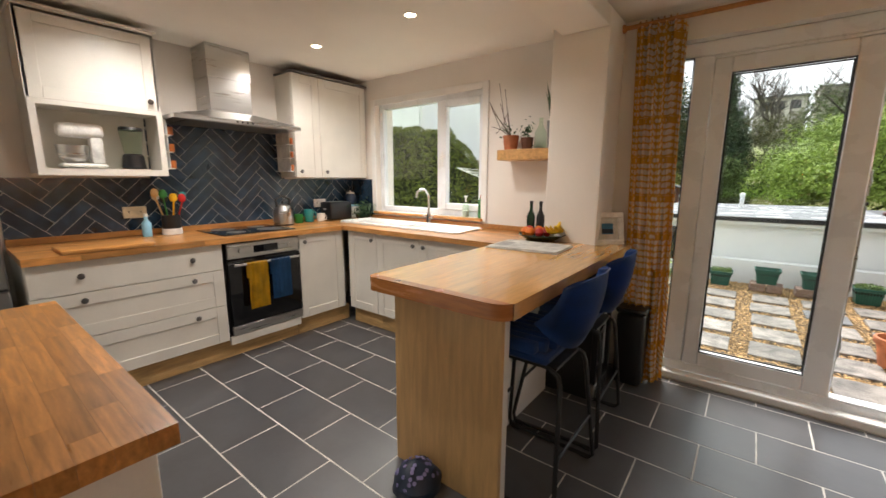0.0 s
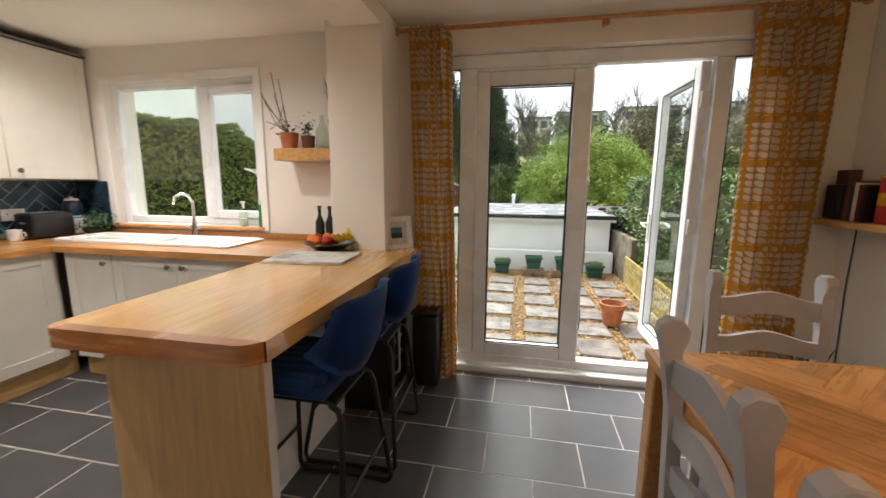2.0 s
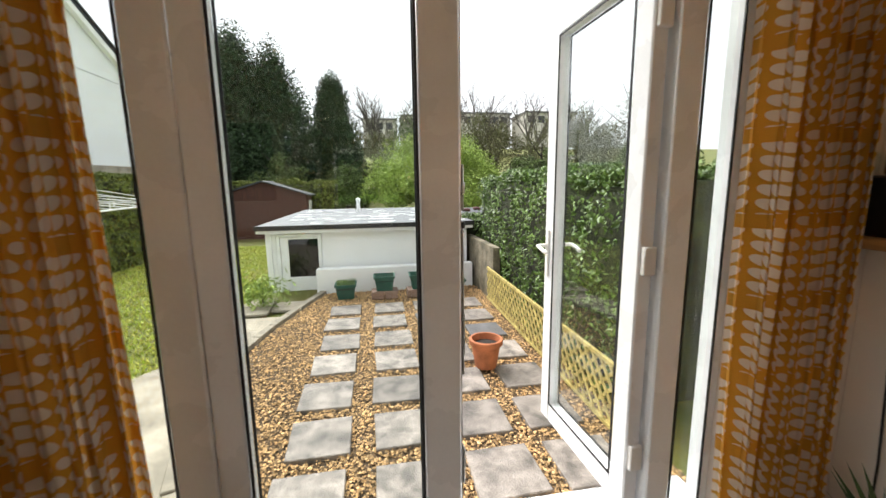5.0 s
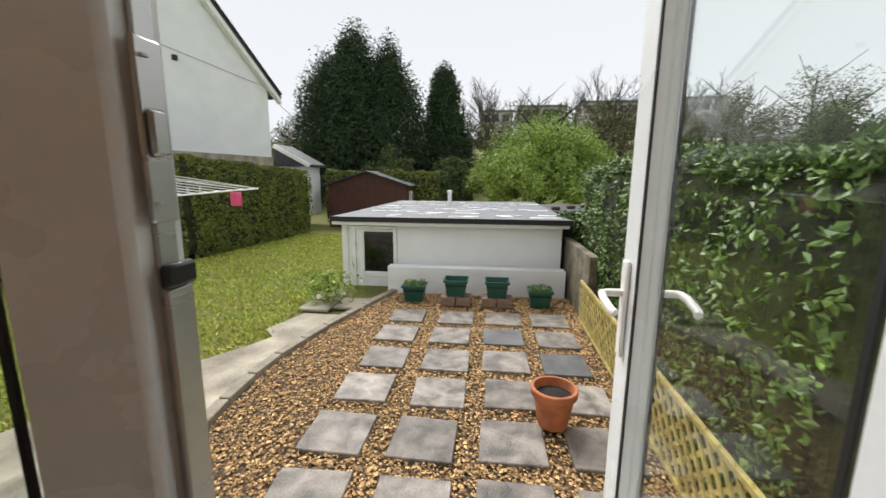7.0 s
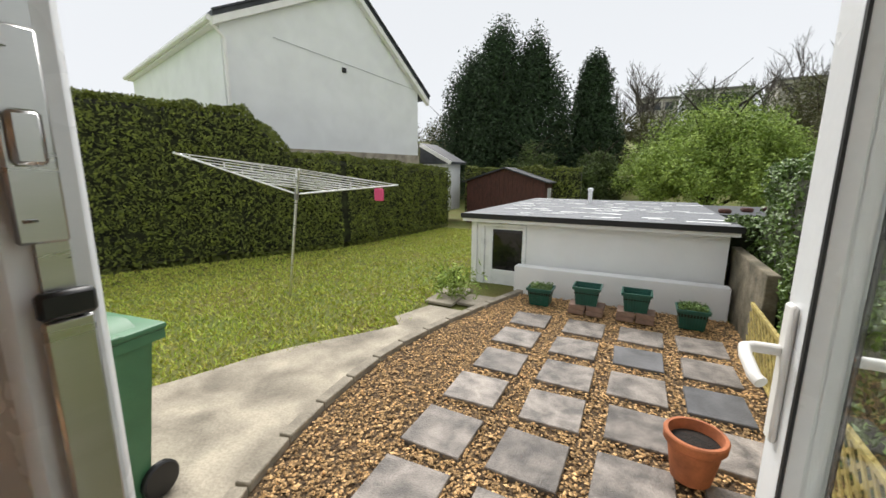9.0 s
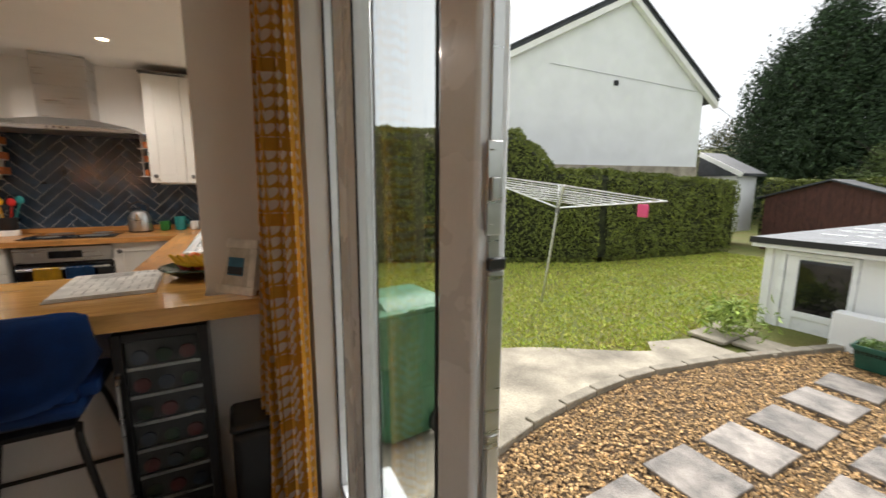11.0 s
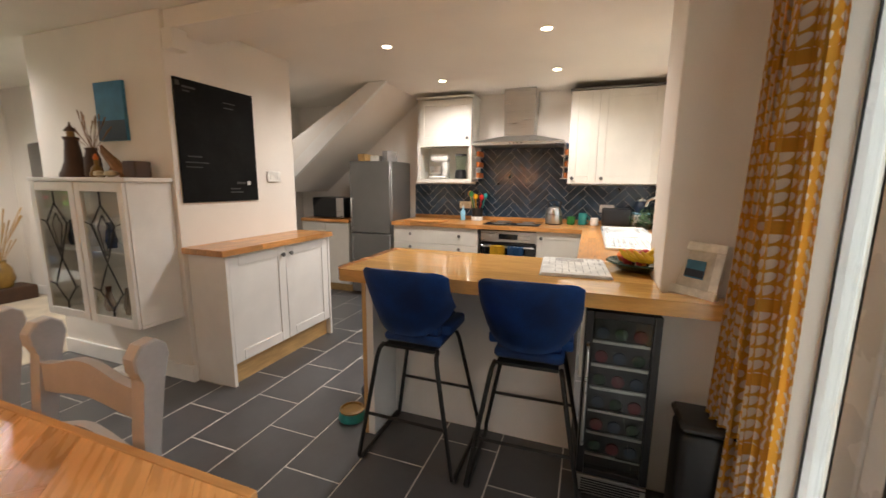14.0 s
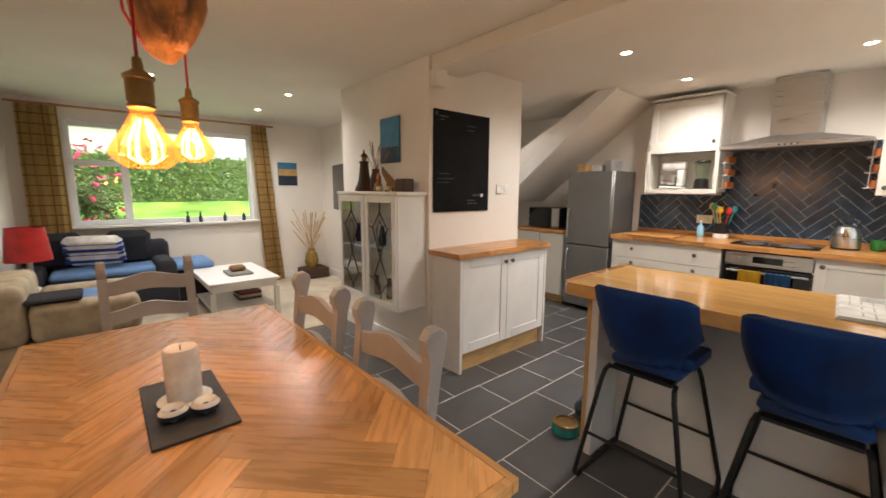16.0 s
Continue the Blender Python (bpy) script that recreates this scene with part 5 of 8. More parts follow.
# planters
def planter(x, y, z, full):
    th = thing("planter", (x, y, z), "green ribbed plastic planter" + (" full of seedlings on the gravel" if full else " standing on stacked bricks by the wall"), "planter", "green planters by the wall")
    bm = bmesh.new()
    def ring(a, b, zz):
        return [bm.verts.new(p) for p in ((-a, -b, zz), (a, -b, zz), (a, b, zz), (-a, b, zz))]
    rs = [ring(0.125, 0.105, 0), ring(0.148, 0.13, 0.20), ring(0.168, 0.15, 0.205), ring(0.172, 0.155, 0.24), ring(0.155, 0.138, 0.24), ring(0.150, 0.132, 0.19)]
    for p, q in zip(rs, rs[1:]):
        for i in range(4):
            bm.faces.new((p[i], p[(i + 1) % 4], q[(i + 1) % 4], q[i]))
    bm.faces.new(rs[0][::-1])
    part("tub", bm, "planter", th)
    for i in range(9):
        xx = -0.108 + 0.027 * i
        bm = bmesh.new()
        tube(bm, [(xx, -0.109, 0.01), (xx * 1.18, -0.135, 0.19)], 0.006, 5)
        part("rib", bm, "planter", th)
    part("soil", bx(-0.146, 0.146, -0.128, 0.128, 0.15, 0.195 if full else 0.165), "soil", th)
    if full:
        rng = np.random.default_rng(int(x * 100) + 500)
        pts = np.stack([rng.uniform(-0.14, 0.14, 700), rng.uniform(-0.12, 0.12, 700), rng.uniform(0.20, 0.29, 700)], 1)
        leaves("greenery", pts, np.tile([0, 0, 1.0], (700, 1)), 0.03, "privet", th, seed=4, label="small green seedlings")
    return th


planter(-0.24, 8.27, PZ, True)
planter(1.54, 8.22, PZ, True)
for x in (0.375, 0.945):
    for i, (dx, rz) in enumerate(((-0.11, 0), (0.11, 0), (-0.105, 2), (0.115, -2))):
        single("brick", bx(-0.1, 0.1, -0.13, 0.13, 0, 0.062, bev=0.006), "brick", "dark red brick under the green planter", "brick", at=(x + dx, 8.17, PZ + (0.0 if i < 2 else 0.063)), rz=rz, group="bricks under the planters")
    planter(x, 8.17, PZ + 0.127, False)

pot = thing("terracotta_pot", (1.30, 5.46, PZ), "round terracotta plant pot with a thick rim and dark soil", "plant pot")
bm = bmesh.new()
lathe(bm, [(0.100, 0), (0.105, 0.004), (0.142, 0.225), (0.158, 0.230), (0.163, 0.237), (0.166, 0.282), (0.160, 0.290), (0.142, 0.290), (0.137, 0.27), (0.132, 0.22)], 36)
part("pot", bm, "terracotta", pot)
bm = bmesh.new()
lathe(bm, [(0.135, 0.225), (0.08, 0.238), (0, 0.242)], 20)
part("soil", bm, "soil", pot)

# wheelie bin
wb = thing("wheelie_bin", (-1.52, 3.72, PZ), "green plastic wheelie bin with a ridged lid, beside the house", "wheelie bin", rz=8)
bm = bmesh.new()
def ringz(a0, a1, b0, b1, z):
    return [bm.verts.new(p) for p in ((a0, b0, z), (a1, b0, z), (a1, b1, z), (a0, b1, z))]
rs = [ringz(-0.20, 0.20, -0.20, 0.20, 0.03), ringz(-0.27, 0.27, -0.27, 0.27, 0.90), ringz(-0.30, 0.30, -0.30, 0.30, 0.905), ringz(-0.30, 0.30, -0.30, 0.30, 0.955)]
for p, q in zip(rs, rs[1:]):
    for i in range(4):
        bm.faces.new((p[i], p[(i + 1) % 4], q[(i + 1) % 4], q[i]))
bm.faces.new(rs[0][::-1])
bm.faces.new(rs[-1])
bmesh.ops.bevel(bm, geom=[e for e in bm.edges if abs(e.verts[0].co.z - e.verts[1].co.z) > 0.3], offset=0.03, segments=3, affect="EDGES")
part("body", bm, "bingreen", wb)
bm = bx(-0.31, 0.31, -0.30, 0.31, 0.957, 0.99, bev=0.012, seg=2)
prism(bm, [(-0.24, 0.99), (-0.18, 1.03), (0.18, 1.03), (0.24, 0.99)], -0.22, 0.20, "y")
part("lid", bm, "bingreen", wb)
bm = bmesh.new()
tube(bm, [(0.30, -0.08, 0.985), (0.34, -0.07, 1.0), (0.34, 0.07, 1.0), (0.30, 0.08, 0.985)], 0.011, 8)
tube(bm, [(-0.2, -0.30, 0.94), (-0.2, -0.35, 0.95), (0.2, -0.35, 0.95), (0.2, -0.30, 0.94)], 0.014, 8)
part("handle", bm, "bingreen", wb)
for sx in (-0.23, 0.23):
    bm = bmesh.new()
    lathe(bm, [(0.0, -0.02), (0.09, -0.02), (0.10, -0.012), (0.10, 0.012), (0.09, 0.02), (0, 0.02)], 20)
    bmesh.ops.rotate(bm, verts=bm.verts, matrix=Matrix.Rotation(radians(90), 3, "Y"))
    part("wheel", bm, "black", wb, m=pose(sx, 0.22, 0.10))

# rotary line, leaning a little on its pole
ra = thing("rotary_airer", (-3.61, 6.94, PZ - 0.03), "grey metal rotary washing line with white cords", "washing line")
bm = bmesh.new()
tube(bm, [(0, 0, 0), (0.12, 0.13, 1.50)], 0.020, 10)
part("pole", bm, "steel", ra)
arms = [(-0.64, -1.05, 2.03), (1.22, -0.84, 1.83), (1.09, 1.27, 1.62), (-0.95, 1.15, 1.84)]
AH = (0.12, 0.13, 1.50)
for e in arms:
    part("arm", tube(bmesh.new(), [AH, e], 0.012, 8), "upvc", ra)
for j in range(8):
    f = 0.30 + 0.70 * j / 7
    pts = [tuple(AH[c] + (arms[k % 4][c] - AH[c]) * f for c in range(3)) for k in range(5)]
    part("cord", tube(bmesh.new(), pts, 0.005, 5, caps=False), "cord", ra)
rnd = random.Random(77)
for j in range(11):
    k, f = rnd.randrange(4), rnd.uniform(0.5, 1.0)
    u_ = rnd.random()
    f = 0.30 + 0.70 * round((f - 0.3) / 0.1) / 7
    p = [AH[c] + ((arms[k][c] * (1 - u_) + arms[(k + 1) % 4][c] * u_) - AH[c]) * f for c in range(3)]
    part("peg", obox(bmesh.new(), pose(p[0], p[1], p[2], 0, 0, 40 * j), 0.016, 0.012, 0.075, bev=0.002), "cord", ra, "white clothes peg")
part("hub", tube(bmesh.new(), [(0.115, 0.12, 1.42), (0.14, 0.15, 1.74)], 0.030, 12), "fridge", ra)
bm = bx(0.82, 0.99, 1.0, 1.04, 1.38, 1.57, bev=0.015)
part("peg_bag", bm, "pink", ra, "pink peg bag hanging from a cord")

vp = thing("roof_vent_pipe", (-0.15, 12.4, 0.72), "short pale vent pipe standing on the felt roof", "vent pipe")
part("pipe", lathe(bmesh.new(), [(0.045, 0), (0.045, 0.28), (0.06, 0.28), (0.06, 0.34), (0.0, 0.36)], 14), "render", vp)
lr = thing("lean_to_roof", (2.95, 12.6, 0), "low dark grey roof of the next outbuilding", "outbuilding")
part("wall", bx(-0.75, 0.75, -1.1, 1.2, -0.9, 0.62), "render", lr)
part("roof", bx(-0.85, 0.85, -1.2, 1.3, 0.621, 0.68, bev=0.01), "slate", lr)
for k in range(3):
    part("ridge_tile", bx(-0.78 + 0.42 * k, -0.60 + 0.42 * k, -1.0 + 0.5 * k, -0.8 + 0.5 * k, 0.681, 0.76, bev=0.02), "redwood", lr, "red clay ridge tile")

# the garden shed
gs_ = thing("garden_shed", (-3.6, 16.8, PZ - 0.1), "red-brown timber garden shed with a shallow felt roof", "garden shed")
bm = bmesh.new()
prism(bm, [(-1.45, 0.0), (1.45, 0.0), (1.45, 1.62), (0, 2.08), (-1.45, 1.62)], 0, 2.2, "y")
part("wall", bm, "redwood", gs_)
for i in range(18):
    xx = -1.45 + 0.161 * i
    part("board", bx(xx, xx + 0.15, -0.012, -0.001, 0.0, 1.62 + 0.44 * (1 - abs(xx + 0.08) / 1.45)), "redwood", gs_)
bm = bmesh.new()
for sgn in (-1, 1):
    prism(bm, [(0, 2.09), (sgn * 1.62, 1.575), (sgn * 1.62, 1.62), (0, 2.135)], -0.15, 2.3, "y")
part("roof", bm, "slate", gs_, "grey felt roof")
for yy in (0.5, 1.3):
    part("window", bx(1.451, 1.47, yy, yy + 0.5, 0.9, 1.4), "upvc", gs_, "small white-framed window")



# ================================================================ the neighbour's house, trees and distance
nh = thing("neighbour_house", (-8.3, 13.0, 0), "large white rendered gabled house behind the garden hedge", "house")
HA, HB = Vector((-9.25, 7.0)), Vector((-6.72, 16.4))
hd = (HB - HA).normalized()
hn = Vector((-hd.y, hd.x))
HL = (HB - HA).length
HR = 9.45
hm = pose(-8.3, 13.0, 0).inverted() @ pose(HA.x, HA.y, 0, 0, 0, math.degrees(math.atan2(hd.y, hd.x)))
# along x runs the gable wall; the body stretches to +y behind it
bm = bmesh.new()
prism(bm, [(2.80, 2.05), (HR, 2.05), (HR, 4.42), (6.59, 6.90), (2.80, 5.06)], 0.0, 9.0, "y")
part("wall", bm, "render", nh, "white rough-rendered gable wall", m=hm)
part("wall_base", bx(2.79, HR + 0.012, -0.04, 9.0, -0.6, 2.05), "concrete", nh, "stained grey concrete base of the wall", m=hm)
for x0, z0, x1, z1 in ((6.59, 6.90, HR + 0.42, 4.06), (6.59, 6.90, 2.60, 4.95)):
    bm = bmesh.new()
    prism(bm, [(x0, z0 + 0.02), (x1, z1), (x1, z1 + 0.13), (x0, z0 + 0.17)], -0.20, 9.1, "y")
    part("roof", bm, "slate", nh, "grey slate roof slope", m=hm)
    bm = bmesh.new()
    prism(bm, [(x0, z0 - 0.16), (x1, z1 - 0.18), (x1, z1 - 0.005), (x0, z0 + 0.015)], -0.19, -0.02, "y")
    part("bargeboard", bm, "trim", nh, "white painted bargeboard", m=hm)
    n_ = 22
    for k in range(n_):
        f = (k + 0.5) / n_
        bm = bmesh.new()
        obox(bm, pose(x0 + (x1 - x0) * f, -0.20, z0 + 0.165 + (z1 + 0.135 - z0 - 0.165) * f, 0, math.degrees(math.atan2(z0 - z1, x1 - x0)), 0), 0.20, 0.10, 0.05, bev=0.008)
        part("verge_slate", bm, "slate", nh, m=hm)
part("gutter", tube(bmesh.new(), [(2.55, -0.1, 4.93), (2.55, 9.0, 4.93)], 0.07, 8), "trim", nh, "white rain gutter", m=hm)
part("soffit", bx(2.60, 2.795, -0.02, 9.0, 4.84, 4.92), "trim", nh, m=hm)
part("downpipe", tube(bmesh.new(), [(2.58, -0.05, 4.88), (2.74, -0.07, 4.68), (2.86, -0.07, 4.55), (2.86, -0.07, 2.0)], 0.045, 8), "trim", nh, "white downpipe", m=hm)
part("vent", bx(6.22, 6.36, -0.05, 0.01, 4.40, 4.54, bev=0.01), "gasket", nh, "small dark wall vent", m=hm)
part("cable", tube(bmesh.new(), [(9.2, -0.02, 4.37), (7.0, -0.02, 4.60), (4.1, -0.02, 4.88)], 0.006, 5), "fridge", nh, "thin grey cable along the wall", m=hm)
porch = thing("porch", (-6.3, 17.0, 0), "small white porch with a pitched roof beside the house", "porch")
part("wall", bx(-0.5, 0.5, -0.4, 0.8, 0.0, 1.75), "render", porch)
bm = bmesh.new()
prism(bm, [(-0.62, 1.75), (0.72, 1.75), (0.72, 1.83), (-0.62, 2.55)], -0.5, 0.9, "y")
part("roof", bm, "slate", porch)
part("bargeboard", obox(bmesh.new(), pose(0.05, -0.52, 2.12, 0, 28, 0), 1.5, 0.04, 0.13), "trim", porch)


def crown_tree(name, x, y, z0, top, width, label, material, n, size, seed, kind="round", trunk=0.22, dark="hedge_core"):
    rng = np.random.default_rng(seed)
    rnd = random.Random(seed)
    th = thing(name, (x, y, z0), label, "tree")
    H = top - z0
    bm = bmesh.new()
    tube(bm, [(0, 0, -0.6), (0.05, 0, H * 0.35), (0.0, 0.05, H * 0.7), (0, 0, H * 0.93)], trunk, 8, radii=[trunk, trunk * 0.8, trunk * 0.45, 0.03])
    for i in range(14):
        a, h = i * 2.4, H * (0.12 + 0.055 * i)
        r = width * 0.36 * (1 - 0.4 * h / H)
        tube(bm, [(0, 0, h), (r * 0.5 * math.cos(a), r * 0.5 * math.sin(a), h + 0.35 * r), (r * math.cos(a), r * math.sin(a), h + 0.8 * r)], 0.05, 5, radii=[trunk * 0.35, trunk * 0.2, 0.012])
    part("trunk", bm, "bark", th, "brown bark trunk and limbs")
    pts, nrm = [], []
    clumps = []
    if kind == "conifer":
        for i in range(210):
            t = rng.uniform(0.0, 1.0) ** 0.8
            zz = H * (0.06 + 0.92 * t)
            rad = width * 0.5 * max(0.06, (1 - t) ** 0.5) * rng.uniform(0.35, 1.12)
            a = rng.uniform(0, 2 * math.pi)
            clumps.append((rad * math.cos(a) * 0.85, rad * math.sin(a) * 0.85, zz, width * rng.uniform(0.06, 0.13), 2.3))
    else:
        for i in range(190 if n > 50000 else 70):
            d = rng.normal(size=3)
            d /= np.linalg.norm(d)
            d[2] = abs(d[2]) * 1.2 - 0.25
            r = rng.uniform(0.45, 0.93)
            clumps.append((d[0] * width * 0.5 * r, d[1] * width * 0.5 * r, H * 0.36 + d[2] * H * 0.58 * r, width * rng.uniform(0.07, 0.13), 0.9))
    per = n // len(clumps)
    for cx, cy, cz, cr, st in clumps:
        d = rng.normal(size=(per, 3))
        d /= np.linalg.norm(d, axis=1)[:, None]
        r = rng.uniform(0.35, 1.15, (per, 1)) ** 0.6
        p = d * r * np.array([cr, cr, cr * st]) + np.array([cx, cy, cz])
        pts.append(p)
        nrm.append(d + np.array([0, 0, 0.4]))
    leaves("crown", np.concatenate(pts), np.concatenate(nrm), size, material, parent=th, label="dense foliage", seed=seed)
    return th


def bare_tree(name, x, y, z0, top, label, seed, spread=0.5, levels=5):
    rnd = random.Random(seed)
    th = thing(name, (x, y, z0), label, "tree")
    bm = bmesh.new()
    H = top - z0

    def grow(p, d, L, r, lev):
        q = p + d * L
        mid = p + d * L * 0.5 + Vector((rnd.uniform(-1, 1), rnd.uniform(-1, 1), 0)) * L * 0.06
        tube(bm, [p, mid, q], r, 4 if lev < 3 else 3, caps=False, radii=[r, r * 0.85, r * 0.62])
        if lev >= levels:
            return
        for k in range(3 if lev else 5):
            a = rnd.uniform(0, 2 * math.pi)
            side = Vector((math.cos(a), math.sin(a), rnd.uniform(-0.15, 0.3)))
            nd = (d + side * rnd.uniform(spread * 0.6, spread * 1.4) + Vector((0, 0, 0.12))).normalized()
            st = p.lerp(q, rnd.uniform(0.45, 1.0)) if k else q
            grow(st, nd, L * rnd.uniform(0.6, 0.8), r * 0.58, lev + 1)
    grow(Vector((0, 0, -0.5)), Vector((0, 0, 1)), H * 0.30, H * 0.020, 0)
    part("trunk", bm, "twig", th, "bare grey-brown trunk, limbs and twigs, lightened for haze")
    return th


M["conifer"] = M["conif"]
M["springleaf"] = M["spring"]
M["scrub"] = mat("brown_scrub", (0.11, 0.095, 0.05), 0.9, var=0.35, scale=0.3, fine=5, bump=0, col2=(0.10, 0.12, 0.04), island=True, rnd=0.35)
M["olive"] = mat("olive_bush", (0.09, 0.13, 0.03), 0.85, var=0.35, scale=0.3, fine=5, bump=0, col2=(0.06, 0.08, 0.03), island=True, rnd=0.35)
M["bark"] = mat("tree_bark", (0.055, 0.045, 0.035), 0.95, var=0.3, scale=4, fine=20, bump=0.4)
# twigs, far walls and far roofs: distance haze is put into lighter colours
M["twig"] = mat("hazed_bare_twigs", (0.13, 0.115, 0.10), 0.95, var=0.3, scale=1, fine=20, bump=0.1)
M["farwall"] = mat("hazed_pale_far_wall", srgb("c9c5bb"), 0.9, var=0.08, scale=0.5)
M["farroof"] = mat("hazed_grey_far_roof", srgb("777775"), 0.9, var=0.1, scale=0.5)
M["farglass"] = mat("dark_far_glass", (0.03, 0.035, 0.04), 0.2)

for i, (cx, cy, top, w) in enumerate(((-8.9, 26.5, 7.5, 6.6), (-7.0, 26, 8.7, 6.6), (-5.2, 26.5, 8.1, 6.4), (-2.1, 28, 7.5, 4.2))):
    crown_tree("conifer", cx, cy, ground_z(cx, cy), top, w, "tall dark green conifer behind the shed" if i < 3 else "narrow dark green conifer with thin side branches", "conifer", 34000, 0.16, 40 + i, kind="conifer")
crown_tree("spring_tree", 3.3, 22.5, ground_z(3.3, 22.5) - 0.3, 4.45, 7.2, "broad round tree in fresh bright green leaf", "springleaf", 90000, 0.12, 50)
for i, (cx, cy, top) in enumerate(((0.6, 45, 13.4), (-2.2, 46, 12.0), (2.3, 47, 12.6), (5.9, 60, 14.4), (10.5, 40, 12.2), (12.5, 41, 11.4), (8.6, 42, 11.2), (15, 38, 12.4), (-14, 44, 12.0), (18.5, 36, 11.8))):
    bare_tree("bare_tree", cx, cy, ground_z(cx, cy), top, "tall leafless tree standing on the far slope", 60 + i, spread=0.5, levels=5 if i < 8 else 4)
for i, (cx, cy, top, w, mt, lb) in enumerate(((-12.5, 31, 6.4, 7, "scrub", "brown leafless scrub on the slope"), (-3.2, 33, 6.6, 6, "scrub", "brown leafless scrub on the slope"), (0.4, 32, 6.2, 5.5, "scrub", "brown leafless scrub on the slope"), (4.5, 36, 8.4, 8, "olive", "olive green bushes on the slope"),
                                      (9.5, 33, 7.6, 7.5, "scrub", "brown scrub below bare trees"), (14.5, 30, 7.4, 8, "scrub", "brown scrub below bare trees"), (-1.2, 24, 2.9, 3.6, "olive", "low green bushes behind the outbuilding"), (-4.2, 23, 3.2, 3.8, "olive", "low green bushes behind the outbuilding"), (8.2, 20, 3.6, 4.2, "olive", "low green bushes behind the outbuilding"),
                                      (-11, 22.5, 3.8, 4.0, "olive", "low green bushes beyond the hedge"), (20, 30, 8.5, 9, "scrub", "brown scrub below bare trees"), (-18, 30, 7.0, 8, "scrub", "brown leafless scrub on the slope"), (12.5, 18, 4.6, 5, "olive", "low green bushes beyond the hedge"))):
    crown_tree("bush", cx, cy, ground_z(cx, cy) - 0.4, top, w, lb, mt, 15000, 0.13, 80 + i, trunk=0.12)
for i, (cx, cy, w, z) in enumerate(((-1.0, 66, 5.0, 9.6), (5.2, 68, 7.0, 10.6), (14.0, 64, 8.0, 10.4), (23, 60, 8, 10.0))):
    th = thing("far_house", (cx, cy, z), "distant pale flat-roofed house on the ridge, lightened for haze", "house", "houses on the ridge")
    part("wall", bx(0, w, 0, 6, -3, 1.9), "farwall", th)
    part("roof", bx(-0.2, w + 0.2, -0.3, 6.2, 1.9, 2.15), "farroof", th)
    k = 0.5
    while k < w - 1.2:
        part("window", bx(k, k + 1.0, -0.05, 0.02, 0.5, 1.5), "farglass", th)
        k += 1.5
# small grassy plant by the stones
rng = np.random.default_rng(9)
pp = rng.normal(size=(500, 3)) * np.array([0.17, 0.17, 0.12]) + np.array([0, 0, 0.22])
sp = thing("garden_shrub", (-1.45, 8.0, PZ), "small spiky green shrub growing beside the stone slabs", "shrub")
leaves("foliage", pp, pp + np.array([0, 0, 0.3]), 0.10, "springleaf", parent=sp, seed=3, aspect=0.25)
part("stem", tube(bmesh.new(), [(0, 0, -0.03), (0.02, 0, 0.3)], 0.012, 6), "bark", sp)

# garden outside the living-room window
hedge_l = thing("front_hedge", (0, -9.7, 0.98), "clipped green hedge across the far side of the lawn", "hedge")
rng = np.random.default_rng(19)
n = 30000
hp = np.stack([rng.uniform(-7, 8, n), rng.normal(0, 0.12, n), rng.uniform(0, 1.27, n)], 1)
hn_ = np.tile(np.array([[0, 1.0, 0.5]]), (n, 1)) + rng.normal(size=(n, 3)) * 0.5
leaves("foliage", hp, hn_, 0.08, "privet", parent=hedge_l, seed=5)
# plain olive block in place of the hedge's shaded depth
part("hedge_core", bx(-7, 8, -0.5, 0.02, 0, 1.2), "olive", hedge_l, "solid olive core standing for the shaded inside")
M["petal"] = mat("pink_petals", srgb("e0406a"), 0.6, var=0.2, scale=8)
cam_b = crown_tree("camellia", 1.62, -6.2, 0.2, 1.98, 1.6, "camellia bush with pink flowers outside the window", "olive", 9000, 0.06, 23, trunk=0.04)
rng = np.random.default_rng(29)
fp = rng.normal(size=(170, 3))
fp /= np.linalg.norm(fp, axis=1)[:, None]
fp = fp * np.array([0.78, 0.78, 0.85]) + np.array([0, 0, 1.2])
leaves("flower", fp, fp, 0.11, "petal", parent=cam_b, seed=31, label="pink camellia flowers")
ph = thing("house_opposite", (-3, -19, 0.9), "pale rendered house beyond the front hedge", "house")
part("wall", bx(0, 8, -6, 0, 0, 3.2), "farwall", ph)
bm = bmesh.new()
prism(bm, [(-0.4, 3.2), (8.4, 3.2), (8.4, 3.3), (4, 5.2), (-0.4, 3.3)], -6.2, 0.3, "y")
part("roof", bm, "farroof", ph)
for k in (1.2, 5.0):
    part("window", bx(k, k + 1.4, -0.02, 0.04, 1.2, 2.3), "farglass", ph)


# ================================================================ things in the kitchen
for k_, c_, r_ in (("red", "b3201f", .4), ("green", "2f7d3a", .4), ("teal", "2d8f8d", .35), ("pinkc", "d98aa0", .3), ("lblue", "8fc4dc", .35), ("orange", "e2771c", .5), ("banana", "e6c233", .5), ("whitep", "eceae4", .4),
                   ("darkgreen", "1c3322", .2), ("purple", "5a3f78", .5), ("paper", "d4d2cb", .8), ("navy", "243247", .5), ("brownbook", "6b4330", .7), ("beige", "d8c9a8", .5), ("tan", "c9a36a", .7), ("greyfab", "8c8a88", .9), ("beigefab", "b9a98f", .95),
                   ("bluefab", "2c4f78", .9), ("darkred", "5f1c20", .6), ("spice", "b7652a", .4), ("drift", "8f6b48", .85), ("amber_metal", "8a6a2e", .35), ("wax", "f7efe8", .4), ("darkwood", "4a3221", .6), ("skyblue", "3f7fa6", .6)):
    M[k_] = mat(k_ + "_finish", srgb(c_), r_, var=0.12, scale=12, fine=90, bump=0.02)
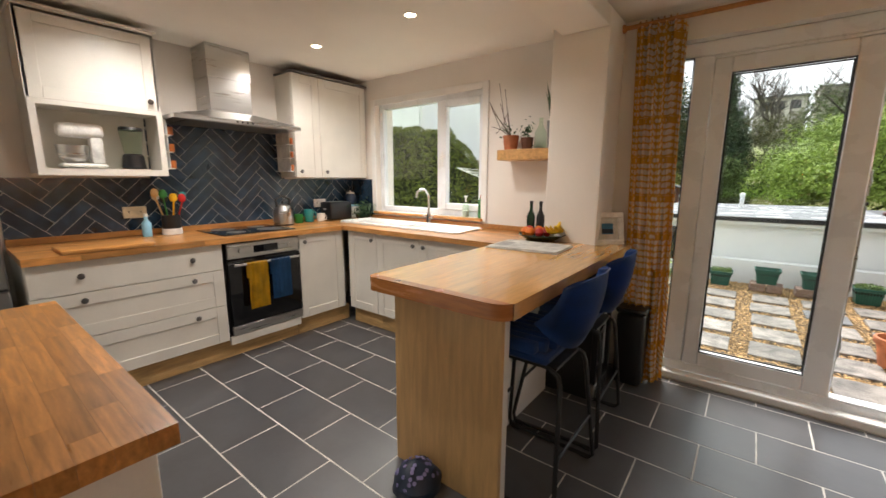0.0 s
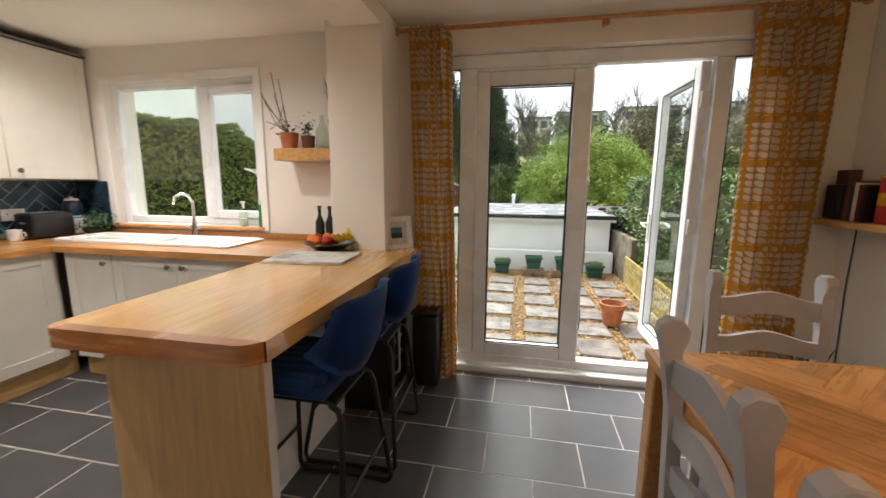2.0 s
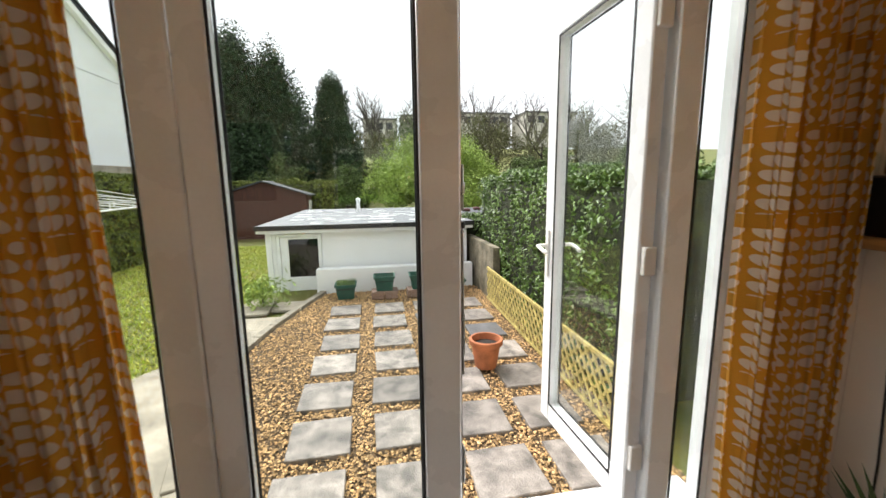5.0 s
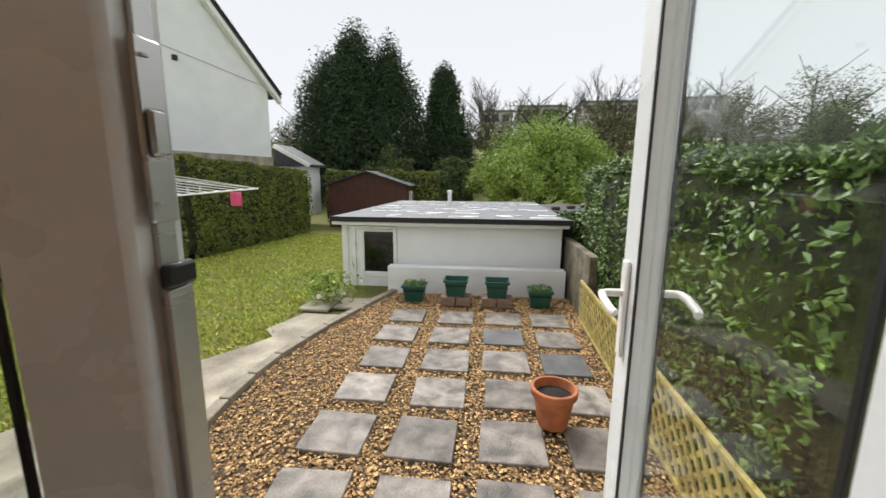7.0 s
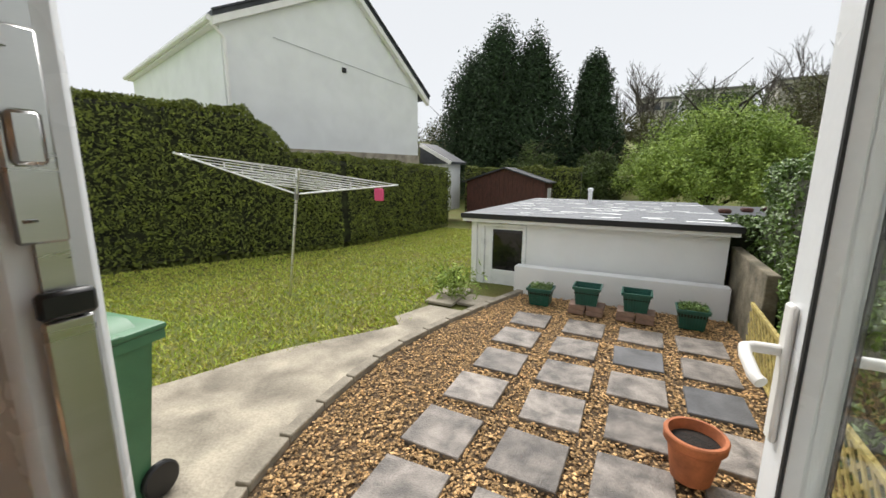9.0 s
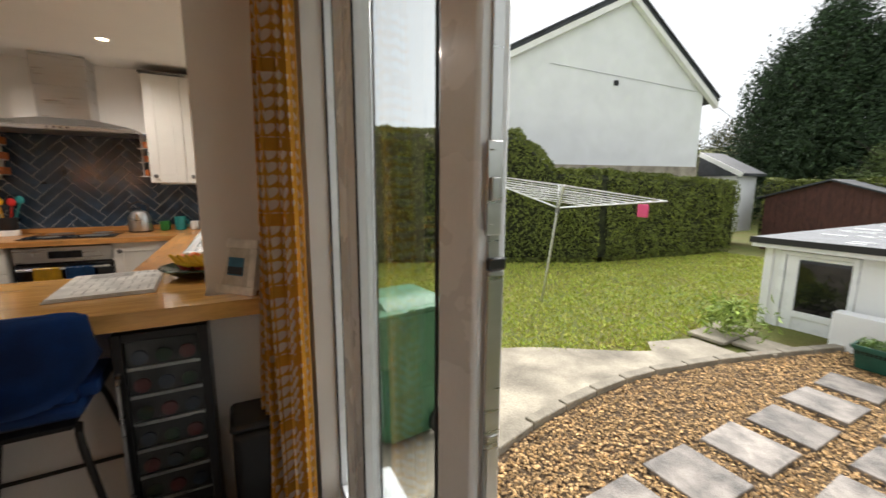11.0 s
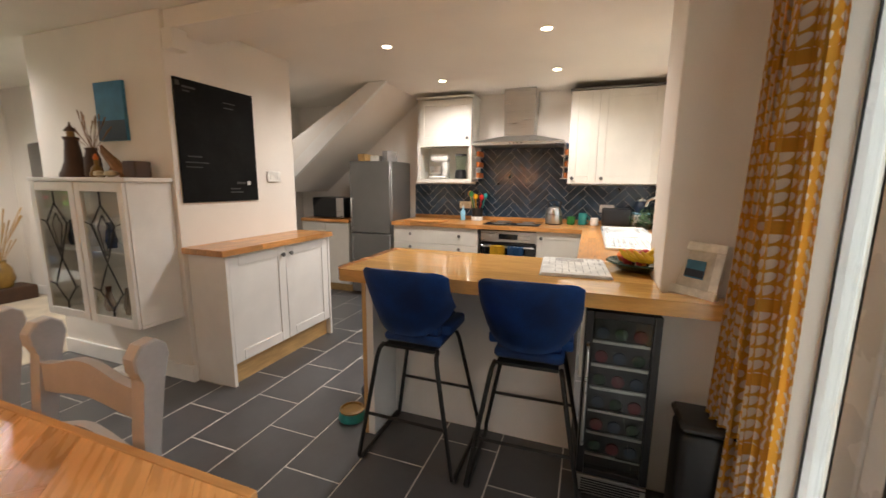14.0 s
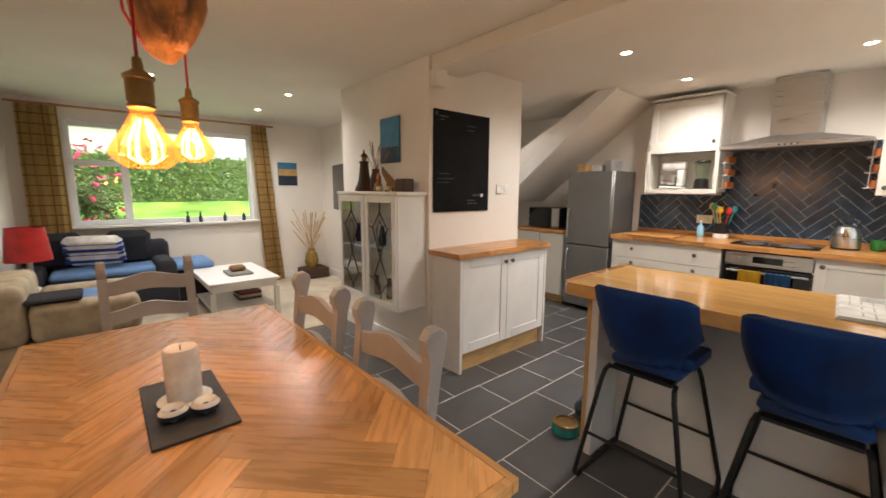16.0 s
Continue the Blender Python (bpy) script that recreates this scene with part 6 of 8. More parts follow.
M["newsprint"] = mat("newsprint_grey", srgb("9f9d97"), 0.9, var=0.15, scale=60)
M["lilac"] = mat("lilac_spot", srgb("8b86b5"), 0.8, var=0.1)
M["greenbox"] = mat("green_printed_card", srgb("4f9a4a"), 0.5, var=0.2, scale=20)
M["bottle"] = glass_mat("clear_bottle_glass", (0.85, 0.93, 0.86))
M["leadglass"] = glass_mat("leaded_glass", (0.8, 0.82, 0.82))
M["chalkline"] = mat("chalk_marks", srgb("4c4c4c"), 0.9, bump=0)
WT = 0.947


def vessel(name, x, y, z, prof, material, label, category, extra=(), group="", rz=0.0):
    th = thing(name, (x, y, z), label, category, group, rz)
    part("body", lathe(bmesh.new(), prof, 24), material, th)
    for nm, pr, mt in extra:
        part(nm, lathe(bmesh.new(), pr, 20), mt, th)
    return th


hood = thing("extractor_hood", (OX, 1.55, 1.79), "brushed steel chimney extractor hood above the hob", "extractor hood")
bm = bmesh.new()
rs = []
for x1, hy, z in ((0.46, 0.49, 0.0), (0.46, 0.49, 0.03), (0.27, 0.17, 0.11)):
    rs.append([bm.verts.new(p) for p in ((0.012, -hy, z), (x1, -hy, z), (x1, hy, z), (0.012, hy, z))])
for a, b in zip(rs, rs[1:]):
    for i in range(4):
        bm.faces.new((a[i], a[(i + 1) % 4], b[(i + 1) % 4], b[i]))
bm.faces.new(rs[0][::-1])
bm.faces.new(rs[-1])
part("canopy", bm, "steel", hood)
part("chimney", bx(0.012, 0.265, -0.165, 0.165, 0.11, 0.36, bev=0.003), "steel", hood)
part("chimney_sleeve", bx(0.012, 0.27, -0.17, 0.17, 0.36, 0.606, bev=0.003), "steel", hood)
part("filter", bx(0.05, 0.42, -0.4, 0.4, -0.006, -0.001), "fridge", hood)
for i in range(4):
    part("button", lathe(bmesh.new(), [(0.008, 0), (0.008, 0.004)], 10), "black", hood, m=pose(0.46, -0.06 + 0.04 * i, 0.015, 0, 90, 0))

ov = thing("oven", (-2.975, 1.545, 0.175), "built-in oven with steel trim and a black glass door", "oven")
part("body", bx(-0.55, -0.03, -0.295, 0.295, 0.0, 0.715), "blackmetal", ov)
part("control_panel", bx(-0.03, 0.0, -0.298, 0.298, 0.60, 0.715, bev=0.003), "steel", ov)
part("display", bx(0.0005, 0.003, -0.10, 0.10, 0.63, 0.685), "blackglass", ov)
for s in (-1, 1):
    part("dial", lathe(bmesh.new(), [(0.02, 0), (0.02, 0.018), (0.017, 0.021)], 18), "steel", ov, m=pose(0.0, s * 0.2, 0.657, 0, 90, 0))
part("door", bx(-0.03, 0.0, -0.298, 0.298, 0.075, 0.59, bev=0.003), "blackglass", ov, "black glass door")
part("lower_strip", bx(-0.03, 0.0, -0.298, 0.298, 0.0, 0.07, bev=0.003), "steel", ov)
bm = bmesh.new()
tube(bm, [(0.04, -0.27, 0.555), (0.04, 0.27, 0.555)], 0.009, 10)
for s in (-1, 1):
    tube(bm, [(0.0, s * 0.24, 0.555), (0.04, s * 0.24, 0.555)], 0.007, 8)
part("handle", bm, "steel", ov, "steel bar handle")
single("filler_panel", bx(-3.0, -2.978, 1.222, 1.818, 0.11, 0.172, bev=0.002), "cab", "cream filler strip under the oven", "cabinet panel")
for nm, y0, y1, z0, mt, lb in (("tea_towel", 1.365, 1.52, 0.375, "yellow", "yellow tea towel hanging over the oven handle"), ("tea_towel", 1.55, 1.715, 0.415, "bluetowel", "blue tea towel hanging over the oven handle")):
    bm = bmesh.new()
    n = 14
    pr = []
    for i in range(n + 1):
        y = y0 + (y1 - y0) * i / n
        w = 0.004 * math.sin(i * 1.9)
        pr.append((y, w))
    fr = [[bm.verts.new((-2.975 + 0.040 + 0.016 + w + dx, y, z)) for y, w in pr] for dx, z in ((0, z0), (0.002, 0.565), (-0.004, 0.733), (-0.016, 0.7425), (-0.028, 0.733), (-0.034, 0.615))]
    for a, b in zip(fr, fr[1:]):
        for i in range(n):
            bm.faces.new((a[i], a[i + 1], b[i + 1], b[i]))
    bmesh.ops.solidify(bm, geom=bm.faces[:], thickness=0.003)
    single(nm, bm, mt, lb, "tea towel", group="tea towels on the oven")

hob = thing("hob", (-3.28, 1.55, WT), "black glass induction hob set on the worktop", "hob")
part("glass", bx(-0.25, 0.25, -0.295, 0.295, 0.0, 0.007, bev=0.002), "blackglass", hob)
for a, b, r in ((-0.12, -0.14, 0.09), (0.12, -0.14, 0.07), (-0.12, 0.14, 0.07), (0.10, 0.14, 0.10)):
    part("zone_ring", lathe(bmesh.new(), [(r, 0), (r, 0.0006), (r - 0.002, 0.0006)], 32), "fridge", hob, m=pose(a, b, 0.0071))

up = vessel("utensil_pot", -3.47, 1.07, WT, [(0.055, 0), (0.062, 0.02), (0.064, 0.15), (0.058, 0.15), (0.054, 0.02)], "black", "black ceramic pot with a white foot full of kitchen utensils", "utensil pot")
part("foot", lathe(bmesh.new(), [(0.0645, 0.0), (0.067, 0.002), (0.0665, 0.045), (0.0645, 0.047)], 24), "whitep", up)
rnd = random.Random(4)
for i, mt in enumerate(("yellow", "red", "teal", "black", "black", "steel", "tan", "green")):
    a = i * 0.8
    dx, dy = 0.10 * math.cos(a), 0.10 * math.sin(a)
    bm = bmesh.new()
    L = 0.24 + 0.05 * rnd.random()
    tube(bm, [(dx * 0.2, dy * 0.2, 0.03), (dx * 0.9, dy * 0.9, L)], 0.006, 6)
    lathe(bm, [(0.001, 0), (0.024, 0.015), (0.028, 0.04), (0.018, 0.065), (0.001, 0.07)], 12, at=(dx * 0.92, dy * 0.92, L - 0.005), sx=0.4)
    part("utensil", bm, mt, up, "long-handled kitchen utensil")
vessel("bottle", -3.44, 0.90, WT, [(0.028, 0), (0.03, 0.01), (0.03, 0.10), (0.012, 0.125), (0.012, 0.15)], "lblue", "small light blue bottle beside the utensil pot", "bottle", [("cap", [(0.014, 0.15), (0.014, 0.17)], "whitep")])
ke = vessel("kettle", -3.40, 1.96, WT, [(0.085, 0), (0.09, 0.02), (0.085, 0.13), (0.06, 0.18), (0.02, 0.195)], "steel", "brushed steel kettle with a black handle beside the hob", "kettle", [("lid_knob", [(0.008, 0.195), (0.014, 0.21), (0.010, 0.225)], "black"), ("base", [(0.088, -0.0), (0.088, 0.012)], "black")])
part("handle", tube(bmesh.new(), [(0, 0.06, 0.17), (0, 0.07, 0.24), (0, 0.0, 0.27), (0, -0.07, 0.24), (0, -0.06, 0.17)], 0.010, 8), "black", ke)
part("spout", tube(bmesh.new(), [(0.07, 0, 0.09), (0.11, 0, 0.14), (0.125, 0, 0.17)], 0.015, 8, radii=[0.02, 0.014, 0.011]), "steel", ke)


def mug(x, y, h, r, mt, lb, rz=0):
    th = vessel("mug", x, y, WT, [(r * 0.85, 0), (r, 0.01), (r, h), (r - 0.004, h), (r * 0.9 - 0.004, 0.008)], mt, lb, "mug", group="mugs on the worktop", rz=rz)
    part("handle", tube(bmesh.new(), [(r - 0.002, 0, h * 0.8), (r + 0.022, 0, h * 0.75), (r + 0.028, 0, h * 0.5), (r + 0.018, 0, h * 0.25), (r - 0.002, 0, h * 0.2)], 0.005, 6), mt, th)


mug(-3.44, 2.14, 0.085, 0.042, "green", "dark green mug beside the kettle", 30)
mug(-3.45, 2.26, 0.125, 0.045, "teal", "tall teal mug beside the kettle", 70)
mug(-3.42, 2.38, 0.08, 0.04, "whitep", "small white mug beside the toaster", 20)
to = thing("toaster", (-3.44, 2.59, WT), "black two-slot toaster against the tiled wall", "toaster")
part("body", bx(-0.09, 0.09, -0.14, 0.14, 0.008, 0.19, bev=0.02, seg=3), "black", to)
for s in (-1, 1):
    part("slot", bx(s * 0.035 - 0.012, s * 0.035 + 0.012, -0.11, 0.11, 0.187, 0.192), "steel", to)
part("lever", bx(-0.02, 0.02, -0.155, -0.14, 0.11, 0.125, bev=0.003), "steel", to)
ct = thing("storage_tin", (-3.50, 2.83, WT), "square white storage tin in the worktop corner", "tin")
part("body", bx(-0.08, 0.08, -0.08, 0.08, 0, 0.13, bev=0.01), "whitep", ct)
part("lid", bx(-0.083, 0.083, -0.083, 0.083, 0.13, 0.147, bev=0.006), "lblue", ct)
vessel("cookie_jar", -3.50, 2.83, WT + 0.147, [(0.05, 0), (0.065, 0.03), (0.065, 0.09), (0.045, 0.12)], "navy", "patterned ceramic jar standing on the white tin", "jar", [("lid", [(0.047, 0.12), (0.04, 0.135), (0.01, 0.14), (0.012, 0.155)], "whitep")])


def socket(x, y, z, w, lb, side="x", mt="whitep"):
    th = thing("wall_socket", (x, y, z), lb, "wall socket", rz=0 if side == "x" else -90)
    part("plate", bx(0, 0.010, -w / 2, w / 2, -0.043, 0.043, bev=0.003), mt, th)
    for s in ((-1, 1) if w > 0.12 else (0,)):
        part("pin_hole", bx(0.0101, 0.0112, s * w / 4 - 0.003, s * w / 4 + 0.003, -0.006, 0.012), "black", th)
        part("switch", bx(0.0101, 0.014, s * w / 4 + 0.014, s * w / 4 + 0.024, 0.016, 0.034), mt, th)


socket(OX + 0.0135, 0.88, 1.12, 0.146, "beige double wall socket on the dark tiles", mt="beige")
socket(OX + 0.0135, 2.50, 1.12, 0.146, "white double wall socket on the dark tiles")
socket(-1.00, WY - 0.001, 1.14, 0.146, "white double wall socket above the breakfast bar", side="y")
bd = single("chopping_board", bx(-3.22, -2.93, 0.36, 0.80, WT, WT + 0.022, bev=0.006, seg=2), "stave_y", "thick wooden chopping board lying on the worktop", "chopping board")

# sink
sk = thing("sink", (-2.48, 2.64, WT), "white ceramic sink with a ribbed drainer set in the worktop", "sink")
bm = bmesh.new()
def rr(x0, x1, y0, y1, z, r=0.03):
    v = []
    for cx, cy, a0 in ((x1 - r, y1 - r, 0), (x0 + r, y1 - r, 90), (x0 + r, y0 + r, 180), (x1 - r, y0 + r, 270)):
        for k in range(4):
            a = radians(a0 + 30 * k)
            v.append(bm.verts.new((cx + r * math.cos(a), cy + r * math.sin(a), z)))
    return v
R = [rr(-0.72, 0.73, -0.20, 0.20, 0.0), rr(-0.72, 0.73, -0.20, 0.20, 0.014), rr(-0.705, 0.715, -0.185, 0.185, 0.020), rr(-0.69, 0.70, -0.17, 0.17, 0.008), rr(-0.68, 0.69, -0.16, 0.16, 0.004)]
for a, b in zip(R, R[1:]):
    for i in range(16):
        bm.faces.new((a[i], a[(i + 1) % 16], b[(i + 1) % 16], b[i]))
bm.faces.new(R[-1])
part("rim", bm, "ceramic", sk)
for x0, x1, y0, y1 in ((-0.62, -0.17, -0.15, 0.12), (-0.10, 0.08, -0.13, 0.10)):
    bm = bmesh.new()
    R = [rr(x0, x1, y0, y1, 0.0055), rr(x0, x1, y0, y1, 0.019), rr(x0 + 0.012, x1 - 0.012, y0 + 0.012, y1 - 0.012, 0.019), rr(x0 + 0.02, x1 - 0.02, y0 + 0.02, y1 - 0.02, 0.0056)]
    for a, b in zip(R, R[1:]):
        for i in range(16):
            bm.faces.new((a[i], a[(i + 1) % 16], b[(i + 1) % 16], b[i]))
    part("bowl", bm, "ceramic", sk, "raised ceramic edge of the bowl")
for i in range(7):
    part("drainer_rib", bx(0.15, 0.64, -0.13 + 0.04 * i, -0.12 + 0.04 * i, 0.0045, 0.013, bev=0.002), "ceramic", sk)
tap = thing("tap", (-2.40, 2.885, WT), "chrome swan-neck mixer tap behind the sink", "tap")
part("base", lathe(bmesh.new(), [(0.028, 0), (0.026, 0.02), (0.02, 0.05), (0.022, 0.09), (0.014, 0.11)], 20), "chrome", tap)
part("spout", tube(bmesh.new(), [(0, 0, 0.10), (0, 0, 0.27), (-0.01, -0.03, 0.32), (-0.02, -0.08, 0.335), (-0.03, -0.13, 0.31), (-0.03, -0.145, 0.26)], 0.011, 12), "chrome", tap)
for s in (-1, 1):
    part("lever", tube(bmesh.new(), [(0, 0, 0.06), (s * 0.05, 0, 0.075), (s * 0.075, -0.01, 0.09)], 0.007, 8), "chrome", tap)
vessel("soap_bottle", -2.03, 2.975, 1.0295, [(0.03, 0), (0.032, 0.02), (0.03, 0.12), (0.012, 0.14)], "bottle", "clear soap dispenser with a white pump on the sill", "soap bottle", [("pump", [(0.008, 0.14), (0.008, 0.18), (0.02, 0.185), (0.018, 0.195)], "whitep"), ("liquid", [(0.026, 0.004), (0.028, 0.06), (0.02, 0.061)], "paper")])
vessel("washing_up_bottle", -1.86, 2.975, 1.0295, [(0.026, 0), (0.032, 0.02), (0.028, 0.10), (0.03, 0.15), (0.014, 0.18)], "green", "green washing-up liquid bottle with a red cap", "bottle", [("cap", [(0.012, 0.18), (0.010, 0.21)], "red")])


def plant(name, x, y, z, r, h, n, size, pot, label, aspect=0.5, mt="leaf", seed=1, pot_h=0.1, pot_r=0.06, spiky=False):
    th = thing(name, (x, y, z), label, "potted plant")
    part("pot", lathe(bmesh.new(), [(pot_r * 0.75, 0), (pot_r, pot_h), (pot_r * 0.9, pot_h), (pot_r * 0.85, pot_h - 0.015), (0.001, pot_h - 0.015)], 20), pot, th)
    rng = np.random.default_rng(seed)
    if spiky:
        bm = bmesh.new()
        for i in range(n):
            a = rng.uniform(0, 6.28)
            q = r * rng.uniform(0.2, 1.0)
            w = size
            c = Vector((0.3 * pot_r * math.cos(a), 0.3 * pot_r * math.sin(a), pot_h - 0.02))
            t = Vector((q * math.cos(a), q * math.sin(a), pot_h + h * rng.uniform(0.6, 1.0)))
            m_ = c.lerp(t, 0.5) + Vector((0, 0, h * 0.15))
            s = Vector((-math.sin(a), math.cos(a), 0)) * w
            v = [bm.verts.new(p) for p in (c - s, c + s, m_ + s, m_ - s, t)]
            bm.faces.new((v[0], v[1], v[2], v[3]))
            bm.faces.new((v[3], v[2], v[4]))
        part("foliage", bm, mt, th, kind="stuff")
    else:
        p = rng.normal(size=(n, 3)) * np.array([r, r, h]) * 0.5 + np.array([0, 0, pot_h + h * 0.5])
        leaves("foliage", p, p - np.array([0, 0, pot_h]), size, mt, parent=th, seed=seed, aspect=aspect)
    return th


plant("herb_dish", -3.30, 2.85, WT, 0.12, 0.10, 220, 0.035, "darkgreen", "low dark dish of small leafy plants by the sink", pot_h=0.05, pot_r=0.10, seed=3)
# timber shelf
single("wall_shelf", bx(-1.575, -1.12, 2.735, 2.958, 1.52, 1.60, bev=0.004), "shelfwood", "thick oak wall shelf carrying plant pots by the kitchen window", "shelf")
pt = plant("trailing_plant", -1.50, 2.82, 1.60, 0.10, 0.10, 30, 0.03, "terracotta", "terracotta pot with a thin twiggy plant on the oak shelf", pot_h=0.11, pot_r=0.065, seed=5)
bm = bmesh.new()
rnd = random.Random(8)
for i in range(9):
    a, r = rnd.uniform(2.2, 4.4), rnd.uniform(0.1, 0.26)
    tube(bm, [(0, 0, 0.1), (0.5 * r * math.cos(a), 0.3 * r * math.sin(a), 0.1 + rnd.uniform(0.05, 0.2)), (r * math.cos(a), 0.4 * r * math.sin(a), 0.1 + rnd.uniform(0.0, 0.42))], 0.0025, 4)
part("twigs", bm, "darkwood", pt, "bare curling twigs")
plant("cactus", -1.37, 2.84, 1.60, 0.05, 0.08, 60, 0.03, "brownbook", "small cactus in a brown pot on the oak shelf", pot_h=0.09, pot_r=0.05, seed=6)
vessel("glass_bottle", -1.27, 2.86, 1.60, [(0.04, 0), (0.045, 0.02), (0.045, 0.12), (0.015, 0.18), (0.015, 0.23)], "bottle", "clear glass bottle on the oak shelf", "bottle")
plant("snake_plant", -1.17, 2.85, 1.60, 0.07, 0.30, 12, 0.017, "greyfab", "tall snake plant in a grey vase on the oak shelf", pot_h=0.20, pot_r=0.045, seed=7, spiky=True)
for x, mt in ((-1.33, "darkgreen"), (-1.25, "black")):
    vessel("oil_bottle", x, 2.88, WT, [(0.03, 0), (0.032, 0.01), (0.032, 0.14), (0.012, 0.19), (0.012, 0.235)], mt, "dark oil bottle standing under the oak shelf", "bottle", [("cap", [(0.014, 0.235), (0.014, 0.26)], "black")], group="oil bottles")
fb = vessel("fruit_bowl", -1.10, 2.58, WT, [(0.06, 0), (0.10, 0.008), (0.165, 0.045), (0.16, 0.05), (0.09, 0.016), (0.0, 0.012)], "darkgreen", "shallow dark green dish of fruit on the breakfast bar", "fruit bowl")
for i in range(8):
    a = i * 0.9
    single("orange", lathe(bmesh.new(), [(0.001, -0.034), (0.02, -0.028), (0.034, 0), (0.028, 0.02), (0.012, 0.032), (0.001, 0.033)], 16), "orange" if i % 3 else "red", "ripe round fruit lying in the green dish", "fruit", at=(-1.14 + 0.075 * math.cos(a), 2.58 + 0.075 * math.sin(a), WT + 0.062), group="fruit in the dish")
for i in range(4):
    bm = bmesh.new()
    tube(bm, [(-0.07, 0, 0.03), (-0.04, 0, 0.0), (0.0, 0, -0.012), (0.05, 0, 0.002), (0.08, 0, 0.035), (0.09, 0, 0.055)], 0.017, 8, radii=[0.006, 0.015, 0.018, 0.017, 0.010, 0.005])
    single("banana", bm, "banana", "yellow banana in the fruit dish", "banana", at=(-1.01 + 0.012 * i, 2.54 + 0.032 * i, WT + 0.085), group="bananas", rz=75 + 6 * i)
npz = thing("newspaper", (-1.02, 2.27, WT), "pale folded newspaper with grey print lying on the bar", "newspaper", rz=4)
for k in range(3):
    part("page", bx(-0.25 + 0.006 * k, 0.21 - 0.004 * k, -0.17 + 0.004 * k, 0.16 - 0.003 * k, 0.0045 * k, 0.0045 * k + 0.004, bev=0.001), "paper", npz)
rnd = random.Random(31)
for k in range(34):
    x_, y_ = -0.225 + 0.105 * (k % 4), 0.135 - 0.033 * (k // 4)
    if k % 4 == 0 and 8 < k < 30:
        continue
    part("print_line", bx(x_, x_ + rnd.uniform(0.05, 0.092), y_ - (0.012 if k < 2 else 0.004), y_, 0.0132, 0.0137), "newsprint", npz)
part("print_photo", bx(-0.225, -0.13, -0.10, 0.05, 0.0132, 0.0138), "newsprint", npz, "grey printed photograph")
pf = thing("photo_frame", (-0.70, 2.73, WT), "white wooden photo frame with a blue seascape on the bar", "photo frame", rz=42)
bm = bmesh.new()
T_ = pose(0, 0, 0.10, -12, 0, 0)
for a in ((0, 0.0, 0.092, 0.22, 0.036), (0, 0.0, -0.092, 0.22, 0.036), (-0.092, 0.0, 0, 0.036, 0.148), (0.092, 0.0, 0, 0.036, 0.148)):
    obox(bm, T_ @ pose(a[0], a[1], a[2]), a[3], 0.022, a[4], bev=0.003)
part("frame", bm, "whitep", pf)
part("mount", obox(bmesh.new(), T_ @ pose(0, 0.004, 0), 0.150, 0.006, 0.150), "paper", pf)
part("picture", obox(bmesh.new(), T_ @ pose(0, -0.0005, 0), 0.078, 0.003, 0.072), "skyblue", pf)
part("picture_band", obox(bmesh.new(), T_ @ pose(0, -0.0025, -0.016), 0.078, 0.001, 0.030), "navy", pf)

# spice racks, mixer, fridge, clutter
for y in (1.07, 2.035):
    sr = thing("spice_rack", (-3.45, y, 1.44), "narrow white rack of small spice jars by the cabinet", "spice rack")
    part("rack", bx(-0.12, 0.10, -0.002, 0.002, 0.0, 0.36), "whitep", sr)
    for k in range(3):
        part("shelf", bx(-0.12, 0.10, -0.03, 0.03, 0.12 * k, 0.12 * k + 0.006), "whitep", sr)
        for i in range(4):
            part("jar", lathe(bmesh.new(), [(0.02, 0), (0.02, 0.055)], 12, at=(-0.09 + 0.055 * i, 0.025 if y > 1.5 else -0.025 + 0.05, 0.12 * k + 0.007)), "spice", sr, "small spice jar")
sm = thing("stand_mixer", (-3.44, 0.61, 1.439), "white stand mixer with a steel bowl in the open cupboard", "stand mixer", rz=-90)
part("base", bx(-0.10, 0.12, -0.09, 0.09, 0, 0.025, bev=0.01), "whitep", sm)
part("column", bx(-0.10, -0.03, -0.045, 0.045, 0.025, 0.20, bev=0.02, seg=2), "whitep", sm)
part("head", bx(-0.11, 0.12, -0.055, 0.055, 0.19, 0.28, bev=0.03, seg=3), "whitep", sm)
part("bowl", lathe(bmesh.new(), [(0.04, 0.028), (0.075, 0.06), (0.085, 0.14), (0.08, 0.14)], 24, at=(0.05, 0, 0)), "steel", sm, "steel bowl")
bl = vessel("blender", -3.42, 0.87, 1.4385, [(0.07, 0), (0.06, 0.09), (0.05, 0.10)], "black", "glass jug blender beside the stand mixer", "blender", [("jug", [(0.05, 0.10), (0.07, 0.26)], "bottle"), ("lid", [(0.071, 0.26), (0.065, 0.28)], "black")])
fg = thing("fridge_freezer", (-3.0, -0.12, 0), "tall silver fridge freezer under the stairs", "fridge")
part("body", bx(-0.56, -0.05, -0.27, 0.27, 0.03, 1.63, bev=0.006), "fridge", fg)
part("upper_door", bx(-0.048, 0.0, -0.27, 0.27, 0.785, 1.63, bev=0.008), "fridge", fg)
part("lower_door", bx(-0.048, 0.0, -0.27, 0.27, 0.05, 0.775, bev=0.008), "fridge", fg)
for z0, z1 in ((0.86, 1.20), (0.45, 0.72)):
    part("handle", tube(bmesh.new(), [(0, -0.23, z0), (0.035, -0.23, z0 + 0.02), (0.035, -0.23, z1 - 0.02), (0, -0.23, z1)], 0.009, 8), "steel", fg)
